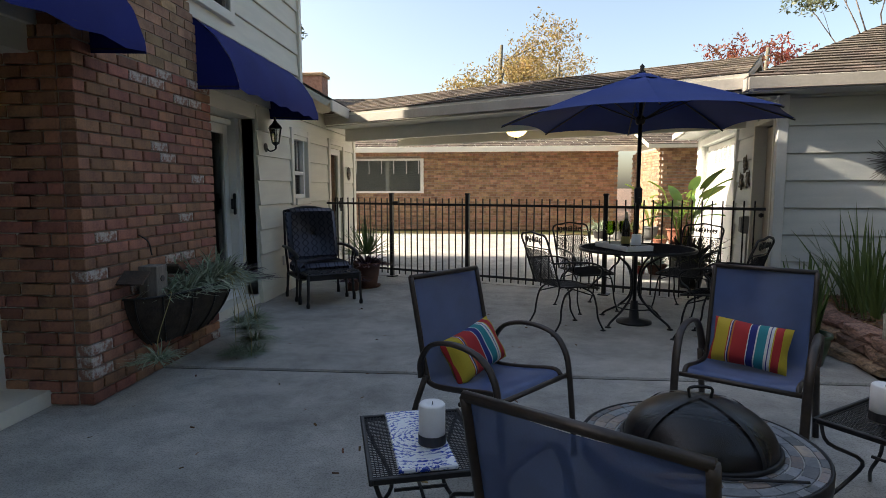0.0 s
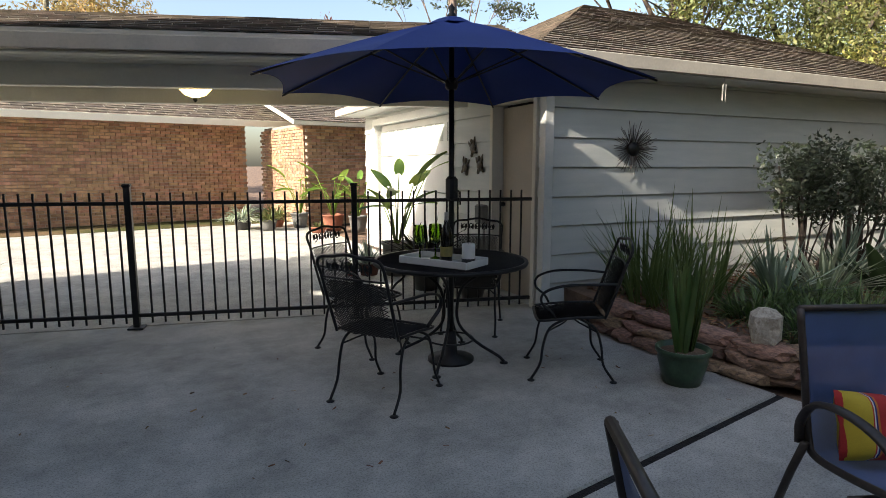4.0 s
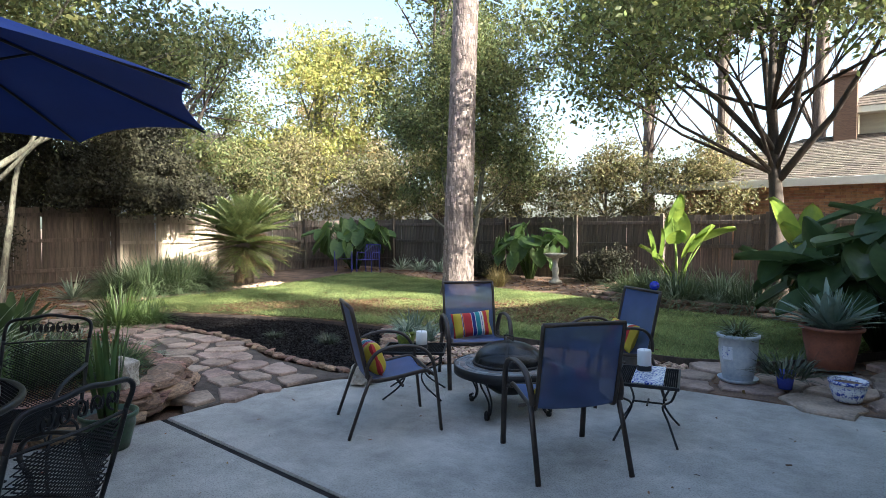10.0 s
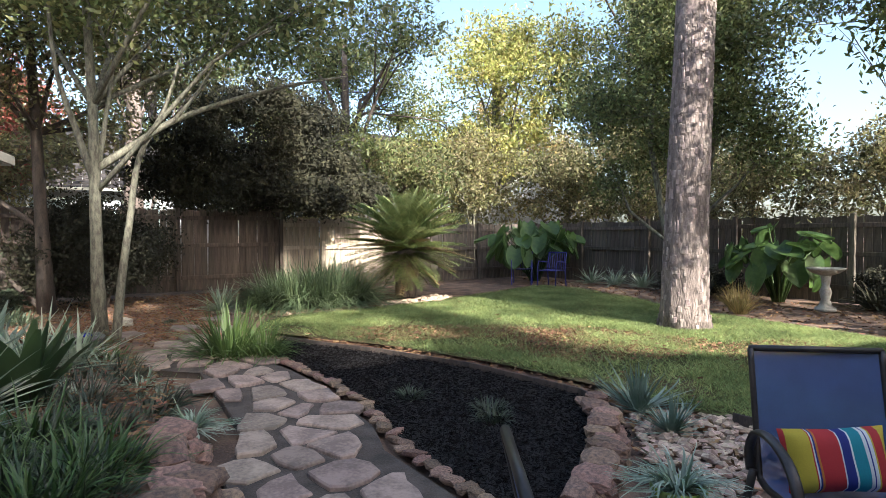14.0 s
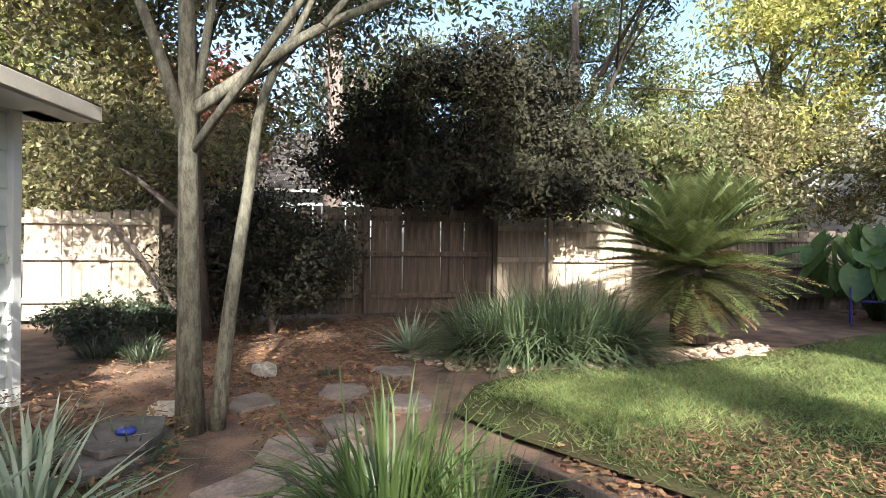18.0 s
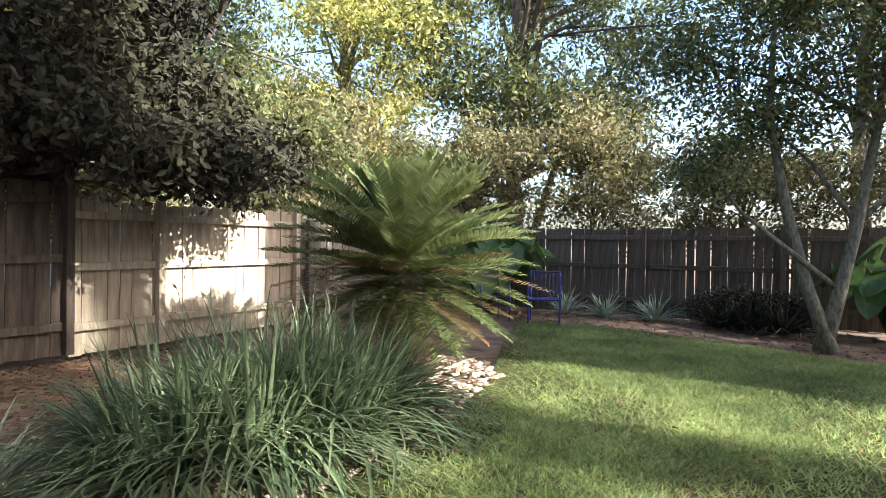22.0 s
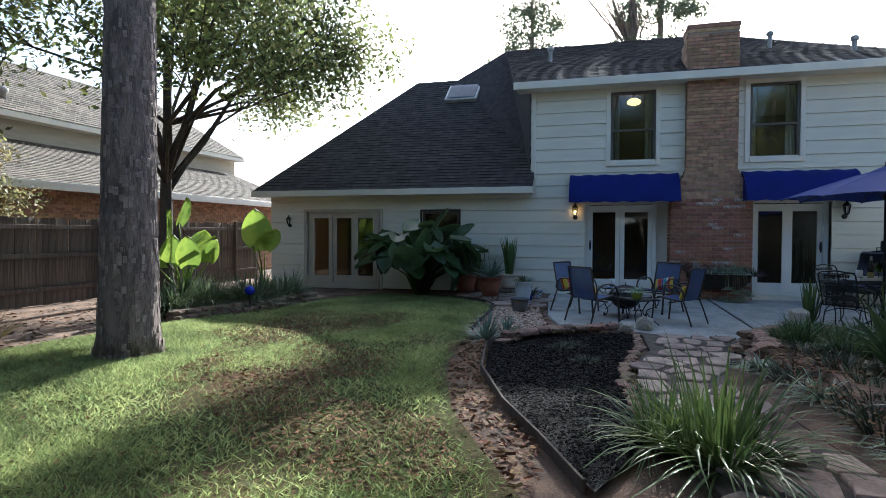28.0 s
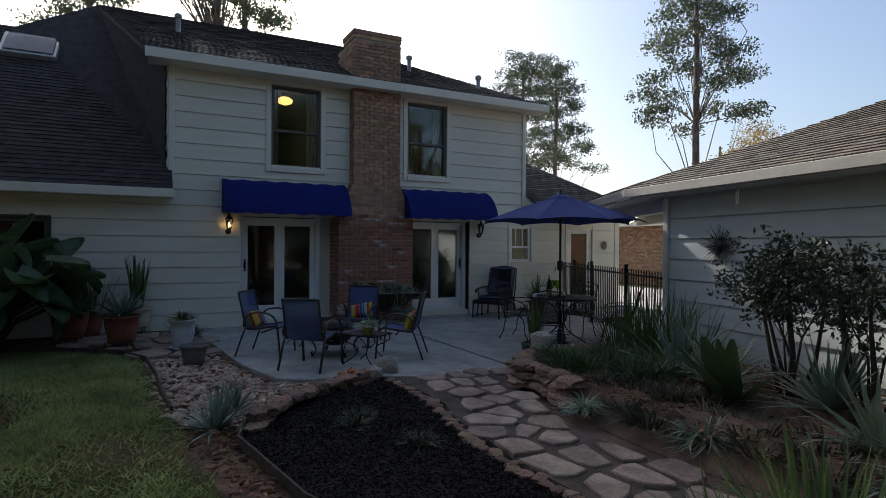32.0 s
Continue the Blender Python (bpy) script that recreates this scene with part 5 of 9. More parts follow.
ROCKB = [(-1.6, -0.2), (0.49, 0.33), (1.6, 0.42), (2.65, 0.65), (3.1, 1.2), (3.75, 0.55), (4.15, 0.2), (4.7, 0.0), (7.2, 0.66), (7.9, 0.98), (7.8, 1.06), (5.9, 0.34), (4.3, -0.2), (3.6, -0.6), (2.8, -0.8), (1.9, -0.95), (0.7, -1.0), (-0.3, -1.6), (-1.9, -2.8), (-1.95, -0.3)]
chips("bark_strip", [(4.2, 0.12), (4.6, 0.1), (5.85, 0.33), (7.15, 0.73), (7.8, 1.05), (8.6, 1.1), (9.1, 0.9), (8.2, 0.6), (7.4, 0.24), (6.0, -0.12), (4.75, -0.36), (4.2, -0.3)], 4500, 0.028, -0.03, LITTER, "brown bark chips between lawn and mulch edging", "leaves", 0.4, 0.03)
chips("bark_strip", ROCKB, 9000, 0.03, -0.03, LITTER, "bark chips and dry leaves along the mulch edge", "leaves", 0.4, 0.03)


def pebble_mesh(seed, flat=0.6, rough=0.18, sub=2):
    bm = bmesh.new()
    bmesh.ops.create_icosphere(bm, subdivisions=sub, radius=1.0)
    for v in bm.verts:
        k = 1 + rough * 2 * noise.noise(v.co * 1.3 + Vector((seed * 7.1, 0, 0)))
        v.co = Vector((v.co.x * k, v.co.y * k, v.co.z * k * flat))
    vs, fs = [v.co.copy() for v in bm.verts], [tuple(v.index for v in f.verts) for f in bm.faces]
    bm.free()
    return vs, fs


def pebbles(name, poly, n, r, z, label):
    """Loose small stones as one mesh."""
    x, y = scatter(poly, n)
    base = [np.array(pebble_mesh(s, sub=1)[0]) for s in range(4)]
    fs0 = pebble_mesh(0, sub=1)[1]
    tri = np.array(fs0)
    vs = []
    for i in range(len(x)):
        s = r * rng.uniform(0.5, 1.5)
        a = rng.uniform(0, 6.28)
        b = base[i % 4] * s * np.array([1.25, 0.9, 1])
        rot = np.array([[math.cos(a), -math.sin(a), 0], [math.sin(a), math.cos(a), 0], [0, 0, 1]])
        vs.append(((b @ rot.T) + np.array([x[i], y[i], z + s * 0.3]))[tri].reshape(-1, 3))
    v = np.concatenate(vs)
    me = quads_mesh(name, v, 3, PEBBLE)
    return solid(name, me, PEBBLE, label, "pebbles", kind="stuff")


pebbles("rock_bed", [(0.5, 0.2), (2.6, 0.55), (3.1, 1.1), (4.0, 0.2), (4.3, -0.15), (3.6, -0.55), (2.8, -0.75), (1.9, -0.9), (0.9, -0.85)], 2600, 0.035, -0.03, "river pebbles in brown and pale grey")
pebbles("rock_border", [(12.2, 1.55), (11.3, 1.05), (11.0, 0.1), (10.95, -0.9), (11.15, -1.8), (11.35, -2.9), (12.0, -3.6), (12.5, -3.3), (11.9, -2.4), (11.65, -1.2), (11.7, 0.1), (12.5, 1.2)], 1100, 0.042, -0.035, "pale rounded border stones round the palm bed")
edge = [(-1.9, -2.9), (-0.95, -2.6), (-0.48, -1.75), (0.1, -0.96), (0.8, -0.61), (1.9, -0.51), (2.8, -0.48), (3.6, -0.41)]
edge2 = [(4.12, 0.19), (4.7, 0.02), (6.0, 0.23), (7.15, 0.66), (7.9, 1.04), (8.6, 1.36)]
for k, e in enumerate((edge, edge2)):
    pts = [Vector((*p, 0)) for p in e]
    mb = MB()
    for a, b in zip(pts, pts[1:]):
        d = (b - a)
        mb.box((d.length / 2, 0, 0.015), (d.length + 0.01, 0.02, 0.09), 0.003, Matrix.Translation(a) @ Matrix.Rotation(math.atan2(d.y, d.x), 4, "Z"))
    solid("lawn_edging", mb, BARK_D, "low brown metal lawn edging strip", "edging", "lawn edging")

# raised bed soil
bedp = [(3.55, 4.9), (3.5, 3.85), (4.05, 3.3), (4.7, 3.3), (5.6, 2.95), (6.6, 2.9), (8.0, 3.1), (9.4, 3.2), (10.6, 4.2), (11.2, 5.0), (7.5, 5.6), (3.95, 6.1)]
mb = MB()
nb_p = len(bedp)
cb = Vector((6.6, 4.4))
low, high = [], []
for x, y in bedp:
    v = cb - Vector((x, y))
    q = Vector((x, y)) + v.normalized() * min(0.55, v.length * 0.4)
    low.append((x, y, 0.21 if x < 5.1 else -0.04))
    high.append((q.x, q.y, 0.21 if x < 5.1 else max(0.03, 0.21 - max(0, q.x - 6.2) * 0.06)))
mb.add(low + high + [(cb.x, cb.y, 0.17)] + [(x, y, -0.06) for x, y, _ in low],
       [(i, (i + 1) % nb_p, nb_p + (i + 1) % nb_p, nb_p + i) for i in range(nb_p)] + [(nb_p + i, nb_p + (i + 1) % nb_p, 2 * nb_p) for i in range(nb_p)]
       + [(i, 2 * nb_p + 1 + i, 2 * nb_p + 1 + (i + 1) % nb_p, (i + 1) % nb_p) for i in range(nb_p)])
solid("planting_bed", mb, SOIL, "dark soil of the raised bed by the garage", "bed", kind="structure")

chips("bed_litter", [(3.6, 4.8), (3.6, 3.9), (4.1, 3.4), (4.7, 3.4), (5.5, 3.05), (6.2, 3.0), (6.2, 5.5), (4.0, 5.8)], 5000, 0.022, 0.215, LITTER, "dry needles and leaves on the raised bed", "leaves", 0.4, 0.03)
chips("bed_litter", [(6.2, 3.0), (8.0, 3.15), (9.4, 3.3), (10.4, 4.2), (10.9, 4.9), (7.5, 5.5), (6.2, 5.6)], 7000, 0.022, 0.08, LITTER, "dry needles and leaves at the end of the bed", "leaves", 0.4, 0.14)

chips("patio_litter", [(-1.7, 0.5), (2.4, 0.9), (3.1, 2.8), (3.2, 5.0), (0.0, 7.3), (-1.7, 7.6)], 170, 0.014, 0.002, LITTER, "a few specks of dry leaf on the patio", "leaves", 0.2, 0.006)

# ---- garden plants ----
LIRI = clump_mesh("liriope", 120, 0.40, 0.017, STRAP, (25, 80), 0.7, 0.14, seed=3)
MONDO = clump_mesh("dwarf_grass", 120, 0.26, 0.016, SHRUB, (20, 75), 0.6, 0.16, seed=4)
BIGGRASS = clump_mesh("arching_grass", 240, 1.05, 0.026, STRAP, (30, 86), 0.7, 0.22, seed=5)
BIGGRASS2 = clump_mesh("arching_grass", 420, 1.08, 0.030, STRAP_D, (25, 84), 0.72, 0.34, seed=6)
IRIS = clump_mesh("iris_leaves", 42, 1.05, 0.028, STRAP, (55, 88), 0.25, 0.25, seed=7)
YUC = clump_mesh("yucca_rosette", 84, 0.62, 0.042, YUCCA, (8, 85), 0.10, 0.05, seed=8, taper=0.8)
YUC2 = clump_mesh("yucca_rosette", 84, 0.55, 0.033, PALE_L, (5, 80), 0.25, 0.05, seed=9, taper=0.8)
AGAVE = clump_mesh("agave_rosette", 26, 0.62, 0.11, YUCCA, (15, 85), 0.18, 0.04, seed=10, taper=0.6)
SPIDER = clump_mesh("spider_plant", 150, 0.42, 0.019, PALE_L, (10, 75), 1.0, 0.06, seed=11)
SANSE = clump_mesh("snake_plant", 26, 0.85, 0.055, STRAP, (72, 89), 0.05, 0.10, seed=12, taper=0.5)

plant("grass_clump", BIGGRASS, (7.95, 2.18, -0.03), "big arching bright green grass clump by the flagstones", group="grass clumps", sc=0.9)
plant("grass_clump", BIGGRASS, (7.75, 1.85, -0.03), "arching green grass clump by the flagstones", group="grass clumps", turn=80, sc=0.62)
for i, (x, y, s) in enumerate(((11.95, 0.55, 0.9), (11.75, 0.1, 1.05), (11.65, -0.4, 1.1), (11.75, -0.9, 1.05), (12.1, -0.25, 1.15), (12.3, 0.25, 1.0), (12.15, -0.75, 1.05))):
    plant("grass_clump", BIGGRASS2, (x, y, 0.0), "dense dark green arching grass beside the palm", group="border grass", turn=i * 51, sc=s)
for i, (x, y, m, s, z) in enumerate(((5.15, 4.5, YUC, 1.15, 0.2), (5.75, 4.35, YUC2, 1.3, 0.2), (7.35, 3.95, YUC2, 1.35, 0.12), (7.95, 3.62, YUC2, 1.1, 0.08), (6.7, 4.5, YUC, 1.2, 0.2), (8.7, 3.95, YUC2, 1.0, 0.05))):
    plant("yucca", m, (x, y, z), "blue-green variegated yucca with stiff leaves", group="yuccas", turn=i * 67, sc=s)
AGAVE_B = clump_mesh("agave_rosette", 15, 0.60, 0.17, EAR, (45, 84), 0.10, 0.06, seed=14, taper=0.45)
plant("agave", AGAVE_B, (6.15, 3.96, 0.17), "broad dark green agave with pale edges", group="agaves", sc=1.1)
plant("agave", AGAVE, (8.15, 4.35, 0.05), "broad green agave near the garage", group="agaves", sc=1.2, turn=30)
plant("agave", YUC2, (12.45, 1.33, -0.02), "pale striped agave on bare soil", group="agaves", sc=1.15)
plant("agave", YUC, (4.2, -0.1, -0.03), "blue-green agave in the pebbles", group="agaves", sc=0.72)
plant("agave", YUC, (3.75, 0.12, -0.03), "small blue-green agave in the pebbles", group="agaves", sc=0.55, turn=40)
for i, (x, y) in enumerate(((12.6, -8.65), (11.8, -8.7), (10.85, -8.65))):
    plant("agave", YUC2, (x, y, -0.02), "pale striped agave before the dark fence", group="fence agaves", turn=i * 47, sc=1.15)
for i, (x, y) in enumerate(((4.05, 5.1), (4.5, 4.85), (4.3, 5.35), (4.75, 5.2), (3.95, 4.8))):
    plant("iris_clump", IRIS, (x, y, 0.2), "tall green strap-leaved clump by the garage wall", group="iris clumps", turn=i * 70, sc=1.0 - 0.06 * i)
bx, by = scatter([(3.7, 3.8), (4.2, 3.45), (4.8, 3.5), (5.7, 3.1), (6.7, 3.05), (6.9, 3.6), (6.0, 4.0), (5.0, 4.4), (4.2, 4.4)], 190)
for i in range(min(90, len(bx))):
    if bx[i] > 5.2 and i % 7:
        continue
    plant("border_grass", MONDO if i % 4 else LIRI, (bx[i], by[i], 0.18), "low dark green grassy ground cover", group="ground cover", turn=i * 37, sc=0.8 + 0.4 * (i % 5) / 5)
for i, (x, y, c) in enumerate(((12.4, 4.35, 1.3), (12.8, 4.6, 1.5), (12.6, 4.9, 1.2), (11.3, 2.35, 0.5), (13.3, 5.0, 1.5))):
    plant("border_grass", MONDO, (x, y, -0.03), "dark green tuft on the needle-strewn soil", group="soil tufts", turn=i * 70, sc=c)
for i, (x, y) in enumerate(((4.55, 1.08), (5.39, 1.29), (4.75, 0.95))):
    plant("border_grass", MONDO, (x, y, 0.0), "lone grey-green tuft in the black mulch", group="mulch tufts", turn=i * 90, sc=0.65)
for i, (x, y) in enumerate(((1.6, -5.4), (2.2, -5.2), (2.9, -5.6), (3.4, -5.9), (1.1, -5.1), (2.6, -5.9))):
    plant("grass_clump", BIGGRASS2, (x, y, 0.0), "dark green arching clump in the corner bed", group="corner clumps", turn=i * 60, sc=0.85)
for i, (x, y, s) in enumerate(((0.9, -5.3, 0.8), (1.6, -4.9, 0.75), (2.3, -4.9, 0.8), (0.3, -5.2, 0.9), (1.9, -6.6, 1.3))):
    plant("yucca", YUC2, (x, y, 0.05), "pale striped rosette in the corner bed", group="corner rosettes", turn=i * 60, sc=s)
for i, (x, y) in enumerate(((6.68, -5.85), (6.9, -6.1))):
    plant("dry_grass_clump", clump_mesh("dry_grass", 160, 0.62, 0.012, LEAF_GOLD, (45, 88), 0.3, 0.12, seed=30 + i), (x, y, 0.0), "dry straw-coloured grass tuft at the lawn edge", group="dry tufts")
for i, (x, y) in enumerate(((9.3, -8.2), (8.8, -8.0), (9.7, -8.3), (5.6, -8.4), (5.1, -8.5))):
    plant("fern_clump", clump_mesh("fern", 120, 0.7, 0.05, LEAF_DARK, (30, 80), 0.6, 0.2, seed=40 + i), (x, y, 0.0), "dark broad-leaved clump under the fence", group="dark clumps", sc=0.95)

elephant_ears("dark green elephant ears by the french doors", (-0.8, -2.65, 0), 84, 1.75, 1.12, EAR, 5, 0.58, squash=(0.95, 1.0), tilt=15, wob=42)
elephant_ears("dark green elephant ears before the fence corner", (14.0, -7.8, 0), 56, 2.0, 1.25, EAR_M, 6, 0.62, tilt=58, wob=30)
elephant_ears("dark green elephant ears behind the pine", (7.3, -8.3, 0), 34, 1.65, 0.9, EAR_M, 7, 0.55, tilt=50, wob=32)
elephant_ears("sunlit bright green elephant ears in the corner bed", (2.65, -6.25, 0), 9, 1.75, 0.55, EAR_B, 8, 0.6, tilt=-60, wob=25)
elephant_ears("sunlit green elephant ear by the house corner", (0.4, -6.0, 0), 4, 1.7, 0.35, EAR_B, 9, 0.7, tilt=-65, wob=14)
for i, (x, y, m, s_) in enumerate(((5.6, 3.3, MONDO, 1.1), (6.0, 3.15, MONDO, 1.2), (6.5, 3.2, SPIDER, 0.9), (6.9, 3.3, MONDO, 1.1), (7.3, 3.35, MONDO, 1.3), (7.7, 3.4, SPIDER, 0.8), (6.2, 3.6, YUC2, 0.6), (7.1, 3.7, MONDO, 1.3), (5.39, 2.98, SPIDER, 0.75), (8.8, 3.5, LIRI, 0.9), (8.0, 3.3, LIRI, 0.8), (5.9, 3.7, MONDO, 1.3), (6.6, 3.55, MONDO, 1.4))):
    plant("border_plant", m, (x, y, 0.06), "low arching plant at the path side of the bed", group="path plants", turn=i * 77, sc=s_)
# sago palm
SAGO_OLD = leaf_material("sago_old_leaf", (0.20, 0.17, 0.06), (0.16, 0.09, 0.04), tr=0.15, rough=0.7)
sago = thing("sago_palm", "large round sago palm with stiff green fronds", "palm", pose(12.45, -2.6, 0))
part("trunk", MB().lathe([(0.26, 0), (0.24, 0.3), (0.30, 0.6), (0.24, 0.95), (0.06, 1.15)], 14), BARK, sago, "shaggy brown trunk", True)
g = np.random.default_rng(12)
for ringn, (cnt, lo, hi, ln_, z0) in enumerate(((24, 62, 86, 1.38, 1.18), (34, 42, 62, 1.45, 1.15), (38, 20, 42, 1.45, 1.10), (38, -2, 20, 1.38, 1.02), (34, -20, -2, 1.12, 0.95), (24, -42, -20, 0.85, 0.85))):
    S = 20
    for k in range(cnt):
        lp, lw = [], []
        fl = SAGO_OLD if ringn > 2 and k % 5 == 0 else SAGO
        az, el = 2 * math.pi * (k + g.uniform(-0.35, 0.35)) / cnt + ringn * 0.7, radians(g.uniform(lo, hi))
        L = ln_ * g.uniform(0.85, 1.08)
        sag = g.uniform(0.10, 0.24)
        spine = np.array([[L * (t * math.cos(el) + 0.08 * t * t) * math.cos(az), L * (t * math.cos(el) + 0.08 * t * t) * math.sin(az), z0 + L * (t * math.sin(el) - sag * t ** 2.4)] for t in np.linspace(0, 1, S + 1)])
        d = np.gradient(spine, axis=0)
        d /= np.linalg.norm(d, axis=1, keepdims=True)
        sd = np.cross(d, [0, 0, 1.0])
        sd /= np.maximum(np.linalg.norm(sd, axis=1, keepdims=True), 1e-6)
        up = np.cross(sd, d)
        lp.append(np.array([spine[int(round(x))] for x in np.linspace(0, S, 4)]))
        lw.append([0.018, 0.014, 0.01, 0.004])
        for i in range(3, S + 1):
            t = i / S
            l = 0.21 * math.sin(math.pi * min(1.0, 0.18 + 0.70 * t)) ** 0.6
            for sg in (-1, 1):
                for h in (0.0, 0.5):
                    b0 = spine[i] - d[i] * h * L / S
                    dr = sd[i] * sg * 0.78 + d[i] * 0.62 + up[i] * (0.30 + 0.06 * g.normal())
                    lp.append(np.array([b0, b0 + dr * l * 0.4, b0 + dr * l * 0.75, b0 + dr * l - up[i] * 0.015]))
                    lw.append([0.017, 0.026, 0.021, 0.004])
        part("frond", strips("frond", np.array(lp), np.array(lw), fl, 0.1), fl, sago)

# ---- garden trees ----
pine = thing("pine_tree", "tall straight pine with plated grey bark on the lawn", "tree", pose(6.40, -3.90, 0))
ptr = [(0, 0, -0.05), (0.0, 0, 0.25), (-0.02, 0.0, 1.5), (-0.10, -0.03, 4.0), (-0.22, -0.06, 7.0), (-0.3, -0.1, 11.0), (-0.3, -0.1, 15.0), (-0.2, 0, 19.0)]
part("trunk", MB().tube(ptr, [0.40, 0.335, 0.30, 0.27, 0.25, 0.22, 0.17, 0.08], 20), BARK, pine, smooth=True)
plates = MB()
for k in range(1500):
    z = rng.uniform(0.02, 7.5)
    a = rng.uniform(0, 2 * math.pi)
    i = max(j for j in range(len(ptr) - 1) if ptr[j][2] <= z)
    f = (z - ptr[i][2]) / (ptr[i + 1][2] - ptr[i][2])
    c = Vector(ptr[i]).lerp(Vector(ptr[i + 1]), f)
    rr = [0.40, 0.335, 0.30, 0.27, 0.25, 0.22, 0.17, 0.08]
    r = rr[i] * (1 - f) + rr[i + 1] * f
    plates.box((0, 0, 0), (0.012, rng.uniform(0.025, 0.06), rng.uniform(0.05, 0.15)), 0.005, Matrix.Translation(c + Vector((math.cos(a), math.sin(a), 0)) * (r - 0.001)) @ Matrix.Rotation(a, 4, "Z") @ Matrix.Rotation(radians(rng.normal() * 4), 4, "X"))
tagged(part("bark_plate", plates, material("bark_plate", (0.33, 0.26, 0.23), (0.19, 0.145, 0.13), 0.95, 8, 40, 0.8, random_by="island", amount=0.3), pine), kind="stuff")
pb = [((-0.2 + 1.6 * math.cos(k * 2.4), 1.6 * math.sin(k * 2.4), 12.5 + 0.8 * k), (1.6, 1.6, 0.9)) for k in range(9)]
part("crown", quads_mesh("crown", leaf_cloud(9000, pb, 0.28, 60), 4, NEEDLE), NEEDLE, pine)

T1 = [((-0.6, 0.3, 4.6), (1.8, 1.5, 0.9)), ((1.2, 0.8, 5.4), (1.9, 1.6, 1.2)), ((0.4, -1.6, 4.9), (2.0, 1.4, 0.9)), ((-1.2, -2.4, 4.4), (1.5, 1.2, 0.6)), ((-1.8, 0.6, 5.6), (1.6, 1.5, 1.2)), ((0.6, 1.6, 6.8), (2.2, 2.0, 1.3)), ((2.6, -0.8, 5.8), (1.8, 1.6, 1.3)), ((3.2, 1.2, 5.2), (1.8, 1.6, 0.9)), ((3.6, -2.4, 5.4), (1.8, 1.5, 0.8)), ((1.6, -3.0, 5.0), (1.6, 1.3, 0.7)), ((1.6, 2.4, 5.0), (1.6, 1.5, 0.9)), ((-1.6, -1.2, 5.6), (1.6, 1.4, 0.9))]
tree("slender_tree", "slender smooth-barked tree with lichen and a light green crown", (9.72, 3.36, 0), [(0, 0, -0.05), (0.02, 0.02, 0.9), (0.0, 0.03, 1.9), (-0.03, 0.04, 3.0), (0.05, 0.1, 4.6), (0.1, 0.2, 6.2)], 0.085, T1, 44000, 0.115, LEAF_GREEN, BARK_S, 21,
     extra=[(arc((0.0, 0.03, 2.2), (0.0, -0.35, 2.5), (0.05, -0.9, 2.92), (0.0, -1.7, 3.3), (-0.1, -2.6, 3.62), (-0.2, -3.3, 3.8)), [0.055 - 0.002 * k for k in range(21)]),
            (arc((0.05, -0.17, -0.05), (0.05, -0.25, 0.8), (0.06, -0.36, 1.6), (0.08, -0.48, 2.4), (0.1, -0.8, 3.1), (0.15, -1.0, 3.8)), [0.06 - 0.0021 * k for k in range(21)]),
            (arc((0.0, 0.03, 2.05), (-0.12, 0.2, 2.6), (-0.3, 0.42, 3.4), (-0.4, 0.5, 4.6)), [0.05 - 0.003 * k for k in range(13)]),
            (arc((0.02, -0.9, 2.92), (0.1, -1.3, 3.5), (0.3, -1.7, 4.4)), [0.03 - 0.0025 * k for k in range(9)])])
tree("dark_trunk_tree", "dark-barked tree leaning before the fence", (13.9, 4.05, 0), [(0, 0, -0.05), (-0.03, 0.05, 1.5), (-0.1, 0.1, 3.2), (0.0, 0.2, 5.5), (0.1, 0.2, 7.5)], 0.125, [((-0.6, 0.9, 4.2), (1.6, 1.6, 1.4)), ((0.5, 0.3, 6.5), (2.2, 2.0, 1.6)), ((1.0, -0.8, 3.4), (1.2, 1.2, 0.9)), ((0.9, 1.6, 2.6), (1.0, 1.2, 0.8)), ((2.9, 2.7, 2.3), (0.45, 0.8, 0.6)), ((0.6, -1.8, 5.0), (1.6, 1.6, 1.0)), ((-0.4, -0.6, 5.2), (1.6, 1.5, 0.9)), ((0.8, 1.8, 5.0), (1.5, 1.6, 1.0))], 24000, 0.12, LEAF_OLIVE, BARK_D, 22)
HOLLY = [((x, y, z), (1.15, 1.0, 0.75)) for x, y, z in ((0.1, 1.9, 2.9), (-0.4, 1.3, 3.6), (-0.2, 0.6, 4.4), (-0.6, 0.2, 3.0), (-0.3, -0.5, 4.7), (-0.7, -0.8, 3.4), (-0.4, -1.6, 4.3), (-0.6, -1.9, 3.2), (0.0, -0.4, 2.6), (0.1, 1.2, 2.4))]
HOLLY += [((x, y, z), (0.5, 0.62, 0.45)) for x, y, z in ((-1.4, -0.3, 2.4), (-1.8, -1.2, 2.3), (-1.6, -2.0, 2.4), (-2.2, -0.8, 2.25), (-1.5, -2.8, 2.5), (-2.1, -1.7, 2.3), (-1.4, 0.6, 2.35), (-2.0, -2.4, 2.35), (-2.5, -1.3, 2.2), (-1.7, -0.6, 2.6))]
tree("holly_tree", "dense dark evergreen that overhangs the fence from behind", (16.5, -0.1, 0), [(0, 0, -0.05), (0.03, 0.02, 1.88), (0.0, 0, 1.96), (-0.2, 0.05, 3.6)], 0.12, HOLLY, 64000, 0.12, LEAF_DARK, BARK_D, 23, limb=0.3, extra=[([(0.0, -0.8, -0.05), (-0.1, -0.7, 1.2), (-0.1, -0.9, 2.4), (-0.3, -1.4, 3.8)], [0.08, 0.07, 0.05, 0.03])])
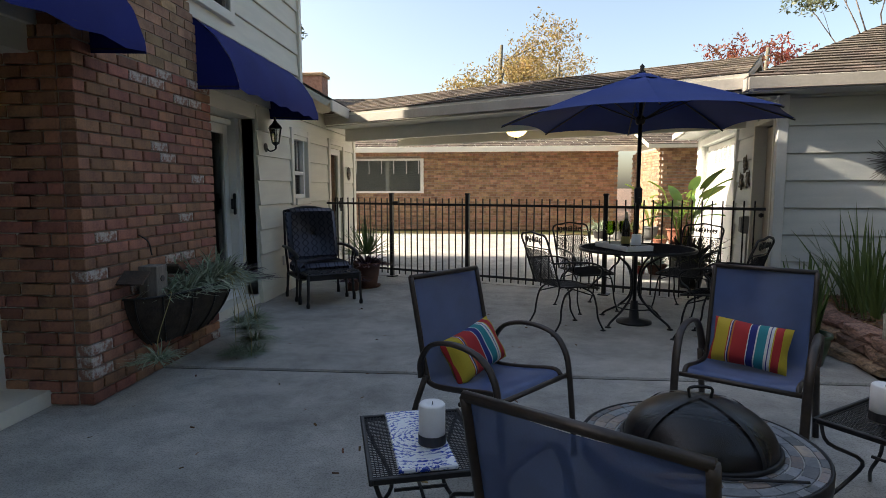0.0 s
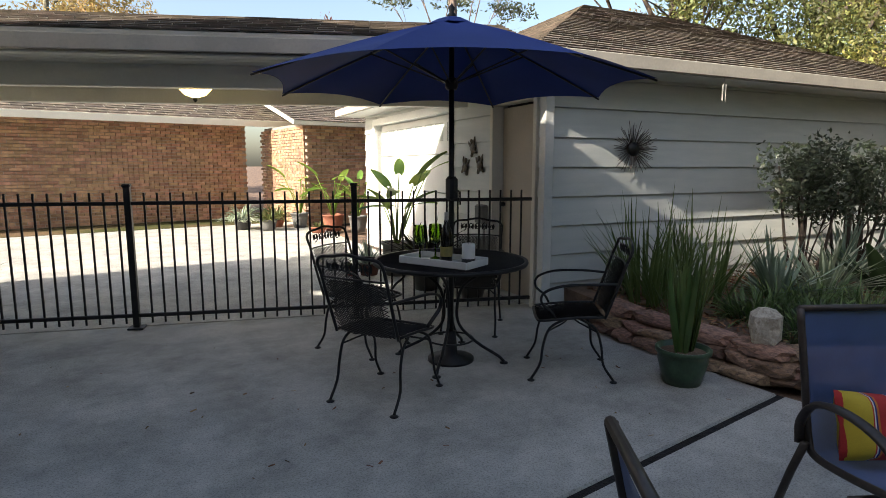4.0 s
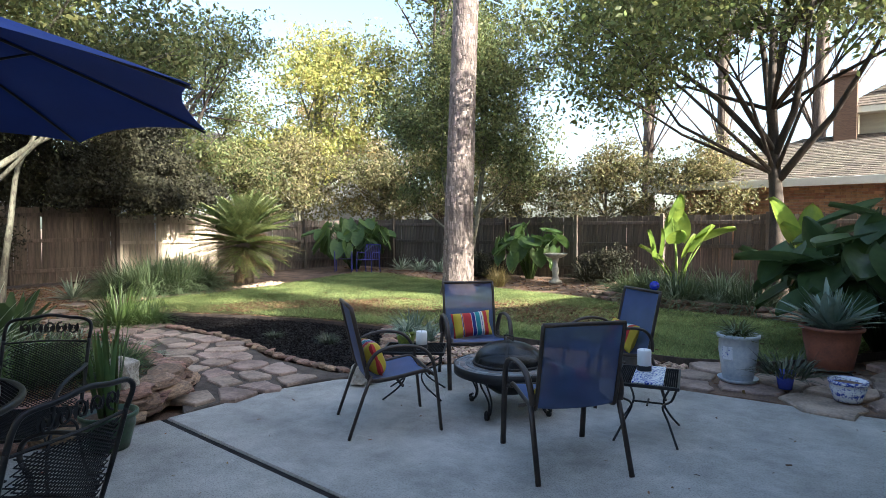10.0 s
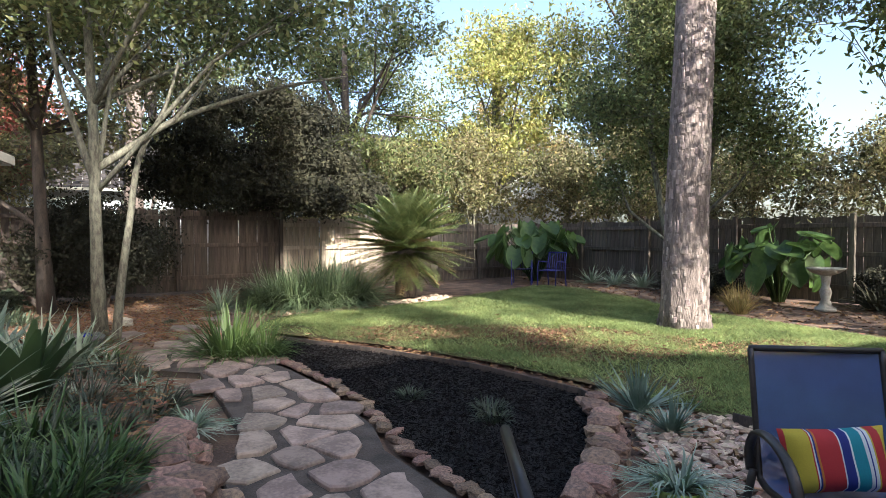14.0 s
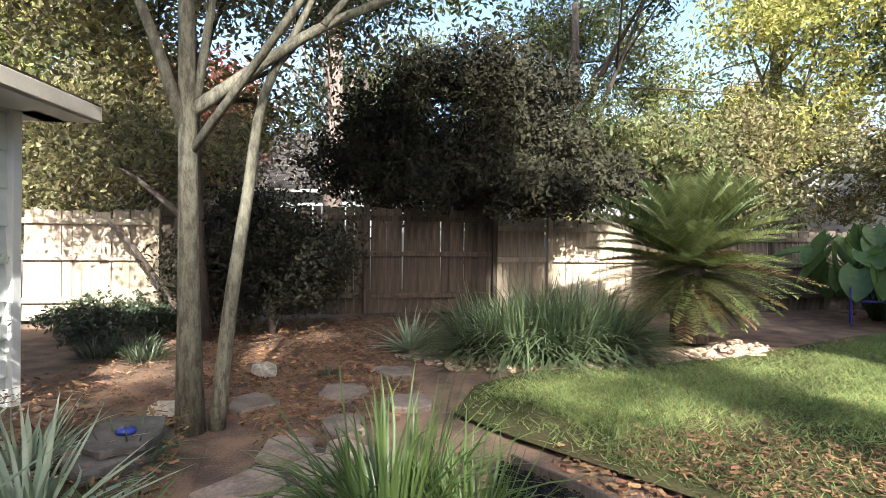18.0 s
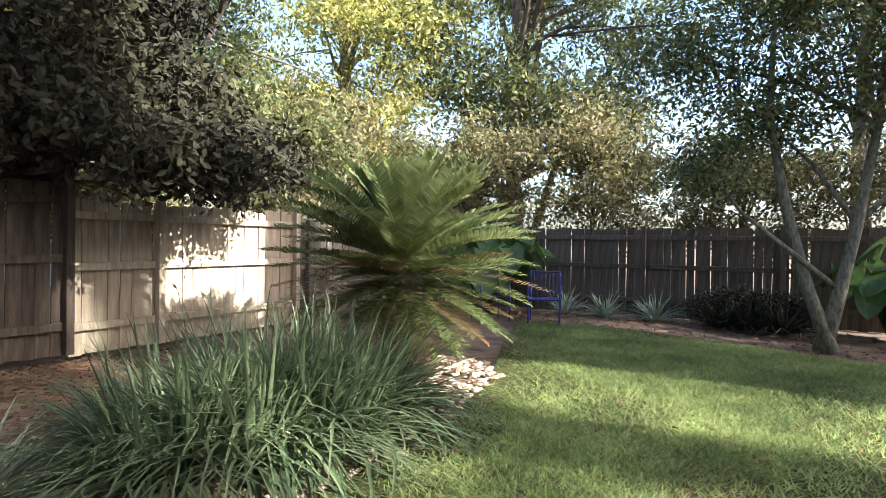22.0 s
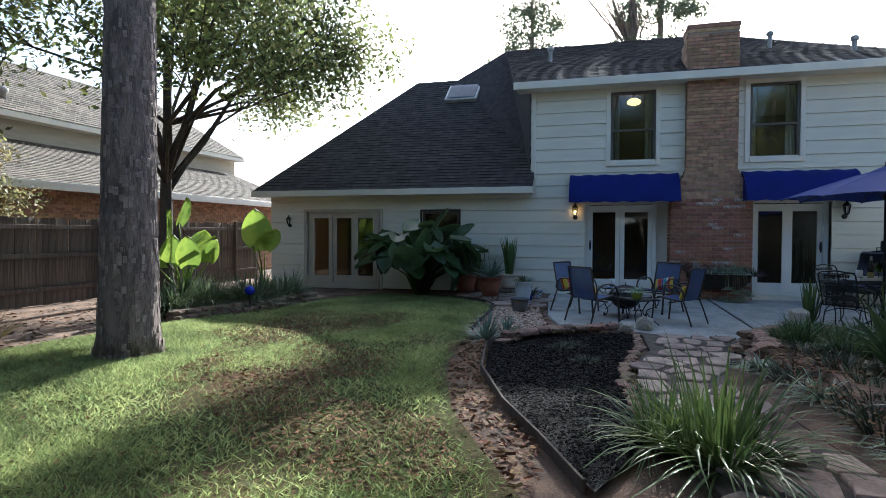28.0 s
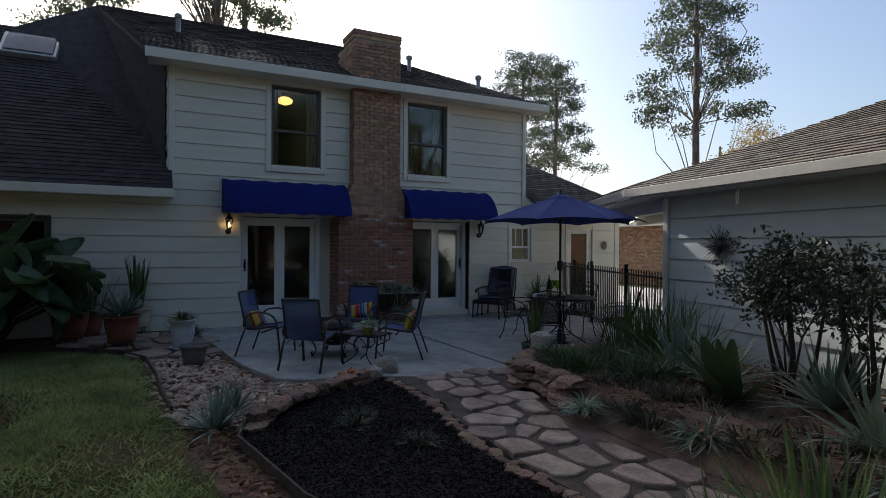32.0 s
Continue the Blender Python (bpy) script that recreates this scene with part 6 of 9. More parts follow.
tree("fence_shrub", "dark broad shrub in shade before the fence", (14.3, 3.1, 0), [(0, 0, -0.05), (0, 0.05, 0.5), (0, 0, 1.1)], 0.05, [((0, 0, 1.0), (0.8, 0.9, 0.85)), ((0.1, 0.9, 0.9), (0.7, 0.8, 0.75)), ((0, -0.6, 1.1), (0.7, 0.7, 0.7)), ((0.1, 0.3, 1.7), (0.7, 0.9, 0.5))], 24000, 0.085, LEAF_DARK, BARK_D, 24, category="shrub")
tree("twin_tree", "two-stemmed small tree with pale lichen bark", (8.28, -6.65, 0), [(0.08, 0, -0.05), (-0.12, -0.05, 0.8), (-0.3, -0.1, 1.7), (-0.5, -0.1, 3.0), (-0.6, 0, 4.5)], 0.10, [((-0.8, 0.1, 3.7), (1.3, 1.2, 0.9)), ((0.9, -0.2, 3.3), (1.3, 1.1, 0.9)), ((0.0, 0.3, 4.8), (1.6, 1.4, 1.1)), ((1.5, 0.2, 2.5), (0.8, 0.8, 0.6)), ((-1.5, -0.4, 3.0), (0.9, 0.9, 0.7)), ((-0.3, 0, 6.0), (1.4, 1.3, 1.1)), ((0.6, -0.3, 5.6), (1.5, 1.3, 1.1)), ((-1.2, 0.3, 5.0), (1.2, 1.2, 0.9)), ((1.9, 0.0, 4.2), (1.0, 1.0, 0.8))], 40000, 0.10, LEAF_GREEN, BARK_S, 25,
     extra=[([(-0.05, 0.05, -0.05), (0.25, 0.0, 0.8), (0.5, 0.05, 1.8), (0.75, 0.1, 3.2), (0.7, 0.1, 4.6)], [0.095, 0.085, 0.07, 0.05, 0.03])])
OAK = [((-2.8, 1.4, 6.2), (2.2, 1.8, 1.2)), ((-0.8, 2.6, 6.8), (2.2, 2.0, 1.3)), ((1.6, 2.0, 6.6), (2.2, 1.8, 1.3)), ((3.2, 0.2, 6.4), (2.0, 1.9, 1.3)), ((0.2, 0.2, 8.2), (2.8, 2.4, 1.5)), ((-2.2, -1.2, 7.2), (2.2, 2.0, 1.4)), ((1.4, -1.6, 7.4), (2.2, 2.0, 1.4)), ((-1.4, 3.8, 5.6), (1.5, 1.3, 0.8)), ((2.6, 3.2, 5.4), (1.5, 1.3, 0.8)), ((0.5, 3.2, 4.7), (1.4, 1.2, 0.8)), ((-0.9, 3.4, 4.8), (1.3, 1.1, 0.7)), ((1.9, 2.9, 4.5), (1.3, 1.1, 0.7)), ((2.9, 1.8, 4.4), (1.3, 1.2, 0.8)), ((-3.4, 0.8, 5.0), (1.5, 1.3, 0.8)), ((3.4, -0.6, 4.8), (1.3, 1.2, 0.8)), ((-1.8, 1.8, 5.0), (1.2, 1.1, 0.7))]
tree("oak_tree", "spreading dark-limbed oak by the house corner", (1.2, -8.0, 0), [(0, 0, -0.05), (0, 0, 0.8), (0.0, 0.05, 1.7), (0.05, 0.1, 2.5), (0.1, 0.2, 3.8), (0.1, 0.2, 5.4)], 0.185, OAK, 44000, 0.14, LEAF_OAK, BARK_D, 26, twigs=5, limb=0.24, cluster=16,
     extra=[([(-0.03, 0.1, 2.4), (-0.45, 0.15, 2.95), (-0.95, 0.3, 3.55), (-1.45, 0.5, 4.4), (-2.0, 0.8, 5.4)], [0.085, 0.075, 0.06, 0.045, 0.025]),
            ([(0.05, 0.1, 2.8), (0.5, 0.3, 3.4), (1.05, 0.5, 4.1), (1.9, 0.8, 4.9), (2.6, 1.0, 5.6)], [0.085, 0.07, 0.055, 0.04, 0.022]),
            ([(0.05, 0.1, 3.0), (0.2, -0.1, 3.9), (0.35, -0.3, 5.0), (0.6, -0.4, 6.4)], [0.09, 0.075, 0.06, 0.03]),
            ([(0.05, 0.15, 2.9), (-0.3, 0.3, 3.7), (-0.5, 0.5, 4.8), (-0.7, 0.8, 6.2)], [0.085, 0.07, 0.055, 0.03]),
            ([(0.08, 0.18, 3.0), (0.4, 0.9, 3.7), (0.6, 1.8, 4.3), (0.8, 2.9, 4.7)], [0.07, 0.055, 0.04, 0.02])])
for i, (x, y, c) in enumerate(((13.6, 5.2, 1.0), (14.6, 5.7, 1.2), (14.4, 4.7, 0.8), (15.4, 5.2, 0.9))):
    tree("fence_shrub", "low dark brush on the soil by the fence", (x, y, 0), [(0, 0, -0.05), (0, 0.02, 0.15), (0, 0, 0.3)], 0.02, [((0, 0, 0.22 * c), (0.5 * c, 0.5 * c, 0.24)), ((0.3 * c, 0.3 * c, 0.15), (0.4 * c, 0.35 * c, 0.18))], 2600, 0.075, SHRUB, BARK_D, 140 + i, category="shrub", group="brush")
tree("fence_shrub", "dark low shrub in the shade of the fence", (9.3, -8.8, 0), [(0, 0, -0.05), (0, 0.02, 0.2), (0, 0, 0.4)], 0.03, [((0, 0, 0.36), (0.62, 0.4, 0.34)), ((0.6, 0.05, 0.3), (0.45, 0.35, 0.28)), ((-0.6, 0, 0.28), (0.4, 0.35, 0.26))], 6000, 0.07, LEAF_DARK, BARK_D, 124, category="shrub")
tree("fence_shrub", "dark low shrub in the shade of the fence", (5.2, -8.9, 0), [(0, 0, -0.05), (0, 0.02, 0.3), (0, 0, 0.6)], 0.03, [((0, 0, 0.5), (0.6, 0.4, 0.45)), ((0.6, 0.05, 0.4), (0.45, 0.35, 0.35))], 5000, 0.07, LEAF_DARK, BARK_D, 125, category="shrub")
for i, (x, y, h, s) in enumerate(((6.2, 4.75, 1.3, 1.0), (6.95, 4.6, 1.25, 0.75), (7.6, 4.7, 1.2, 0.6), (9.2, 4.65, 1.15, 0.6))):
    tree("garden_shrub", "round-headed shrub with dark glossy leaves on bare stems", (x, y, 0.12), [(0, 0, -0.05), (0.03, 0.02, 0.35), (0.0, 0, h * 0.7)], 0.035, [((0, 0, h), (0.55 * s, 0.5 * s, 0.34)), ((0.32 * s, 0.05, h - 0.25), (0.36 * s, 0.36 * s, 0.32)), ((-0.32 * s, -0.05, h - 0.2), (0.36 * s, 0.36 * s, 0.32)), ((0.05, -0.2, h - 0.4), (0.36 * s, 0.3 * s, 0.28))], int(4200 if i == 0 else 2200 * s), 0.06, SHRUB, BARK_D, 70 + i, extra=[([(0.05, 0.05, 0), (0.18, 0.1, 0.4), (0.3 * s, 0.1, h - 0.15)], [0.025, 0.02, 0.01]), ([(-0.05, -0.03, 0), (-0.15, -0.05, 0.45), (-0.3 * s, -0.05, h - 0.1)], [0.025, 0.02, 0.01]), ([(0.02, -0.06, 0), (0.12, -0.16, 0.45), (0.1, -0.25, h - 0.2)], [0.022, 0.017, 0.009]), ([(-0.02, 0.06, 0), (-0.2, 0.1, 0.5), (-0.42 * s, 0.12, h)], [0.022, 0.017, 0.008])], category="shrub", group="garage shrubs")

# ---- trees beyond the fences ----
def woods(label, trunk, radius, blobs, n, size, leaf, bark, seed, places, group, hang=0.0, limb=0.42, cluster=22):
    first = None
    for k, (x, y, turn, s) in enumerate(places):
        m = pose(x, y, 0, 0, 0, turn) @ Matrix.Diagonal((s, s, s, 1))
        if first is None:
            first = tree("background_tree", label, (0, 0, 0), trunk, radius, blobs, n, size, leaf, bark, seed, group=group, hang=hang, limb=limb, cluster=cluster)
            base = first
            first.matrix_world = m
        else:
            c = copy_thing(base, Matrix.Identity(4))
            c.matrix_world = m


def ball(seed, k, r, z, br):
    g = np.random.default_rng(seed)
    return [((g.uniform(-r, r), g.uniform(-r, r), z + g.uniform(-1, 1) * r * 1.1), (br * g.uniform(0.8, 1.2), br * g.uniform(0.8, 1.2), br * 0.75)) for _ in range(k)]


woods("tall green broadleaf tree beyond the fence", [(0, 0, -0.1), (0.1, 0, 3), (0, 0.1, 6), (0.1, 0, 10)], 0.28, ball(81, 20, 2.9, 7.2, 1.8), 30000, 0.19, LEAF_GREEN, BARK_D, 81,
      [(16.9, -16.3, 0, 1.2), (19.6, -4.3, 70, 0.78), (20.5, 10.5, 140, 0.9), (34.0, 0.0, 100, 1.0), (18.5, 14.5, 20, 0.9)], "green woods")
woods("sunlit yellow-green tree beyond the fence", [(0, 0, -0.1), (0.1, 0, 3), (0, 0.1, 6), (0.1, 0, 9)], 0.2, ball(82, 18, 2.5, 6.2, 1.5), 26000, 0.17, LEAF_YELLOW, BARK_S, 82,
      [(21.0, -12.0, 0, 1.15), (20.5, -2.0, 90, 0.65), (21.0, 8.2, 200, 0.8), (36.0, 6.0, 260, 1.0)], "yellow woods")
woods("bare-twigged olive thicket beyond the fence", [(0, 0, -0.1), (0.1, 0, 1), (0, 0.1, 2), (0.1, 0, 3.4)], 0.08, ball(83, 12, 1.7, 2.8, 1.1), 15000, 0.14, LEAF_OLIVE, BARK_S, 83,
      [(12.8, -11.5, 0, 1.0), (16.5, -11.6, 60, 1.0), (6.5, -11.4, 130, 0.85), (3.5, -11.8, 10, 0.8), (18.6, -8.8, 200, 1.1), (19.0, -1.8, 90, 0.95), (18.5, 6.0, 30, 1.0), (9.5, -11.3, 250, 0.8), (18.3, -5.0, 140, 0.9), (19.0, 8.5, 140, 0.9)], "thicket")
woods("autumn tree with gold leaves", [(0, 0, -0.1), (0.1, 0, 3), (0, 0.1, 6), (0.1, 0, 8)], 0.2, ball(84, 11, 2.4, 6.2, 1.5), 15000, 0.17, LEAF_GOLD, BARK_S, 84,
      [(1.0, 36.0, 0, 1.25), (5.0, 40.0, 60, 1.2), (22.0, 17.0, 60, 0.9), (-18.0, 36.0, 0, 1.1), (30.0, -22.0, 0, 1.2)], "gold trees")
woods("autumn tree with red leaves", [(0, 0, -0.1), (0.1, 0, 3), (0, 0.1, 5), (0.1, 0, 7)], 0.18, ball(85, 9, 1.9, 5.4, 1.3), 7000, 0.2, LEAF_RED, BARK_S, 85,
      [(21.5, 5.5, 0, 0.9), (14.5, 31.0, 60, 1.2)], "red trees")
g = np.random.default_rng(87)
PB = [(((0.8 + 2.0 * (1 - k / 34)) * math.cos(k * 2.4), (0.8 + 2.0 * (1 - k / 34)) * math.sin(k * 2.4), 8.0 + 0.25 * k + g.uniform(-0.3, 0.3)), (g.uniform(0.8, 1.5), g.uniform(0.8, 1.5), 0.45)) for k in range(34)]
woods("tall pine with open tufted crown", [(0, 0, -0.1), (0.1, 0, 4), (0, 0.1, 8), (0.1, 0, 12), (0, 0, 16)], 0.24, PB, 15000, 0.2, NEEDLE, BARK, 86,
      [(-12.4, 26.5, 0, 1.05), (-21.7, 24.2, 60, 0.85), (-25.0, 4.4, 120, 1.15), (-19.5, 20.0, 200, 0.8), (6.9, -16.5, 30, 1.0), (1.5, -16.5, 100, 1.05), (3.8, -14.0, 160, 0.9), (21.5, 2.05, 210, 1.1), (-24.0, -3.0, 20, 1.0), (16.0, 24.0, 0, 1.1)], "pines", limb=0.14, cluster=7)

# one great pine behind the house; its crown is added unseen to shade the garden in bands
g = np.random.default_rng(100)
SHADE_TUFTS = []
# each row is a band of added tufts, placed for the shadow it throws
for y, half, ry, z0, z1, k in ((3.55, 0.9, 0.7, 17.5, 20.4, 7), (2.25, 0.75, 0.6, 16.6, 18.0, 5), (0.2, 1.2, 0.6, 16.8, 18.1, 8), (1.5, 0.9, 0.6, 20.4, 28.0, 16), (3.65, 0.15, 0.3, 22.3, 26.0, 8), (-1.3, 0.22, 0.32, 18.0, 24.5, 10), (-4.7, 0.3, 0.4, 18.5, 26.0, 10), (-0.1, 0.55, 0.5, 23.2, 28.0, 8)):
    SHADE_TUFTS += [((g.uniform(-1.2, 1.2), y - 2.8 + g.uniform(-half, half), z0 + (z1 - z0) * (i + 0.5) / k), (1.3, ry, 0.7)) for i in range(k)]
tree("tall_pine", "very tall pine behind the house, high crown added out of view to shade the garden", (-24.0, 2.8, 0), [(0, 0, -0.1), (0.1, 0, 6), (0, 0.1, 12), (0.1, 0, 18), (0, 0, 24)], 0.30, SHADE_TUFTS, 48000, 0.34, NEEDLE, BARK, 129, twigs=2, limb=0.16, cluster=9)

# ---- patio furniture ----
def facing(x, y, fx, fy, z=0.0):
    """Place and turn of a thing whose own +y looks along (fx, fy)."""
    return pose(x, y, z, 0, 0, math.degrees(math.atan2(-fx, fy)))


def lattice(mb, place, u0, u1, v0, v1, pu=0.030, pv=0.016, r=0.0031, seg=6, keep=None):
    """Expanded metal: two sets of slanting wires over the patch place(u, v)."""
    U, V = u1 - u0, v1 - v0
    n = int(U / pu + V / pv)
    for s in (-1, 1):
        for k in range(1, n):
            c = k / n * (U / pu + V / pv)
            pts = []
            for i in range(seg * 2 + 1):
                v = v0 + V * i / (seg * 2)
                u = u0 + (c - (v - v0) / pv) * pu if s > 0 else u1 - (c - (v - v0) / pv) * pu
                if u0 <= u <= u1 and (keep is None or keep(u, v)):
                    pts.append(place(u, v))
                elif len(pts) > 1:
                    break
                else:
                    pts = []
            if len(pts) > 1:
                mb.tube(pts, r, 3, False)
    return mb


def grid_panel(mb, place, u0, u1, v0, v1, pitch, r, keep=None, seg=8):
    """Straight woven wires that reach the edges exactly."""
    for a in np.arange(u0 + pitch / 2, u1, pitch):
        ok = [v for v in np.linspace(v0, v1, 41) if keep is None or keep(a, v)]
        if len(ok) > 1:
            mb.tube([place(a, v) for v in np.linspace(ok[0], ok[-1], seg)], r, 3, False)
    for b in np.arange(v0 + pitch / 2, v1, pitch):
        ok = [u for u in np.linspace(u0, u1, 41) if keep is None or keep(u, b)]
        if len(ok) > 1:
            mb.tube([place(u, b) for u in np.linspace(ok[0], ok[-1], seg)], r, 3, False)
    return mb


def see_through(name, colour, share, rough=0.6, scale=900.0):
    """An open weave: cloth or wire gauze that lets a share of the light pass."""
    m = material(name, colour, tuple(c * 0.8 for c in colour), rough, 6, 300, 0.1)
    nd, ln = m.node_tree.nodes, m.node_tree.links
    tr, ms = nd.new("ShaderNodeBsdfTransparent"), nd.new("ShaderNodeMixShader")
    ms.inputs["Fac"].default_value = share
    ln.new(nd["Principled BSDF"].outputs["BSDF"], ms.inputs[1])
    ln.new(tr.outputs["BSDF"], ms.inputs[2])
    ln.new(ms.outputs["Shader"], nd["Material Output"].inputs["Surface"])
    return m


SLING = see_through("blue_sling_mesh", (0.060, 0.105, 0.26), 0.14)
GAUZE = see_through("spark_screen_gauze", (0.010, 0.010, 0.011), 0.22, 0.28)


def bands(name, axis, stops, rough=0.8):
    """Cloth with stripes of the given colours across one axis; stops are (place, colour)."""
    m = bpy.data.materials.new(name)
    m.use_nodes = True
    nd, ln = m.node_tree.nodes, m.node_tree.links
    tc, sep, mr, rp = nd.new("ShaderNodeTexCoord"), nd.new("ShaderNodeSeparateXYZ"), nd.new("ShaderNodeMapRange"), nd.new("ShaderNodeValToRGB")
    ln.new(tc.outputs["Object"], sep.inputs[0])
    mr.inputs["From Min"].default_value, mr.inputs["From Max"].default_value = -0.22, 0.22
    ln.new(sep.outputs[axis], mr.inputs["Value"])
    ln.new(mr.outputs["Result"], rp.inputs["Fac"])
    rp.color_ramp.interpolation = "CONSTANT"
    els = rp.color_ramp.elements
    while len(els) < len(stops):
        els.new(0.5)
    for e, (p, c) in zip(els, stops):
        e.position, e.color = p, (*c, 1)
    nz, mx = nd.new("ShaderNodeTexNoise"), nd.new("ShaderNodeMix")
    nz.inputs["Scale"].default_value = 220
    mx.data_type, mx.blend_type = "RGBA", "MULTIPLY"
    mx.inputs["Factor"].default_value = 0.35
    ln.new(tc.outputs["Object"], nz.inputs["Vector"])
    ln.new(rp.outputs["Color"], mx.inputs["A"])
    ln.new(nz.outputs["Fac"], mx.inputs["B"])
    b = nd["Principled BSDF"]
    ln.new(mx.outputs["Result"], b.inputs["Base Color"])
    b.inputs["Roughness"].default_value = rough
    return m


RED_, YEL, WHT, TEAL, NAVY, ORG = (0.50, 0.03, 0.03), (0.62, 0.46, 0.04), (0.75, 0.75, 0.72), (0.02, 0.26, 0.30), (0.02, 0.03, 0.20), (0.60, 0.20, 0.03)
STRIPES = bands("striped_cloth", "X", [(0.0, YEL), (0.11, RED_), (0.20, YEL), (0.215, WHT), (0.25, NAVY), (0.26, WHT), (0.29, TEAL), (0.40, WHT), (0.415, NAVY), (0.50, WHT), (0.51, RED_), (0.70, ORG), (0.72, NAVY), (0.735, WHT), (0.75, RED_), (0.76, YEL), (0.94, RED_)])


def pillow_mesh():
    n = 14
    vs, fs = [], []
    for s in (1, -1):
        for i in range(n + 1):
            for j in range(n + 1):
                u, v = 2 * i / n - 1, 2 * j / n - 1
                h = 0.075 * ((1 - u ** 4) * (1 - v ** 4)) ** 0.55
                pin = 1 - 0.07 * (1 - abs(u)) * v * v
                pin2 = 1 - 0.07 * (1 - abs(v)) * u * u
                vs.append((0.215 * u * pin2, s * h + 0.003 * math.sin(u * 9 + v * 4), 0.145 * v * pin))
    m = (n + 1) ** 2
    for i in range(n):
        for j in range(n):
            a = i * (n + 1) + j
            q = (a, a + 1, a + n + 2, a + n + 1)
            fs += [q, tuple(m + k for k in q[::-1])]
    return MB().add(vs, fs).mesh("striped_pillow", STRIPES, True)


def sling_chair():
    c = thing("sling_chair", "bronze-framed patio armchair with a blue mesh sling", "chair", group="chairs round the fire pit")
    prof = arc((0, 0.27, 0.425), (0, 0.22, 0.45), (0, 0.0, 0.415), (0, -0.16, 0.405), (0, -0.205, 0.46), (0, -0.26, 0.70), (0, -0.315, 0.945), k=5)
    n = len(prof)
    vs = []
    for p in prof:
        for k in range(9):
            s = 2 * k / 8 - 1
            vs.append((0.25 * s, p.y - 0.012 * (1 - s * s), p.z - 0.012 * (1 - s * s)))
    fs = [(i * 9 + k, i * 9 + k + 1, (i + 1) * 9 + k + 1, (i + 1) * 9 + k) for i in range(n - 1) for k in range(8)]
    part("sling", MB().add(vs, fs), SLING, c, "see-through blue mesh seat and back", True)
    for s in (-1, 1):
        part("side_rail", MB().tube([(s * 0.258, p.y, p.z) for p in prof], 0.016, 8, flat=0.8), BRONZE, c, smooth=True)
        part("armrest", MB().tube(arc((s * 0.285, -0.215, 0.44), (s * 0.295, -0.205, 0.53), (s * 0.30, -0.13, 0.625), (s * 0.305, 0.02, 0.66), (s * 0.305, 0.18, 0.635), (s * 0.30, 0.265, 0.55), (s * 0.297, 0.30, 0.40), (s * 0.295, 0.34, 0.0)), 0.021, 8, flat=0.62), BRONZE, c, smooth=True)
        part("back_leg", MB().tube([(s * 0.288, -0.18, 0.45), (s * 0.292, -0.24, 0.3), (s * 0.297, -0.345, 0.0)], 0.018, 8, flat=0.7), BRONZE, c, smooth=True)
    part("front_bar", MB().tube([(-0.29, 0.285, 0.425), (0.29, 0.285, 0.425)], 0.013, 8), BRONZE, c, smooth=True)
    part("seat_brace", MB().tube([(-0.285, 0.05, 0.36), (0.285, 0.05, 0.36)], 0.012, 8), BRONZE, c, smooth=True)
    part("top_bar", MB().tube([(-0.262, -0.316, 0.945), (0.262, -0.316, 0.945)], 0.014, 8), BRONZE, c, smooth=True)
    return c


PIL = pillow_mesh()
first = sling_chair()
for k, (x, y, fx, fy, px, tilt, roll) in enumerate(((1.96, 2.63, -0.54, -0.84, 0.02, 20, -4), (2.17, 1.27, -0.74, 0.67, 0.0, 20, 5), (0.96, 0.93, 0.56, 0.83, 0.03, 22, -3), (0.63, 2.43, 0.78, -0.63, -0.02, 26, 12))):
    m = facing(x, y, fx, fy) @ Matrix.Diagonal((0.96, 0.96, 0.945, 1))
    if k == 0:
        ch = first
        ch.matrix_world = m
    else:
        ch = copy_thing(first, Matrix.Identity(4))
        ch.matrix_world = m
    p = new("striped_pillow", PIL)
    p.matrix_world = facing(x, y, fx, fy) @ pose(px, -0.12, 0.505, tilt, roll, 0) @ Matrix.Diagonal((0.88, 0.92, 0.83, 1))
    tagged(p, "yellow, red, white and teal striped cushion on a blue chair", "cushion", "striped cushions")

# ---- fire pit ----
SLATE = material("slate_tile", (0.20, 0.21, 0.22), (0.13, 0.145, 0.16), 0.55, 12, 60, 0.3, random_by="object", amount=0.45)
SLATE_B = material("rust_slate_tile", (0.28, 0.22, 0.18), (0.17, 0.16, 0.16), 0.55, 12, 60, 0.3, random_by="object", amount=0.35)
GROUT = material("grout", (0.42, 0.42, 0.40), (0.32, 0.32, 0.31), 0.9, 20, 90, 0.2)
pit = thing("fire_pit", "round slate-topped fire pit with a black domed spark screen", "fire pit", pose(1.43, 1.81, 0) @ Matrix.Diagonal((0.77, 0.77, 0.89, 1)))
part("table_ring", MB().lathe([(0.36, 0.375), (0.55, 0.375), (0.55, 0.408), (0.36, 0.408), (0.36, 0.375)], 48, close=False), GROUT, pit)
part("rim", MB().lathe([(0.552, 0.335), (0.566, 0.34), (0.566, 0.414), (0.552, 0.416), (0.552, 0.335)], 48, close=False), IRON, pit, smooth=True)
g = np.random.default_rng(44)


def ring_tile(r0, r1, a0, a1, z0, z1):
    k = 3
    vs = [(r * math.cos(a0 + (a1 - a0) * i / (k - 1)), r * math.sin(a0 + (a1 - a0) * i / (k - 1))) for r, seq in ((r0, range(k)), (r1, range(k - 1, -1, -1))) for i in seq]
    return MB().prism(vs[::-1], z0, z1, 0.002)


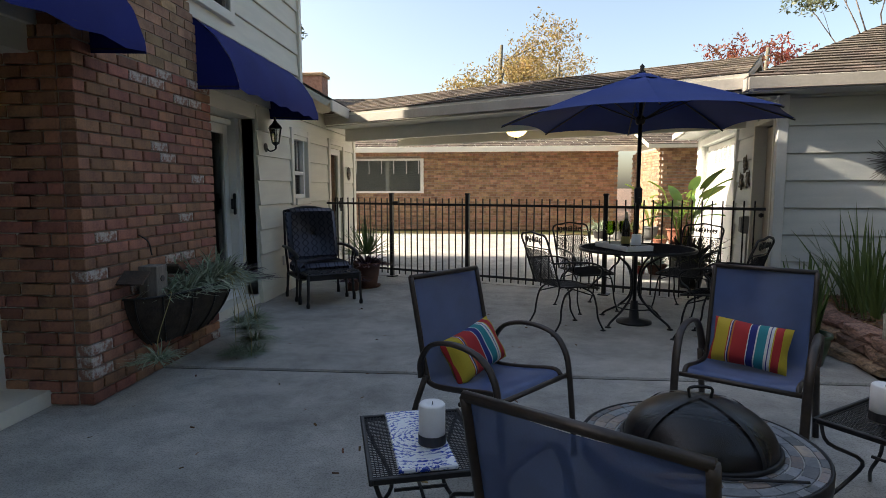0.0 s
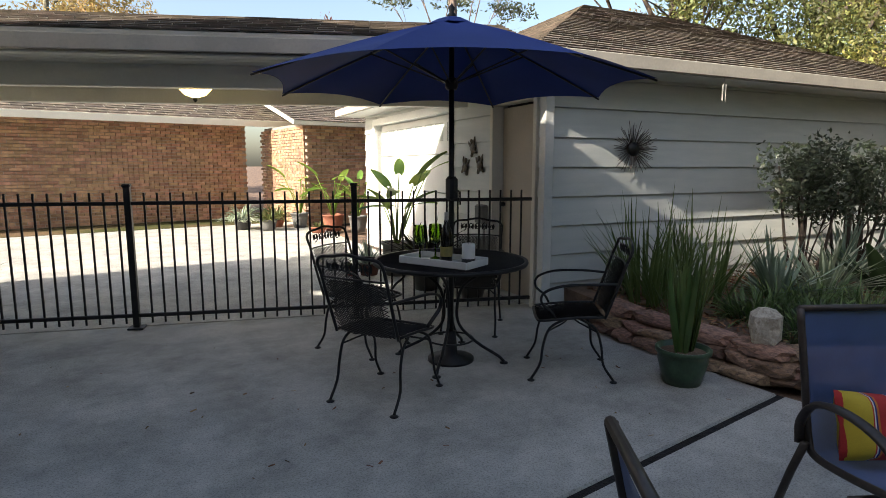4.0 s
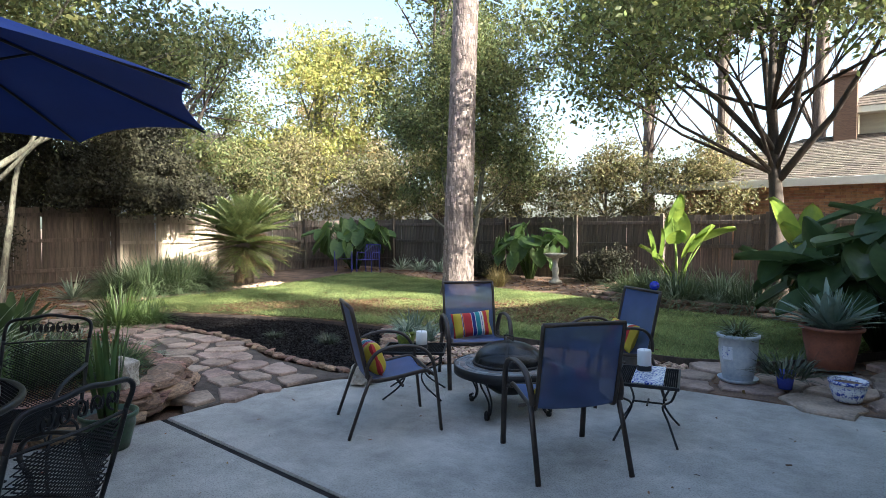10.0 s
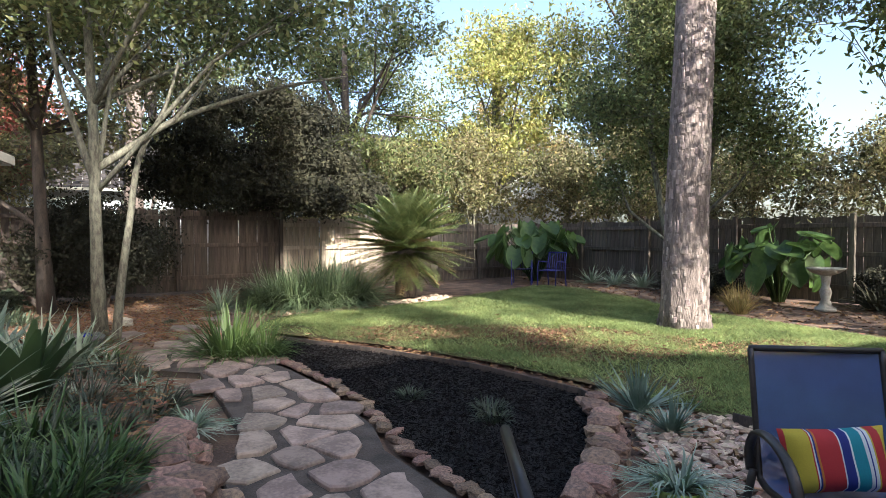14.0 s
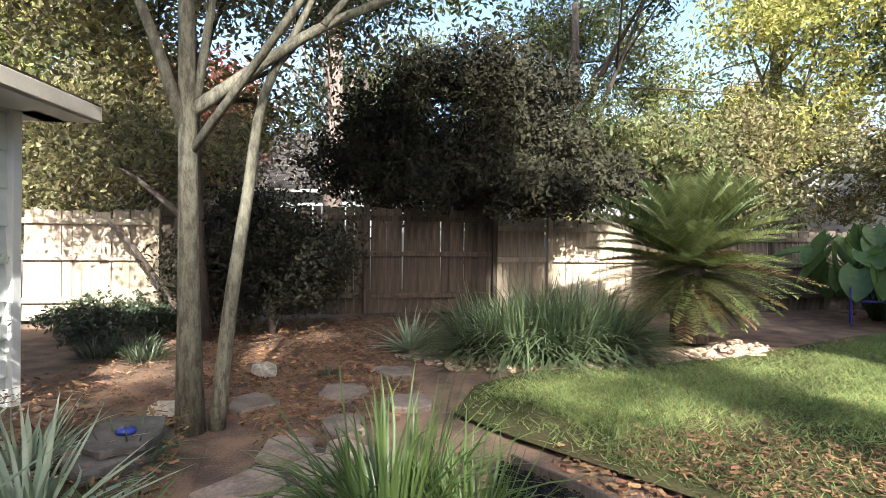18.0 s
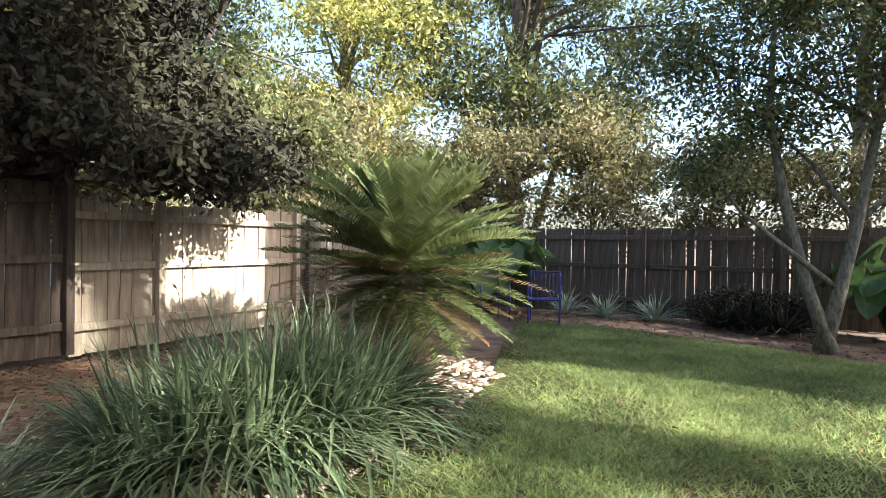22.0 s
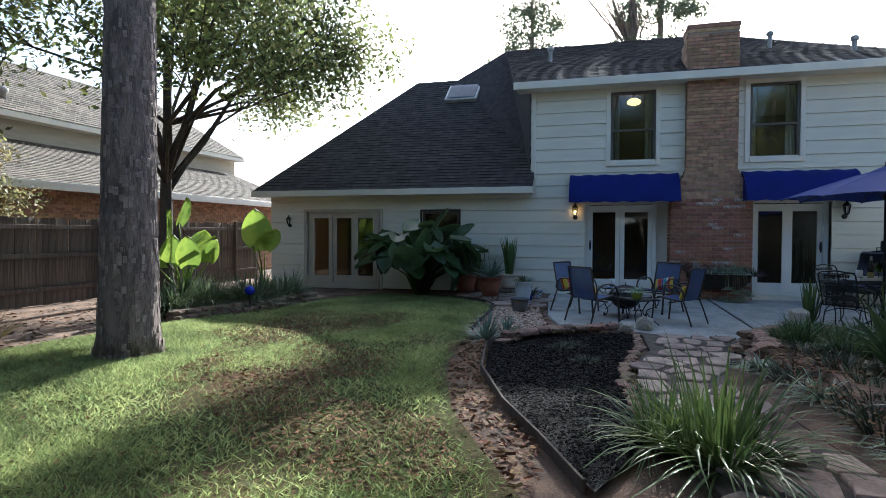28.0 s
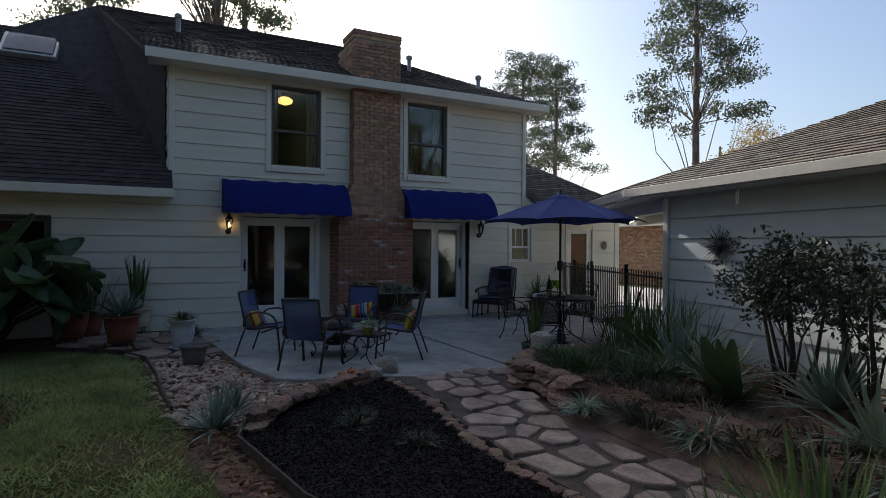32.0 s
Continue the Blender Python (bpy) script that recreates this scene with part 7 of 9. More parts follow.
for r0, r1, cnt in ((0.512, 0.549, 44), (0.450, 0.508, 26), (0.395, 0.446, 22), (0.365, 0.391, 34)):
    cuts = np.sort((np.arange(cnt) + g.uniform(-0.22, 0.22, cnt)) / cnt * 2 * math.pi)
    for i in range(cnt):
        a0, a1 = cuts[i], cuts[(i + 1) % cnt] + (2 * math.pi if i == cnt - 1 else 0)
        part("tile", ring_tile(r0 + g.uniform(0, 0.004), r1 - g.uniform(0, 0.004), a0 + 0.002 / r1, a1 - 0.002 / r1, 0.402, 0.414), SLATE_B if g.random() < 0.25 else SLATE, pit)
part("bowl", MB().lathe([(0.02, 0.14), (0.15, 0.16), (0.28, 0.24), (0.35, 0.36), (0.365, 0.40), (0.355, 0.40), (0.27, 0.26), (0.02, 0.18)], 36, close=False), IRON, pit, smooth=True)
dome = [(0.355 * math.cos(a), 0.425 + 0.185 * math.sin(a)) for a in np.linspace(0, math.pi / 2 - 0.02, 10)]
scr = part("spark_screen", MB().lathe([(0.36, 0.412), *dome], 40, close=False), GAUZE, pit, "black wire-gauze dome", True)
part("base_ring", MB().tube([(0.362 * math.cos(a), 0.362 * math.sin(a), 0.424) for a in np.linspace(0, 2 * math.pi, 41)], 0.012, 6), IRON, scr, smooth=True)
for a0 in (0.5, 0.5 + math.pi / 2):
    st = [Vector((math.cos(a0) * 0.362 * math.cos(t), math.sin(a0) * 0.362 * math.cos(t), 0.43 + 0.187 * math.sin(t))) for t in np.linspace(0, math.pi, 25)]
    nb_ = Vector((-math.sin(a0), math.cos(a0), 0)) * 0.013
    part("strap", MB().add([p + q for p in st for q in (-nb_, nb_)], [(2 * i, 2 * i + 1, 2 * i + 3, 2 * i + 2) for i in range(24)]), IRON, scr)
part("handle", MB().tube(arc((-0.05, 0, 0.612), (-0.05, 0, 0.655), (0.05, 0, 0.655), (0.05, 0, 0.612)), 0.007, 6), IRON, scr, smooth=True)
for k in range(4):
    a = radians(5 + 90 * k)
    leg = []
    for q in (-0.035, 0.035):
        c, s = math.cos(a), math.sin(a)
        leg.append([(r * c - w * s, r * s + w * c, z) for r, z, w in ((0.52, 0.37, q), (0.50, 0.30, q), (0.42, 0.20, q * 0.7), (0.38, 0.12, q * 0.4), (0.40, 0.05, q * 0.3), (0.445, 0.028, q * 0.3), (0.465, 0.06, q * 0.3), (0.435, 0.075, q * 0.3))])
    mb = MB()
    for l in leg:
        mb.tube(arc(*l), 0.010, 6)
    c, s = math.cos(a), math.sin(a)
    mb.lathe([(0.0, 0.0), (0.024, 0.008), (0.03, 0.028), (0.02, 0.048), (0.0, 0.055)], 12, (0.445 * c, 0.445 * s, 0))
    part("leg", mb, IRON, pit, "black iron scroll leg", True)
poker = thing("fire_poker", "iron poker with a pale wooden handle on the tiled rim", "poker")
pa, pb2 = Vector((1.20, 1.50, 0.383)), Vector((1.68, 1.51, 0.377))
part("rod", MB().tube([pa, pb2], 0.005, 6), IRON, poker)
part("grip", MB().tube([pa, pa.lerp(pb2, 0.28)], 0.012, 8), material("pale_grip", (0.5, 0.42, 0.3), None, 0.7, 9, 60, 0.2), poker, smooth=True)


# ---- side tables ----
def side_table(x, y, turn, label):
    t = thing("side_table", label, "table", pose(x, y, 0, 0, 0, turn), "mesh side tables")
    L, W = 0.26, 0.20
    top = MB()
    grid_panel(top, lambda u, v: (u, v, 0.402), -L, L, -W, W, 0.013, 0.0022, seg=2)
    tagged(part("tabletop", top, IRON, t), "black perforated metal top", kind="stuff")
    for s in (-1, 1):
        part("rim", MB().box((0, s * W, 0.398), (2 * L + 0.02, 0.016, 0.022), 0.003), IRON, t)
        part("rim", MB().box((s * L, 0, 0.398), (0.016, 2 * W, 0.022), 0.003), IRON, t)
    for s in (-1, 1):
        for q in (-1, 1):
            part("leg", MB().tube(arc((s * L * 0.92, q * W * 0.95, 0.39), (s * L * 0.90, q * W * 0.8, 0.31), (s * 0.08, q * W * 0.5, 0.22), (s * 0.10, q * W * 0.7, 0.12), (s * L * 0.95, q * W * 1.0, 0.005)), 0.008, 6), IRON, t, smooth=True)
    part("stretcher", MB().tube([(-0.08, 0, 0.22), (0.08, 0, 0.22)], 0.007, 6).tube([(0, -W * 0.5, 0.22), (0, W * 0.5, 0.22)], 0.007, 6), IRON, t)
    return t


side_table(2.28, 1.98, 35, "small black mesh side table with a candle and a potted plant")
side_table(0.38, 1.66, -74, "small black mesh side table with a blue tile tray")
WAX = material("white_candle_wax", (0.86, 0.86, 0.85), (0.8, 0.8, 0.79), 0.5, 6, 60, 0.05)
BLK = material("black_label", (0.03, 0.03, 0.035), (0.02, 0.02, 0.022), 0.5, 6, 60, 0.05)


def candle(x, y, z, r=0.048, h=0.15):
    c = thing("candle", "white pillar candle with a black paper band", "candle", pose(x, y, z), "pillar candles")
    part("wax", MB().lathe([(r, 0.0), (r, h - 0.006), (r - 0.005, h), (r * 0.5, h - 0.004), (0.0, h - 0.008)], 24), WAX, c, smooth=True)
    part("band", MB().lathe([(r + 0.001, 0.004), (r + 0.002, 0.005), (r + 0.002, 0.038), (r + 0.001, 0.04)], 24, close=False), BLK, c)
    part("wick", MB().tube([(0, 0, h - 0.01), (0.003, 0, h + 0.006)], 0.0015, 5), BLK, c)


candle(2.20, 1.98, 0.407)
candle(0.43, 1.60, 0.423)


def tile_pattern(name):
    m = bpy.data.materials.new(name)
    m.use_nodes = True
    nd, ln = m.node_tree.nodes, m.node_tree.links
    tc, w1, vo, mt, rp = nd.new("ShaderNodeTexCoord"), nd.new("ShaderNodeTexWave"), nd.new("ShaderNodeTexVoronoi"), nd.new("ShaderNodeMath"), nd.new("ShaderNodeValToRGB")
    w1.wave_type, w1.rings_direction = "RINGS", "Z"
    w1.inputs["Scale"].default_value, w1.inputs["Distortion"].default_value = 14, 6
    w1.inputs["Detail Scale"].default_value = 6
    vo.inputs["Scale"].default_value = 28
    ln.new(tc.outputs["Object"], w1.inputs["Vector"])
    ln.new(tc.outputs["Object"], vo.inputs["Vector"])
    mt.operation = "ADD"
    ln.new(w1.outputs["Fac"], mt.inputs[0])
    ln.new(vo.outputs["Distance"], mt.inputs[1])
    rp.color_ramp.elements[0].position, rp.color_ramp.elements[1].position = 0.72, 0.76
    rp.color_ramp.elements[0].color, rp.color_ramp.elements[1].color = (0.025, 0.06, 0.36, 1), (0.72, 0.75, 0.80, 1)
    ln.new(mt.outputs[0], rp.inputs["Fac"])
    ln.new(rp.outputs["Color"], nd["Principled BSDF"].inputs["Base Color"])
    nd["Principled BSDF"].inputs["Roughness"].default_value = 0.25
    return m


BLUETILE = tile_pattern("blue_white_tile")
BLUEC = material("cobalt_glaze", (0.04, 0.07, 0.40), (0.03, 0.05, 0.28), 0.25, 8, 50, 0.03)
tray = solid("tile_tray", MB().box((0, 0, 0.008), (0.50, 0.20, 0.016), 0.004), BLUETILE, "long blue and white patterned tile tray on a side table", "tray")
tray.matrix_world = pose(0.37, 1.66, 0.406, 0, 0, -74)

# ---- round dining table, chairs ----
TX, TY = 2.06, 5.41
rt = thing("round_table", "round black wrought-iron table with a mesh top", "table", pose(TX, TY, 0))
top = MB()
grid_panel(top, lambda u, v: (u, v, 0.742), -0.55, 0.55, -0.55, 0.55, 0.016, 0.0036, keep=lambda u, v: u * u + v * v < 0.545 ** 2, seg=2)
tagged(part("tabletop", top, IRON, rt), "black expanded-metal top", kind="stuff")
part("rim", MB().lathe([(0.535, 0.728), (0.556, 0.722), (0.562, 0.735), (0.556, 0.75), (0.535, 0.748), (0.535, 0.728)], 48, close=False), IRON, rt, smooth=True)
part("collar", MB().lathe([(0.022, 0.73), (0.06, 0.73), (0.06, 0.75), (0.022, 0.75), (0.022, 0.73)], 20, close=False), IRON, rt)
for k in range(4):
    a = radians(40 + 90 * k)
    c, s = math.cos(a), math.sin(a)
    part("leg", MB().tube(arc(*[(r * c, r * s, z) for r, z in ((0.46, 0.73), (0.30, 0.69), (0.10, 0.56), (0.05, 0.40), (0.07, 0.26), (0.20, 0.14), (0.36, 0.05), (0.40, 0.012))]), 0.0115, 7).lathe([(0.03, 0), (0.03, 0.008), (0.012, 0.014)], 12, (0.40 * c, 0.40 * s, 0)), IRON, rt, smooth=True)
part("stretcher_ring", MB().tube([(0.17 * math.cos(a), 0.17 * math.sin(a), 0.155) for a in np.linspace(0, 2 * math.pi, 25)], 0.007, 6), IRON, rt)

um = thing("patio_umbrella", "open dark blue market umbrella through the table", "umbrella", pose(2.05, 5.39, 0))
part("pole", MB().tube([(0, 0, 0.02), (0, 0, 2.40)], 0.019, 14), IRON, um, "dark bronze pole", True)
part("base", MB().lathe([(0.17, 0.0), (0.17, 0.02), (0.05, 0.045), (0.035, 0.22), (0.0, 0.22)], 28), IRON, um, smooth=True)
crank = part("crank_box", MB().box((0, -0.005, 1.26), (0.07, 0.09, 0.17), 0.02), BLK, um)
part("crank_handle", MB().tube([(0.0, -0.05, 1.24), (0.0, -0.10, 1.24), (0.0, -0.105, 1.15)], 0.007, 6), BLK, crank)
part("finial", MB().lathe([(0.03, 2.40), (0.035, 2.43), (0.015, 2.45), (0.025, 2.48), (0.0, 2.51)], 14), IRON, um, smooth=True)
RU, PH = 1.34, 37
for k in range(8):
    a0, a1 = radians(PH + 45 * k), radians(PH + 45 * (k + 1))
    vs, nn = [], 8
    for i in range(nn + 1):
        t = i / nn
        for j in range(nn + 1):
            s = j / nn
            e = 4 * s * (1 - s)
            p = Vector((math.cos(a0), math.sin(a0), 0)).lerp(Vector((math.cos(a1), math.sin(a1), 0)), s) * RU * t * (1 - 0.055 * e * t)
            z = 2.40 - 0.44 * t ** 1.15 - 0.05 * e * t * (1 - t) * 2.0 + 0.035 * e * t * t
            vs.append((p.x, p.y, z))
    fs = [(i * (nn + 1) + j, i * (nn + 1) + j + 1, (i + 1) * (nn + 1) + j + 1, (i + 1) * (nn + 1) + j) for i in range(nn) for j in range(nn)]
    part("canopy_panel", MB().add(vs, fs), CANVAS_T, um, "dark blue canvas panel", True)
    c, s = math.cos(a0), math.sin(a0)
    rib = part("rib", MB().tube([(RU * t * c, RU * t * s, 2.385 - 0.44 * t ** 1.15) for t in np.linspace(0.02, 1, 9)], 0.007, 6), IRON, um)
    part("strut", MB().tube([(0.025 * c, 0.025 * s, 1.98), (0.60 * c, 0.60 * s, 2.21)], 0.006, 6), IRON, rib)
part("hub", MB().lathe([(0.035, 1.94), (0.045, 1.96), (0.045, 2.0), (0.03, 2.02)], 16), IRON, um, smooth=True)
part("vent_cap", MB().lathe([(0.20, 2.352), (0.10, 2.40), (0.0, 2.43)], 8, close=False), CANVAS_T, um)


def leaf_scroll(mb, x0, x1, z, h, y):
    """A band of small cast leaves and curls."""
    n = 5
    for k in range(n):
        c = x0 + (x1 - x0) * (k + 0.5) / n
        w = (x1 - x0) / n * 0.42
        mb.tube([(c + w * (0.2 + 0.8 * t) * math.cos(t * 7 + k), y, z + h * 0.42 * (0.2 + 0.8 * t) * math.sin(t * 7 + k)) for t in np.linspace(0, 1, 12)], 0.0045, 5)
        for q in (-1, 1):
            mb.add([(c, y, z), (c + q * w * 0.9, y - 0.004, z + h * 0.34), (c + q * w * 1.15, y, z), (c + q * w * 0.8, y + 0.004, z - h * 0.3)], [(0, 1, 2, 3)])
    return mb


def iron_chair():
    c = thing("iron_chair", "black wrought-iron armchair with mesh seat and scrolled top rail", "chair", group="chairs round the table")
    back = lambda u, v: (u, -0.20 - 0.15 * v - 0.03 * (1 - (u / 0.22) ** 2), 0.44 + 0.42 * v)
    tagged(part("backrest", lattice(MB(), back, -0.215, 0.215, 0.0, 0.80, 0.026, 0.030), IRON, c), "black expanded-metal back", kind="stuff")
    seat = lambda u, v: (u, v, 0.425 + 0.02 * math.cos((v + 0.2) * 6) - 0.012 * (1 - (u / 0.24) ** 2))
    tagged(part("seat", lattice(MB(), seat, -0.22, 0.22, -0.20, 0.225, 0.026, 0.0135, seg=7), IRON, c), "black expanded-metal seat", kind="stuff")
    part("seat_frame", MB().tube(arc((-0.22, -0.2, 0.44), (-0.225, 0.0, 0.432), (-0.22, 0.20, 0.41), (-0.15, 0.235, 0.405), (0.15, 0.235, 0.405), (0.22, 0.20, 0.41), (0.225, 0.0, 0.432), (0.22, -0.2, 0.44)), 0.009, 6), IRON, c, smooth=True)
    part("top_rail", MB().tube(arc((-0.225, -0.325, 0.80), (-0.225, -0.355, 0.875), (-0.19, -0.36, 0.91), (-0.10, -0.375, 0.92), (0, -0.38, 0.935), (0.10, -0.375, 0.92), (0.19, -0.36, 0.91), (0.225, -0.355, 0.875), (0.225, -0.325, 0.80)), 0.010, 6), IRON, c, smooth=True)
    part("scroll_band", leaf_scroll(MB(), -0.16, 0.16, 0.86, 0.09, -0.358), IRON, c, "cast leaf scrolls")
    part("lower_rail", MB().tube(arc((-0.22, -0.315, 0.785), (0, -0.345, 0.79), (0.22, -0.315, 0.785)), 0.006, 6), IRON, c)
    for s in (-1, 1):
        part("back_post", MB().tube(arc((s * 0.22, -0.20, 0.43), (s * 0.223, -0.26, 0.60), (s * 0.225, -0.325, 0.80)), 0.010, 6), IRON, c, smooth=True)
        part("armrest", MB().tube(arc((s * 0.224, -0.275, 0.66), (s * 0.26, -0.12, 0.665), (s * 0.275, 0.08, 0.655), (s * 0.275, 0.20, 0.61), (s * 0.265, 0.215, 0.54), (s * 0.25, 0.15, 0.48), (s * 0.225, 0.12, 0.43)), 0.009, 6, flat=1.5), IRON, c, smooth=True)
        for q, y0, y1 in ((1, 0.17, 0.27), (-1, -0.16, -0.27)):
            part("leg", MB().tube(arc((s * 0.20, y0 * 0.3, 0.42), (s * 0.215, y0 * 0.9, 0.36), (s * 0.22, y0 * 1.15, 0.24), (s * 0.228, y0 * 1.25, 0.12), (s * 0.23, y1, 0.012)), 0.009, 6).lathe([(0.024, 0), (0.026, 0.005), (0.01, 0.014)], 12, (s * 0.23, y1, 0)), IRON, c, smooth=True)
    part("stretcher", MB().tube(arc((-0.215, 0.16, 0.34), (-0.1, 0.03, 0.385), (0.1, 0.03, 0.385), (0.215, 0.16, 0.34)), 0.006, 5).tube(arc((-0.215, -0.15, 0.34), (-0.1, -0.03, 0.385), (0.1, -0.03, 0.385), (0.215, -0.15, 0.34)), 0.006, 5), IRON, c)
    return c


ic = iron_chair()
for k, (x, y, fx, fy) in enumerate(((1.34, 5.11, 0.9, 0.44), (2.59, 4.74, -0.76, 0.65), (1.68, 6.06, 0.39, -0.92), (2.72, 5.98, -0.72, -0.69))):
    if k:
        o = copy_thing(ic, Matrix.Identity(4))
        o.matrix_world = facing(x, y, fx, fy)
    else:
        ic.matrix_world = facing(x, y, fx, fy)

# things on the round table
PORC = material("white_glaze", (0.80, 0.80, 0.78), (0.74, 0.74, 0.72), 0.25, 4, 40, 0.02)
st = thing("serving_tray", "white rectangular tray on the iron table", "tray", pose(1.90, 5.28, 0.751, 0, 0, -70) @ Matrix.Diagonal((1.18, 1.15, 1, 1)))
part("plate", MB().box((0, 0, 0.006), (0.46, 0.24, 0.012), 0.003), PORC, st)
for s in (-1, 1):
    part("edge", MB().box((0, s * 0.12, 0.025), (0.47, 0.012, 0.05), 0.004), PORC, st)
    part("edge", MB().box((s * 0.235, 0, 0.025), (0.012, 0.228, 0.05), 0.004), PORC, st)
BGLASS = material("dark_bottle_glass", (0.012, 0.010, 0.008), (0.008, 0.007, 0.006), 0.08, 6, 40, 0.0)
wb = thing("wine_bottle", "dark wine bottle with a pale label and silver cap", "bottle", pose(1.92, 5.27, 0.764) @ Matrix.Scale(1.12, 4))
part("glass", MB().lathe([(0.030, 0), (0.037, 0.005), (0.037, 0.16), (0.030, 0.20), (0.015, 0.235), (0.013, 0.30), (0.0, 0.30)], 20), BGLASS, wb, smooth=True)
part("label", MB().lathe([(0.0376, 0.035), (0.0382, 0.036), (0.0382, 0.095), (0.0376, 0.096)], 20, close=False), material("gold_label", (0.36, 0.30, 0.10), None, 0.5, 20, 90, 0.05), wb)
part("capsule", MB().lathe([(0.0145, 0.24), (0.0145, 0.305), (0.0, 0.307)], 14, close=False), material("silver_foil", (0.6, 0.6, 0.6), None, 0.3, 20, 90, 0.05, metal=0.8), wb)
GREENG = glass_material("green_glass", (0.55, 0.85, 0.12), 0.75)
for x, y in ((1.80, 5.42), (1.94, 5.43)):
    wg = thing("wine_glass", "stemmed glass of clear yellow-green glass", "glass", pose(x, y, 0.764) @ Matrix.Scale(1.2, 4), "wine glasses")
    part("bowl", MB().lathe([(0.006, 0.085), (0.03, 0.10), (0.042, 0.14), (0.042, 0.17), (0.036, 0.205)], 20, close=False), GREENG, wg, smooth=True)
    part("stem", MB().lathe([(0.034, 0), (0.032, 0.004), (0.006, 0.012), (0.005, 0.085)], 16), GREENG, wg, smooth=True)
candle(1.98, 5.10, 0.764, 0.045, 0.14)
solid("napkin", MB().box((1.90, 5.17, 0.7665), (0.10, 0.07, 0.006), 0.002), BLUETILE, "folded blue and white paper napkin on the tray", "napkin")


# ---- cushioned armchair and footstool ----
def ogee(name, a, b):
    """Dark cloth with a woven net of paler lines."""
    m = bpy.data.materials.new(name)
    m.use_nodes = True
    nd, ln = m.node_tree.nodes, m.node_tree.links
    tc, mp = nd.new("ShaderNodeTexCoord"), nd.new("ShaderNodeMapping")
    mp.inputs["Rotation"].default_value = (0, 0, 0)
    ln.new(tc.outputs["Object"], mp.inputs["Vector"])
    sep = nd.new("ShaderNodeSeparateXYZ")
    ln.new(mp.outputs["Vector"], sep.inputs[0])

    def op(kind, p, q=None):
        n = nd.new("ShaderNodeMath")
        n.operation = kind
        for i, v in enumerate((p, q)):
            if v is None:
                continue
            if isinstance(v, (int, float)):
                n.inputs[i].default_value = v
            else:
                ln.new(v, n.inputs[i])
        return n.outputs[0]

    up = op("ADD", sep.outputs["Z"], sep.outputs["Y"])
    swing = op("MULTIPLY", op("SINE", op("MULTIPLY", up, 38.0)), 0.95)
    p1 = op("ABSOLUTE", op("SINE", op("ADD", op("MULTIPLY", sep.outputs["X"], 28.0), swing)))
    p2 = op("ABSOLUTE", op("SINE", op("SUBTRACT", op("MULTIPLY", sep.outputs["X"], 28.0), swing)))
    line = op("MINIMUM", p1, p2)
    rp = nd.new("ShaderNodeValToRGB")
    rp.color_ramp.elements[0].position, rp.color_ramp.elements[1].position = 0.16, 0.26
    rp.color_ramp.elements[0].color, rp.color_ramp.elements[1].color = (*b, 1), (*a, 1)
    ln.new(line, rp.inputs["Fac"])
    ln.new(rp.outputs["Color"], nd["Principled BSDF"].inputs["Base Color"])
    nd["Principled BSDF"].inputs["Roughness"].default_value = 0.85
    return m


OGEE = ogee("patterned_cushion", (0.085, 0.10, 0.15), (0.022, 0.028, 0.055))
AX = facing(-1.45, 6.42, 0.56, -0.83)
ac = thing("patio_armchair", "dark iron armchair with navy patterned cushions by the wall", "chair", AX)
part("seat_cushion", MB().box((0, 0.02, 0.39), (0.62, 0.58, 0.15), 0.045), OGEE, ac, "navy cushion with a pale net pattern", True)
bc_ = part("back_cushion", MB().box((0, 0, 0), (0.62, 0.15, 0.66), 0.05), OGEE, ac, "navy cushion with a pale net pattern", True)
bc_.matrix_local = pose(0, -0.30, 0.76, 14, 0, 0)
part("seat_frame", MB().box((0, 0.0, 0.295), (0.66, 0.62, 0.035), 0.01), IRON, ac)
for s in (-1, 1):
    part("armrest", MB().tube(arc((s * 0.34, -0.36, 0.62), (s * 0.36, -0.1, 0.63), (s * 0.365, 0.2, 0.60), (s * 0.36, 0.30, 0.57), (s * 0.36, 0.325, 0.53)), 0.018, 8, flat=1.4), IRON, ac, smooth=True)
    part("arm_post", MB().tube(arc((s * 0.355, 0.22, 0.60), (s * 0.34, 0.20, 0.45), (s * 0.325, 0.27, 0.30)), 0.014, 8), IRON, ac, smooth=True)
    part("back_post", MB().tube([(s * 0.31, -0.28, 0.29), (s * 0.32, -0.36, 0.62), (s * 0.30, -0.47, 1.05)], 0.015, 8), IRON, ac, smooth=True)
    for y in (0.27, -0.28):
        part("leg", MB().tube([(s * 0.315, y, 0.30), (s * 0.325, y * 1.03, 0.12), (s * 0.33, y * 1.06, 0.05), (s * 0.33, y * 1.06, 0.0)], [0.020, 0.015, 0.022, 0.02], 8), IRON, ac, smooth=True)
part("top_rail", MB().tube(arc((-0.30, -0.47, 1.05), (0, -0.49, 1.10), (0.30, -0.47, 1.05)), 0.015, 8), IRON, ac, smooth=True)
ot = thing("footstool", "dark iron footstool with a woven lattice top", "footstool", facing(-1.27, 6.15, 0.56, -0.83))
part("top", MB().box((0, 0, 0.365), (0.64, 0.50, 0.03), 0.012), IRON, ot)
lt = MB()
for k in range(9):
    lt.box((-0.28 + 0.07 * k, 0, 0.384), (0.02, 0.46, 0.008), 0.002)
for k in range(7):
    lt.box((0, -0.21 + 0.07 * k, 0.389), (0.60, 0.02, 0.006), 0.002)
part("lattice", lt, BLK, ot)
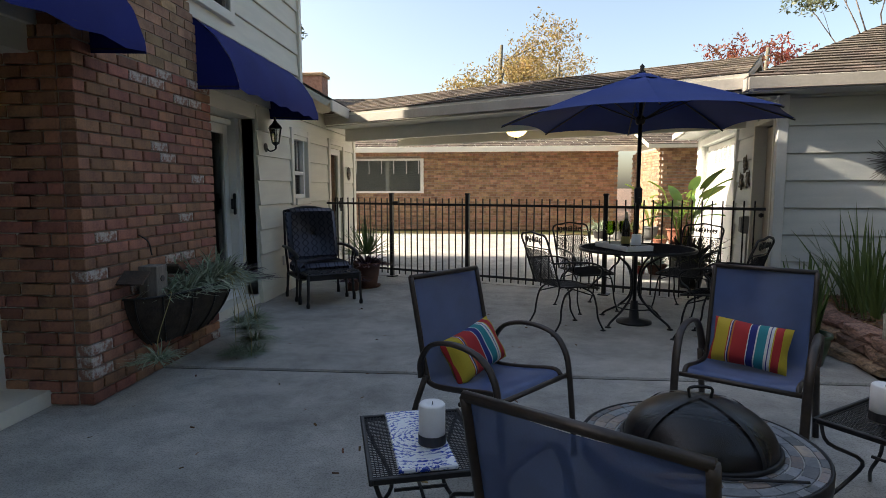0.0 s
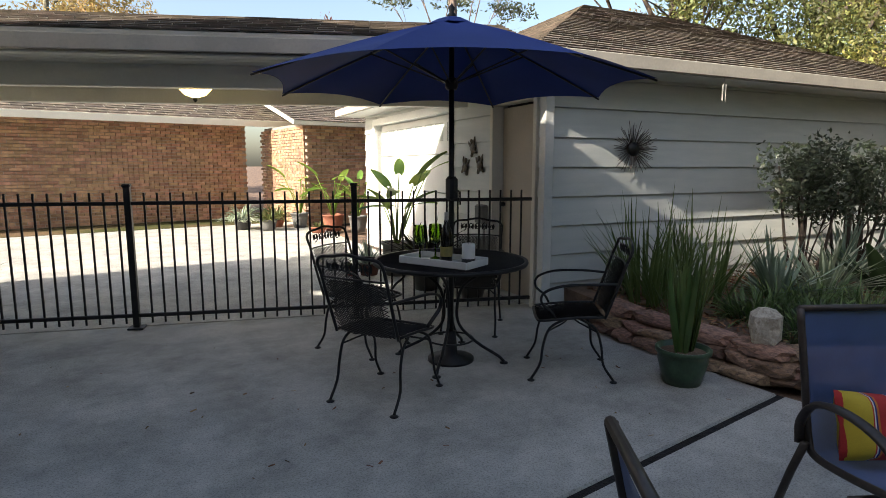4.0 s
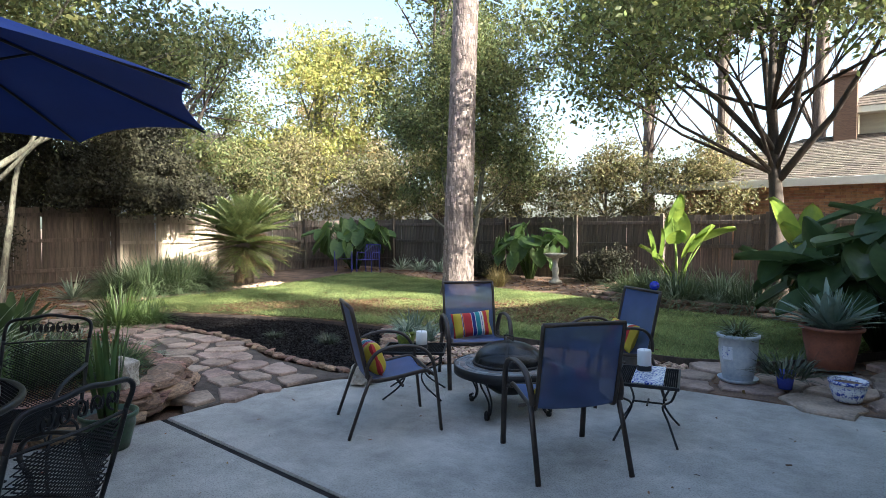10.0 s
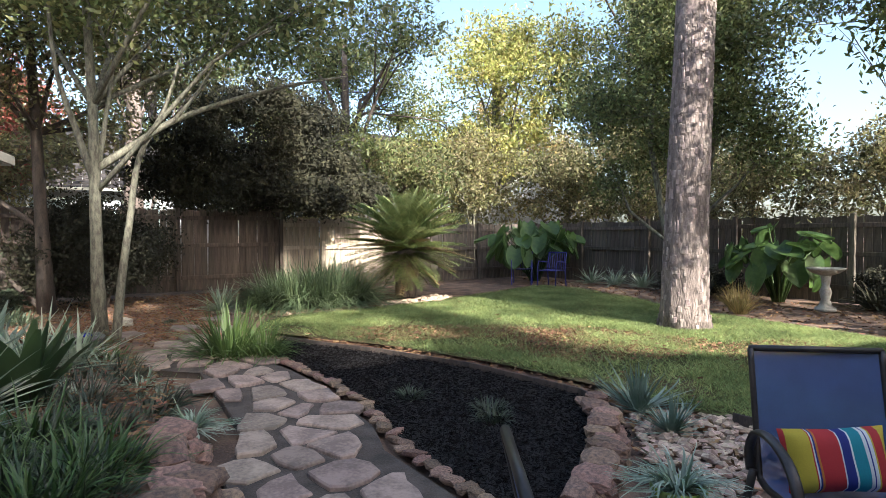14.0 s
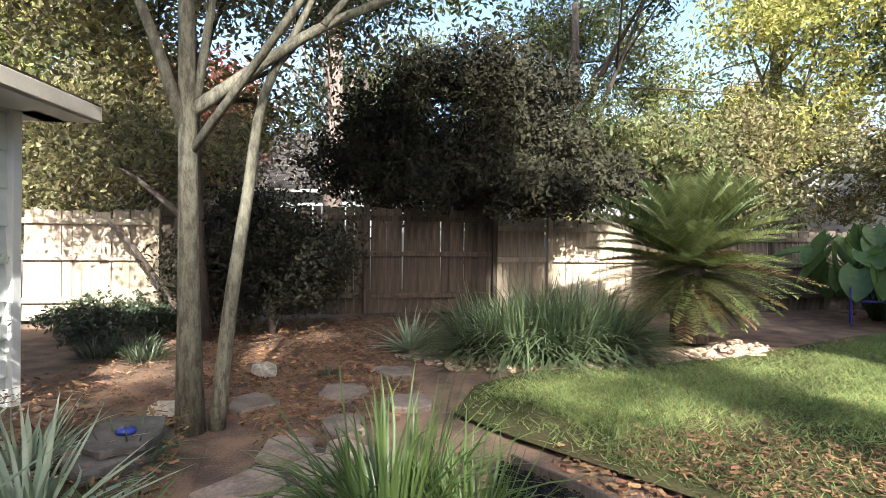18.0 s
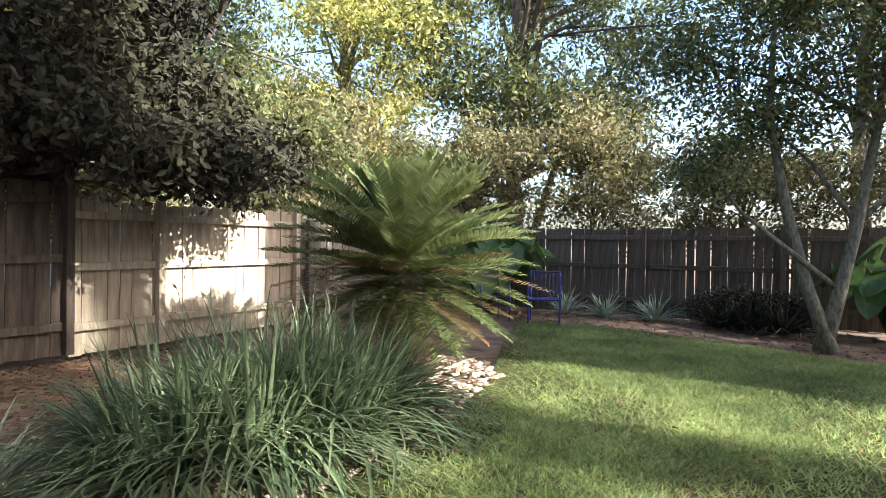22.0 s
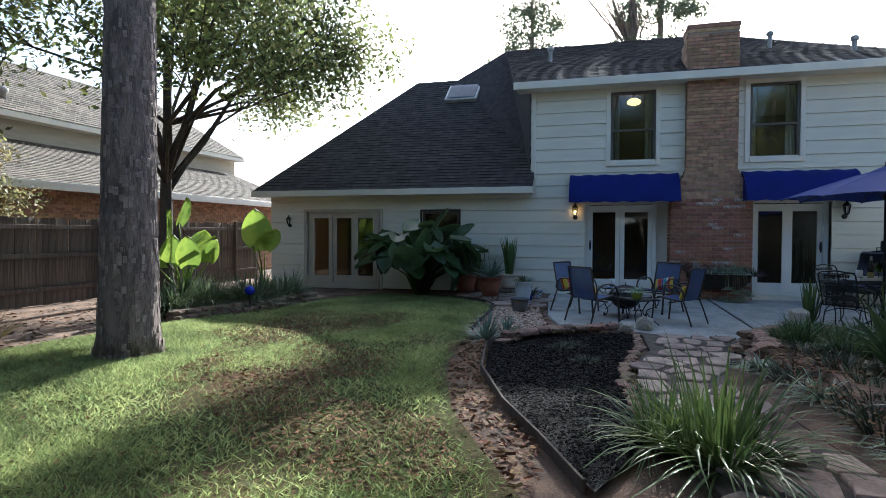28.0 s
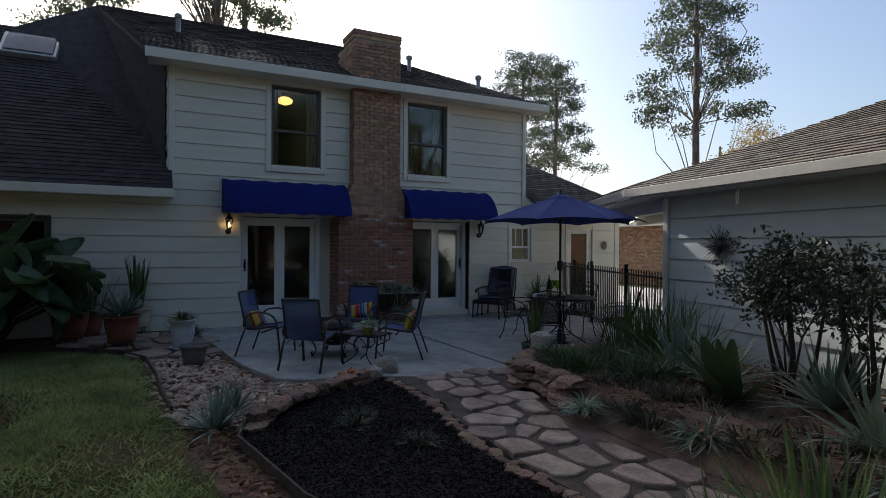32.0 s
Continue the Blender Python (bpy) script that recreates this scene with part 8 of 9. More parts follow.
part("apron", MB().box((0, 0.24, 0.33), (0.60, 0.012, 0.05), 0.003).box((0, -0.24, 0.33), (0.60, 0.012, 0.05), 0.003), IRON, ot)
for s in (-1, 1):
    for q in (-1, 1):
        part("leg", MB().tube([(s * 0.30, q * 0.23, 0.36), (s * 0.305, q * 0.235, 0.20), (s * 0.31, q * 0.24, 0.06), (s * 0.312, q * 0.242, 0.035), (s * 0.312, q * 0.242, 0.0)], [0.022, 0.016, 0.014, 0.024, 0.02], 8), IRON, ot, smooth=True)

# ---- pots ----
TERRA = material("terracotta", (0.30, 0.105, 0.06), (0.19, 0.07, 0.045), 0.85, 6, 60, 0.2)
TERRA_D = material("dark_terracotta", (0.16, 0.075, 0.055), (0.10, 0.05, 0.04), 0.8, 6, 60, 0.2)
GREENP = material("green_glaze", (0.05, 0.10, 0.055), (0.03, 0.06, 0.035), 0.3, 9, 60, 0.1)
LIMEP = material("lime_glaze", (0.30, 0.36, 0.05), (0.14, 0.20, 0.03), 0.3, 25, 80, 0.1)
CREAMP = material("cream_pot", (0.62, 0.57, 0.46), (0.52, 0.47, 0.38), 0.8, 6, 60, 0.2)
WICKER = material("pale_blue_glaze", (0.62, 0.66, 0.70), (0.48, 0.53, 0.60), 0.4, 30, 90, 0.3)
GREYP = material("grey_pot", (0.16, 0.16, 0.155), (0.11, 0.11, 0.105), 0.7, 6, 60, 0.2)
DARKP = material("dark_pot", (0.03, 0.028, 0.028), (0.02, 0.02, 0.02), 0.35, 6, 60, 0.1)


def pot(label, at, r, h, mat, leaves=None, leaf_label="", sc=1.0, belly=1.0, rim=0.035, saucer=False, group="", stand=0.0, turn=0, band=None):
    p = thing("potted_plant" if leaves else "flower_pot", label, "plant pot", pose(*at, 0, 0, turn), group)
    z = stand
    b = r * 0.72
    prof = [(b, z), (b + (r - b) * 0.3 + r * 0.1 * (belly - 1), z + h * 0.3), (b + (r - b) * 0.7 + r * 0.16 * (belly - 1), z + h * 0.65), (r * 0.96, z + h - rim), (r * 1.06, z + h - rim + 0.004), (r * 1.08, z + h - 0.006), (r * 1.04, z + h), (r * 0.94, z + h - 0.004), (r * 0.90, z + h - 0.04), (0.0, z + h - 0.05)]
    part("pot", MB().lathe(prof, 28), mat, p, smooth=True)
    part("soil", MB().lathe([(r * 0.92, z + h - 0.035), (0.0, z + h - 0.028)], 20, close=False), SOIL, p)
    if band:
        part("painted_panel", MB().box((0, r * 0.93, z + h * 0.62), (r * 0.6, 0.012, h * 0.28), 0.004), band, p)
    if saucer:
        part("saucer", MB().lathe([(r * 0.9, 0), (r * 1.02, 0.03), (r * 0.98, 0.03), (r * 0.86, 0.008), (0, 0.008)], 24), mat, p, smooth=True)
    if stand:
        fm = MB()
        for k in range(3):
            a = 2.1 * k + 0.4
            fm.tube(arc((b * math.cos(a), b * math.sin(a), z + 0.005), (1.25 * b * math.cos(a), 1.25 * b * math.sin(a), z * 0.6), (1.15 * b * math.cos(a), 1.15 * b * math.sin(a), 0.0)), 0.007, 6)
        fm.tube([(b * math.cos(a), b * math.sin(a), z) for a in np.linspace(0, 6.29, 20)], 0.006, 5)
        part("stand", fm, IRON, p, "black wire pot stand")
    for me, s, lift in leaves or ():
        o = new("foliage", me)
        o.parent = p
        o.matrix_local = Matrix.Translation((0, 0, z + h - 0.04 + lift)) @ Matrix.Scale(s, 4)
        tagged(o, leaf_label)
    return p


def broad_plant(name, n, height, size, mat, seed, spread=0.3):
    """Upright stalks with broad paddle leaves as one mesh."""
    g = np.random.default_rng(seed)
    mb = MB()
    for k in range(n):
        a = k * 2.4 + g.normal() * 0.2
        el = spread * (0.3 + g.random())
        z = height * g.uniform(0.45, 1.0)
        tip = Vector((math.cos(a) * el * z, math.sin(a) * el * z, z))
        mb.tube([(0.02 * math.cos(a), 0.02 * math.sin(a), 0), tip * 0.5 + Vector((0, 0, 0.03)), tip], [0.012, 0.01, 0.006], 5)
        lf = big_leaf(0.42 * size, size, 0.008, 0.35)
        M = Matrix.Translation(tip) @ Matrix.Rotation(a, 4, "Z") @ Matrix.Rotation(radians(g.uniform(-55, -5)), 4, "Y") @ Matrix.Rotation(g.normal() * 0.3, 4, "X")
        mb.add([M @ Vector(v) for v in lf.v], lf.f)
    return mb.mesh(name, mat, True)


PURPLE = leaf_material("purple_leaf", (0.075, 0.04, 0.065), (0.05, 0.03, 0.05), tr=0.2)
PURP = clump_mesh("purple_foliage", 90, 0.34, 0.03, PURPLE, (5, 70), 0.8, 0.10, seed=51)
SPIKY = clump_mesh("spiky_rosette", 110, 0.55, 0.022, STRAP, (0, 88), 0.08, 0.04, seed=52, taper=0.8)
FOLI = clump_mesh("leafy_tuft", 70, 0.30, 0.035, LEAF_GREEN, (20, 80), 0.5, 0.06, seed=53)
PADDLE = broad_plant("paddle_leaves", 11, 0.95, 0.42, STRAP_Y, 54, 0.35)
PADDLE2 = broad_plant("paddle_leaves", 9, 0.75, 0.36, EAR_B, 55, 0.4)
DARKF = clump_mesh("dark_foliage", 80, 0.5, 0.05, LEAF_DARK, (30, 85), 0.4, 0.08, seed=56)
pot("terracotta pot with a spiky plant by the gate", (-1.06, 7.26, 0), 0.19, 0.34, TERRA_D, [(SPIKY, 1.0, 0.14), (PURP, 1.0, 0.0)], saucer=True)
pot("small terracotta pot of trailing purple leaves by the gate", (-1.18, 6.98, 0), 0.11, 0.16, TERRA_D, [(PURP, 0.62, 0.0)])
pot("round green glazed pot with a snake plant on the patio", (3.03, 4.14, 0), 0.165, 0.24, GREENP, [(SANSE, 0.72, 0.0)], "upright green snake plant", belly=1.3)
pot("lime-patterned pot with a spider plant on the side table", (2.41, 1.95, 0.407), 0.085, 0.13, LIMEP, [(SPIDER, 0.55, 0.02)], "pale striped arching leaves", belly=1.6)
pot("pale blue woven-pattern ceramic pot with a blue tile panel", (0.20, -0.13, 0.03), 0.17, 0.43, WICKER, [(FOLI, 0.9, 0.0), (SPIDER, 0.55, 0.02)], saucer=True, belly=1.35, band=BLUETILE, turn=-20)
pot("small cobalt blue painted pot on the flagstones", (-0.19, -0.05, 0.04), 0.075, 0.15, BLUEC, [(MONDO, 1.2, 0.0)])
pot("large terracotta pot with blue-green agaves on the flagstones", (-0.43, -0.93, 0.03), 0.25, 0.40, TERRA, [(AGAVE, 0.85, 0.0), (YUC, 0.75, 0.0)], group="large terracotta pots", stand=0.06)
pot("large terracotta pot with a striped agave on a wire stand", (-1.11, -1.65, 0.03), 0.27, 0.40, TERRA, [(YUC, 0.85, 0.0)], group="large terracotta pots", stand=0.08)
pot("dark terracotta pot with tall narrow leaves by the wall", (-1.74, -1.42, 0.03), 0.19, 0.36, TERRA, [(IRIS, 0.85, 0.0)], group="large terracotta pots")
pot("cream pot with tall snake plants on a wire stand", (-1.75, -0.74, 0.03), 0.24, 0.34, CREAMP, [(SANSE, 1.05, 0.0), (SANSE, 0.8, 0.0)], stand=0.10)
pot("small talavera-style painted pot with a terracotta rim", (-0.64, 0.03, 0.04), 0.13, 0.17, BLUETILE, None, belly=1.5)
pot("grey-white pot with a black rim beside the pebbles", (1.25, -0.05, -0.02), 0.17, 0.26, GREYP, None)
pot("tall grey pot with big paddle leaves by the garage door", (3.48, 8.5, 0), 0.20, 0.44, GREYP, [(PADDLE, 1.0, 0.0)], "broad sunlit green leaves", group="driveway pots")
pot("low dark pot with spiky leaves by the garage door", (3.18, 8.72, 0), 0.15, 0.16, TERRA_D, [(YUC, 0.62, 0.0)], group="driveway pots")
pot("small red glazed pot with green leaves on the driveway", (2.96, 8.78, 0), 0.075, 0.13, material("red_glaze", (0.42, 0.04, 0.025), None, 0.3, 6, 50, 0.05), [(FOLI, 0.55, 0.0)], group="driveway pots")
pot("dark pot of leafy stems by the garage wall", (3.30, 7.55, 0), 0.19, 0.34, DARKP, [(DARKF, 1.2, 0.0), (FOLI, 1.3, 0.05)], group="driveway pots")
pot("dark pot of low leaves by the gate", (3.42, 6.85, 0), 0.16, 0.22, DARKP, [(DARKF, 0.7, 0.0)], group="driveway pots")
for x, y, r, h, mt, lf, s in ((5.05, 13.8, 0.24, 0.36, TERRA, PADDLE2, 1.25), (5.35, 13.2, 0.2, 0.36, GREYP, PADDLE, 0.9), (4.72, 14.9, 0.2, 0.34, GREYP, PADDLE2, 1.2), (4.6, 13.6, 0.18, 0.14, TERRA, FOLI, 0.8), (3.9, 14.7, 0.2, 0.25, GREYP, FOLI, 1.5), (3.5, 15.2, 0.2, 0.25, DARKP, SPIDER, 1.6), (4.3, 15.3, 0.2, 0.25, TERRA, FOLI, 1.6)):
    pot("pot with sunlit broad leaves at the end of the driveway", (x, y, -0.004), r, h, mt, [(lf, s, 0.0)], group="far driveway pots")

# pumpkins
ORANGE = material("pumpkin_skin", (0.55, 0.19, 0.03), (0.42, 0.13, 0.02), 0.5, 8, 50, 0.1)
for x, y, r in ((2.93, 1.55, 0.055), (2.98, 1.42, 0.05)):
    pk_ = thing("pumpkin", "small ribbed orange pumpkin by the stones", "pumpkin", pose(x, y, 0.02), "small pumpkins")
    vs = []
    for i in range(9):
        ph = math.pi * i / 8
        for j in range(24):
            a = 2 * math.pi * j / 24
            rr = r * math.sin(ph) * (1 + 0.08 * math.cos(8 * a))
            vs.append((rr * math.cos(a), rr * math.sin(a), r * 0.8 * (1 - math.cos(ph)) * 0.95))
    part("body", MB().add(vs, [(i * 24 + j, i * 24 + (j + 1) % 24, (i + 1) * 24 + (j + 1) % 24, (i + 1) * 24 + j) for i in range(8) for j in range(24)]), ORANGE, pk_, smooth=True)
    part("stem", MB().tube([(0, 0, r * 1.45), (0.004, 0, r * 1.8)], 0.007, 6), BARK_S, pk_)

# ---- wall planter, sconces, ornaments ----
FLAME = glow("lantern_flame", (1.0, 0.55, 0.2), 14.0)


def lantern(at, label, s=1.0, lit=False):
    w = thing("wall_lantern", label, "lamp", pose(*at) @ Matrix.Scale(s, 4), "wall lanterns")
    part("backplate", MB().lathe([(0.055, 0.0), (0.055, 0.012), (0.02, 0.02)], 16).mesh("backplate", IRON), IRON, w).matrix_local = pose(0, 0, -0.12, 0, 90, 0)
    part("bracket", MB().tube(arc((0.01, 0, -0.12), (0.06, 0, -0.16), (0.12, 0, -0.14), (0.13, 0, -0.09)), 0.009, 6), IRON, w, smooth=True)
    part("cap", MB().lathe([(0.085, 0.10), (0.07, 0.13), (0.03, 0.17), (0.012, 0.20), (0.018, 0.22), (0.0, 0.24)], 6, (0.13, 0, 0)), IRON, w)
    part("glass", MB().lathe([(0.042, -0.06), (0.068, 0.10)], 6, (0.13, 0, 0), close=False), GLASS, w).visible_shadow = False
    for k in range(6):
        a = math.pi * k / 3
        part("cage_bar", MB().tube([(0.13 + 0.044 * math.cos(a), 0.044 * math.sin(a), -0.06), (0.13 + 0.071 * math.cos(a), 0.071 * math.sin(a), 0.10)], 0.005, 5), IRON, w)
    part("foot", MB().lathe([(0.0, -0.15), (0.015, -0.12), (0.012, -0.10), (0.048, -0.07), (0.046, -0.055)], 6, (0.13, 0, 0), close=False), IRON, w)
    part("bulb", MB().lathe([(0.008, -0.06), (0.01, -0.01), (0.014, 0.02), (0.0, 0.06)], 10, (0.13, 0, 0)), FLAME if lit else PORC, w, smooth=True)


lantern((WX + 0.02, 6.28, 1.93), "black iron wall lantern with clear glass by the door")
lantern((WX + 0.02, 0.78, 1.93), "lit black iron wall lantern beside the awning", lit=True)
lantern((WX + 0.02, -6.75, 1.72), "small black wall lantern by the french doors", 0.8)

pl = thing("wall_planter", "half-round iron wall basket of trailing striped spider plants", "planter", pose(CF + 0.004, 3.84, -0.08))
R0 = 0.30
lin = MB()
vs, fs = [], []
for i in range(7):
    t = i / 6
    z = 0.68 - 0.36 * t
    rx, ry = R0 * (1 - 0.55 * t * t), 0.66 * (1 - 0.35 * t * t)
    for j in range(17):
        a = -math.pi / 2 + math.pi * j / 16
        vs.append((rx * math.cos(a), ry * math.sin(a), z + 0.008 * math.sin(j * 2.7 + i)))
fs = [(i * 17 + j, i * 17 + j + 1, (i + 1) * 17 + j + 1, (i + 1) * 17 + j) for i in range(6) for j in range(16)]
fs.append(tuple(6 * 17 + j for j in range(17)))
part("liner", lin.add(vs, fs), material("coir_liner", (0.055, 0.042, 0.034), (0.03, 0.024, 0.02), 0.95, 14, 70, 0.8), pl)
part("soil", MB().add([(0, 0, 0.66)] + [(R0 * 0.97 * math.cos(a), 0.64 * math.sin(a), 0.66) for a in np.linspace(-math.pi / 2, math.pi / 2, 13)], [tuple(range(14))]), SOIL, pl)
part("rim", MB().tube([(R0 * 1.02 * math.cos(a), 0.67 * math.sin(a), 0.685) for a in np.linspace(-math.pi / 2, math.pi / 2, 21)], 0.008, 6), IRON, pl)
for k in range(7):
    a = -math.pi / 2 + math.pi * (k + 0.5) / 7
    part("basket_bar", MB().tube(arc(*[((R0 * 1.03) * (1 - 0.55 * t * t) * math.cos(a), 0.672 * (1 - 0.35 * t * t) * math.sin(a), 0.685 - 0.37 * t) for t in (0, 0.33, 0.66, 1)]), 0.006, 5), IRON, pl)
for k, (x, y, s) in enumerate(((0.13, -0.10, 0.9), (0.15, 0.15, 1.05), (0.12, 0.42, 1.0), (0.18, 0.30, 0.9), (0.10, -0.35, 0.7), (0.10, 0.58, 0.7))):
    o = new("spider_plant", SPIDER)
    o.parent = pl
    o.matrix_local = pose(x, y, 0.655, 0, 0, 50 * k) @ Matrix.Scale(s, 4)
g = np.random.default_rng(91)
RUN = material("straw_runner", (0.42, 0.36, 0.16), (0.34, 0.28, 0.12), 0.7, 6, 40, 0.0)
for k, (x, y, ex, ey, ez) in enumerate(((0.25, 0.1, 0.42, 0.12, 0.36), (0.26, 0.22, 0.44, 0.26, 0.28), (0.24, 0.3, 0.46, 0.34, 0.16), (0.26, 0.16, 0.42, 0.06, 0.14), (0.24, 0.36, 0.42, 0.44, 0.32), (0.22, 0.4, 0.40, 0.5, 0.22), (0.25, 0.2, 0.52, 0.10, 0.02), (0.25, 0.28, 0.50, 0.30, 0.05), (0.2, -0.5, 0.30, -0.78, 0.33), (0.24, 0.3, 0.48, 0.20, 0.10))):
    part("runner", MB().tube(arc((x, y, 0.68), (x + 0.12, (y + ey) / 2, 0.72), (ex, ey, (0.6 + ez) / 2), (ex, ey, ez)), 0.0025, 4), RUN, pl)
    o = new("plantlet", SPIDER)
    o.parent = pl
    o.matrix_local = pose(ex, ey, ez - 0.015, 0, 0, 70 * k) @ Matrix.Scale(0.38 + 0.06 * (k % 3), 4)
o = new("purple_trailer", PURP)
o.parent = pl
o.matrix_local = pose(0.16, 0.66, 0.62) @ Matrix.Scale(0.95, 4)
bh = thing("birdhouse", "weathered wooden birdhouse with a dark roof on the chimney", "birdhouse", pose(CF + 0.10, 3.37, 0.52, 0, 0, 0))
GREYW = material("grey_weathered_wood", (0.26, 0.23, 0.20), (0.14, 0.125, 0.11), 0.95, 4, 40, 0.5, wave=(9, 9, 0.8))
part("body", MB().box((0, 0, 0.14), (0.13, 0.13, 0.30), 0.004), GREYW, bh)
for q in (1, -1):
    part("roof_board", MB().box((0, q * 0.045, 0.3175), (0.18, 0.13, 0.015), 0.003, Matrix.Rotation(radians(-35 * q), 4, "X")), BARK_D, bh)
part("hanger", MB().tube(arc((0, 0, 0.36), (-0.02, 0.0, 0.45), (-0.09, 0, 0.50)), 0.005, 5), IRON, bh)
part("entrance", MB().lathe([(0.022, 0), (0.022, 0.004), (0, 0.004)], 14).mesh("entrance", BLK), BLK, bh).matrix_local = pose(0.066, 0, 0.2, 0, 90, 0)

sb = thing("starburst_ornament", "black wire starburst on the garage wall", "ornament", Matrix.Translation(gp(1.02, -0.05, 1.59)) @ GROT)
part("hub", MB().lathe([(0.075, 0.0), (0.07, 0.025), (0.03, 0.045), (0.0, 0.05)], 20).mesh("hub", IRON, True), IRON, sb).matrix_local = pose(0, 0, 0, 90, 0, 0)
for k in range(110):
    a = 2 * math.pi * (k + g.uniform(-0.4, 0.4)) / 110
    L = g.uniform(0.15, 0.30) * (1.0 if k % 3 else 0.95)
    part("wire_ray", MB().tube([(0.05 * math.cos(a), -0.01, 0.05 * math.sin(a)), (L * math.cos(a), -0.02 - 0.05 * g.random(), L * math.sin(a))], 0.0027, 4), BRONZE, sb)
part("wall_fixing", MB().box((0, 0.02, 0), (0.05, 0.06, 0.05), 0.004), IRON, sb)
TURT = material("aged_bronze", (0.20, 0.17, 0.13), (0.10, 0.085, 0.07), 0.5, 15, 60, 0.2, metal=0.5)
for n_, z, rz in ((1.42, 1.62, 20), (1.62, 1.40, -15), (1.25, 1.42, 10)):
    tu = thing("turtle_ornament", "bronze turtle plaque on the garage wall", "ornament", Matrix.Translation(gp(-0.035, n_, z)) @ GROT @ Matrix.Rotation(radians(-90), 4, "Y") @ Matrix.Rotation(radians(rz), 4, "Z"), "turtle plaques")
    part("shell", MB().lathe([(0.062, 0.0), (0.058, 0.015), (0.035, 0.03), (0.0, 0.036)], 14), TURT, tu, smooth=True)
    part("head", MB().tube([(0.055, 0, 0.01), (0.10, 0, 0.012), (0.115, 0, 0.01)], [0.018, 0.02, 0.01], 8), TURT, tu, smooth=True)
    for a in (40, 140, 220, 320):
        c, s = math.cos(radians(a)), math.sin(radians(a))
        part("flipper", MB().tube([(0.05 * c, 0.05 * s, 0.008), (0.10 * c, 0.10 * s, 0.008), (0.125 * c + 0.02, 0.125 * s, 0.006)], [0.018, 0.014, 0.005], 6), TURT, tu, smooth=True)
ebox = thing("electric_box", "grey metal outlet box on the garage wall", "outlet box", Matrix.Translation(gp(-0.075, 1.14, 0.87)) @ GROT)
part("body", MB().box((0, 0, 0), (0.09, 0.15, 0.22), 0.012), VENTM, ebox)
part("cover", MB().box((-0.05, 0, 0), (0.012, 0.13, 0.19), 0.006), GREYP, ebox)
solid("conduit", MB().tube([gp(-0.045, 1.14, 0.0), gp(-0.045, 1.14, 0.77)], 0.012, 8), VENTM, "grey conduit below the outlet box", "pipe")
fo = thing("wall_mask", "small round bronze sun face on the kitchen wall", "ornament", pose(WX + 0.035, 10.15, 1.6, 0, 90, 0))
part("disc", MB().lathe([(0.09, 0), (0.085, 0.02), (0.04, 0.035), (0, 0.04)], 18), TURT, fo, smooth=True)
for k in range(10):
    a = math.pi * k / 5
    part("ray", MB().tube([(0.08 * math.cos(a), 0.08 * math.sin(a), 0.01), (0.13 * math.cos(a), 0.13 * math.sin(a), 0.008)], [0.018, 0.004], 6), TURT, fo)
solid("outlet_cover", MB().box((WX + 0.04, 6.75, 0.42), (0.03, 0.08, 0.12), 0.008), PORC, "pale outlet cover low on the wall", "outlet")
bell = thing("wind_chime", "thin wind chime under the garage eaves", "wind chime", Matrix.Translation(gp(1.75, -0.5, 2.28)))
part("cord", MB().tube([(0, 0, 0.02), (0, 0, -0.12)], 0.002, 4), IRON, bell)
for k in range(4):
    part("tube", MB().tube([(0.018 * math.cos(k * 1.57), 0.018 * math.sin(k * 1.57), -0.06), (0.018 * math.cos(k * 1.57), 0.018 * math.sin(k * 1.57), -0.20 - 0.01 * k)], 0.004, 6), VENTM, bell)

# ---- garden ornaments ----
CAST = material("cast_stone", (0.42, 0.40, 0.35), (0.28, 0.26, 0.22), 0.95, 8, 60, 0.4)
bbath = thing("birdbath", "pale cast-stone birdbath on a turned pedestal", "birdbath", pose(6.2, -7.75, -0.03))
part("pedestal", MB().lathe([(0.17, 0), (0.17, 0.06), (0.11, 0.09), (0.07, 0.20), (0.10, 0.34), (0.06, 0.46), (0.085, 0.62), (0.10, 0.66)], 20), CAST, bbath, smooth=True)
part("bowl", MB().lathe([(0.08, 0.64), (0.20, 0.68), (0.30, 0.75), (0.31, 0.78), (0.28, 0.78), (0.18, 0.71), (0.0, 0.70)], 28), CAST, bbath, smooth=True)
BLUEM = material("blue_painted_metal", (0.03, 0.03, 0.22), (0.02, 0.022, 0.15), 0.45, 8, 50, 0.05)
for x, y, fx, fy in ((12.4, -6.95, -0.3, 0.95), (13.35, -6.75, -0.7, 0.7)):
    c = thing("metal_chair", "blue painted metal garden chair in the planting", "chair", facing(x, y, fx, fy), "blue garden chairs")
    for s in (-1, 1):
        part("arm_frame", MB().tube(arc((s * 0.26, -0.30, 0.0), (s * 0.26, -0.24, 0.45), (s * 0.26, -0.33, 0.88)), 0.016, 6), BLUEM, c)
        part("armrest", MB().tube(arc((s * 0.27, -0.26, 0.62), (s * 0.28, 0.05, 0.64), (s * 0.27, 0.24, 0.60), (s * 0.26, 0.28, 0.0)), 0.016, 6), BLUEM, c)
    for k in range(6):
        part("seat_slat", MB().box((0, -0.2 + 0.085 * k, 0.42), (0.52, 0.06, 0.015), 0.004), BLUEM, c)
    for k in range(7):
        part("back_slat", MB().tube([(-0.21 + 0.07 * k, -0.245, 0.45), (-0.21 + 0.07 * k, -0.325, 0.86)], 0.012, 5), BLUEM, c)
    part("top_rail", MB().tube([(-0.26, -0.33, 0.88), (0.26, -0.33, 0.88)], 0.016, 6), BLUEM, c)
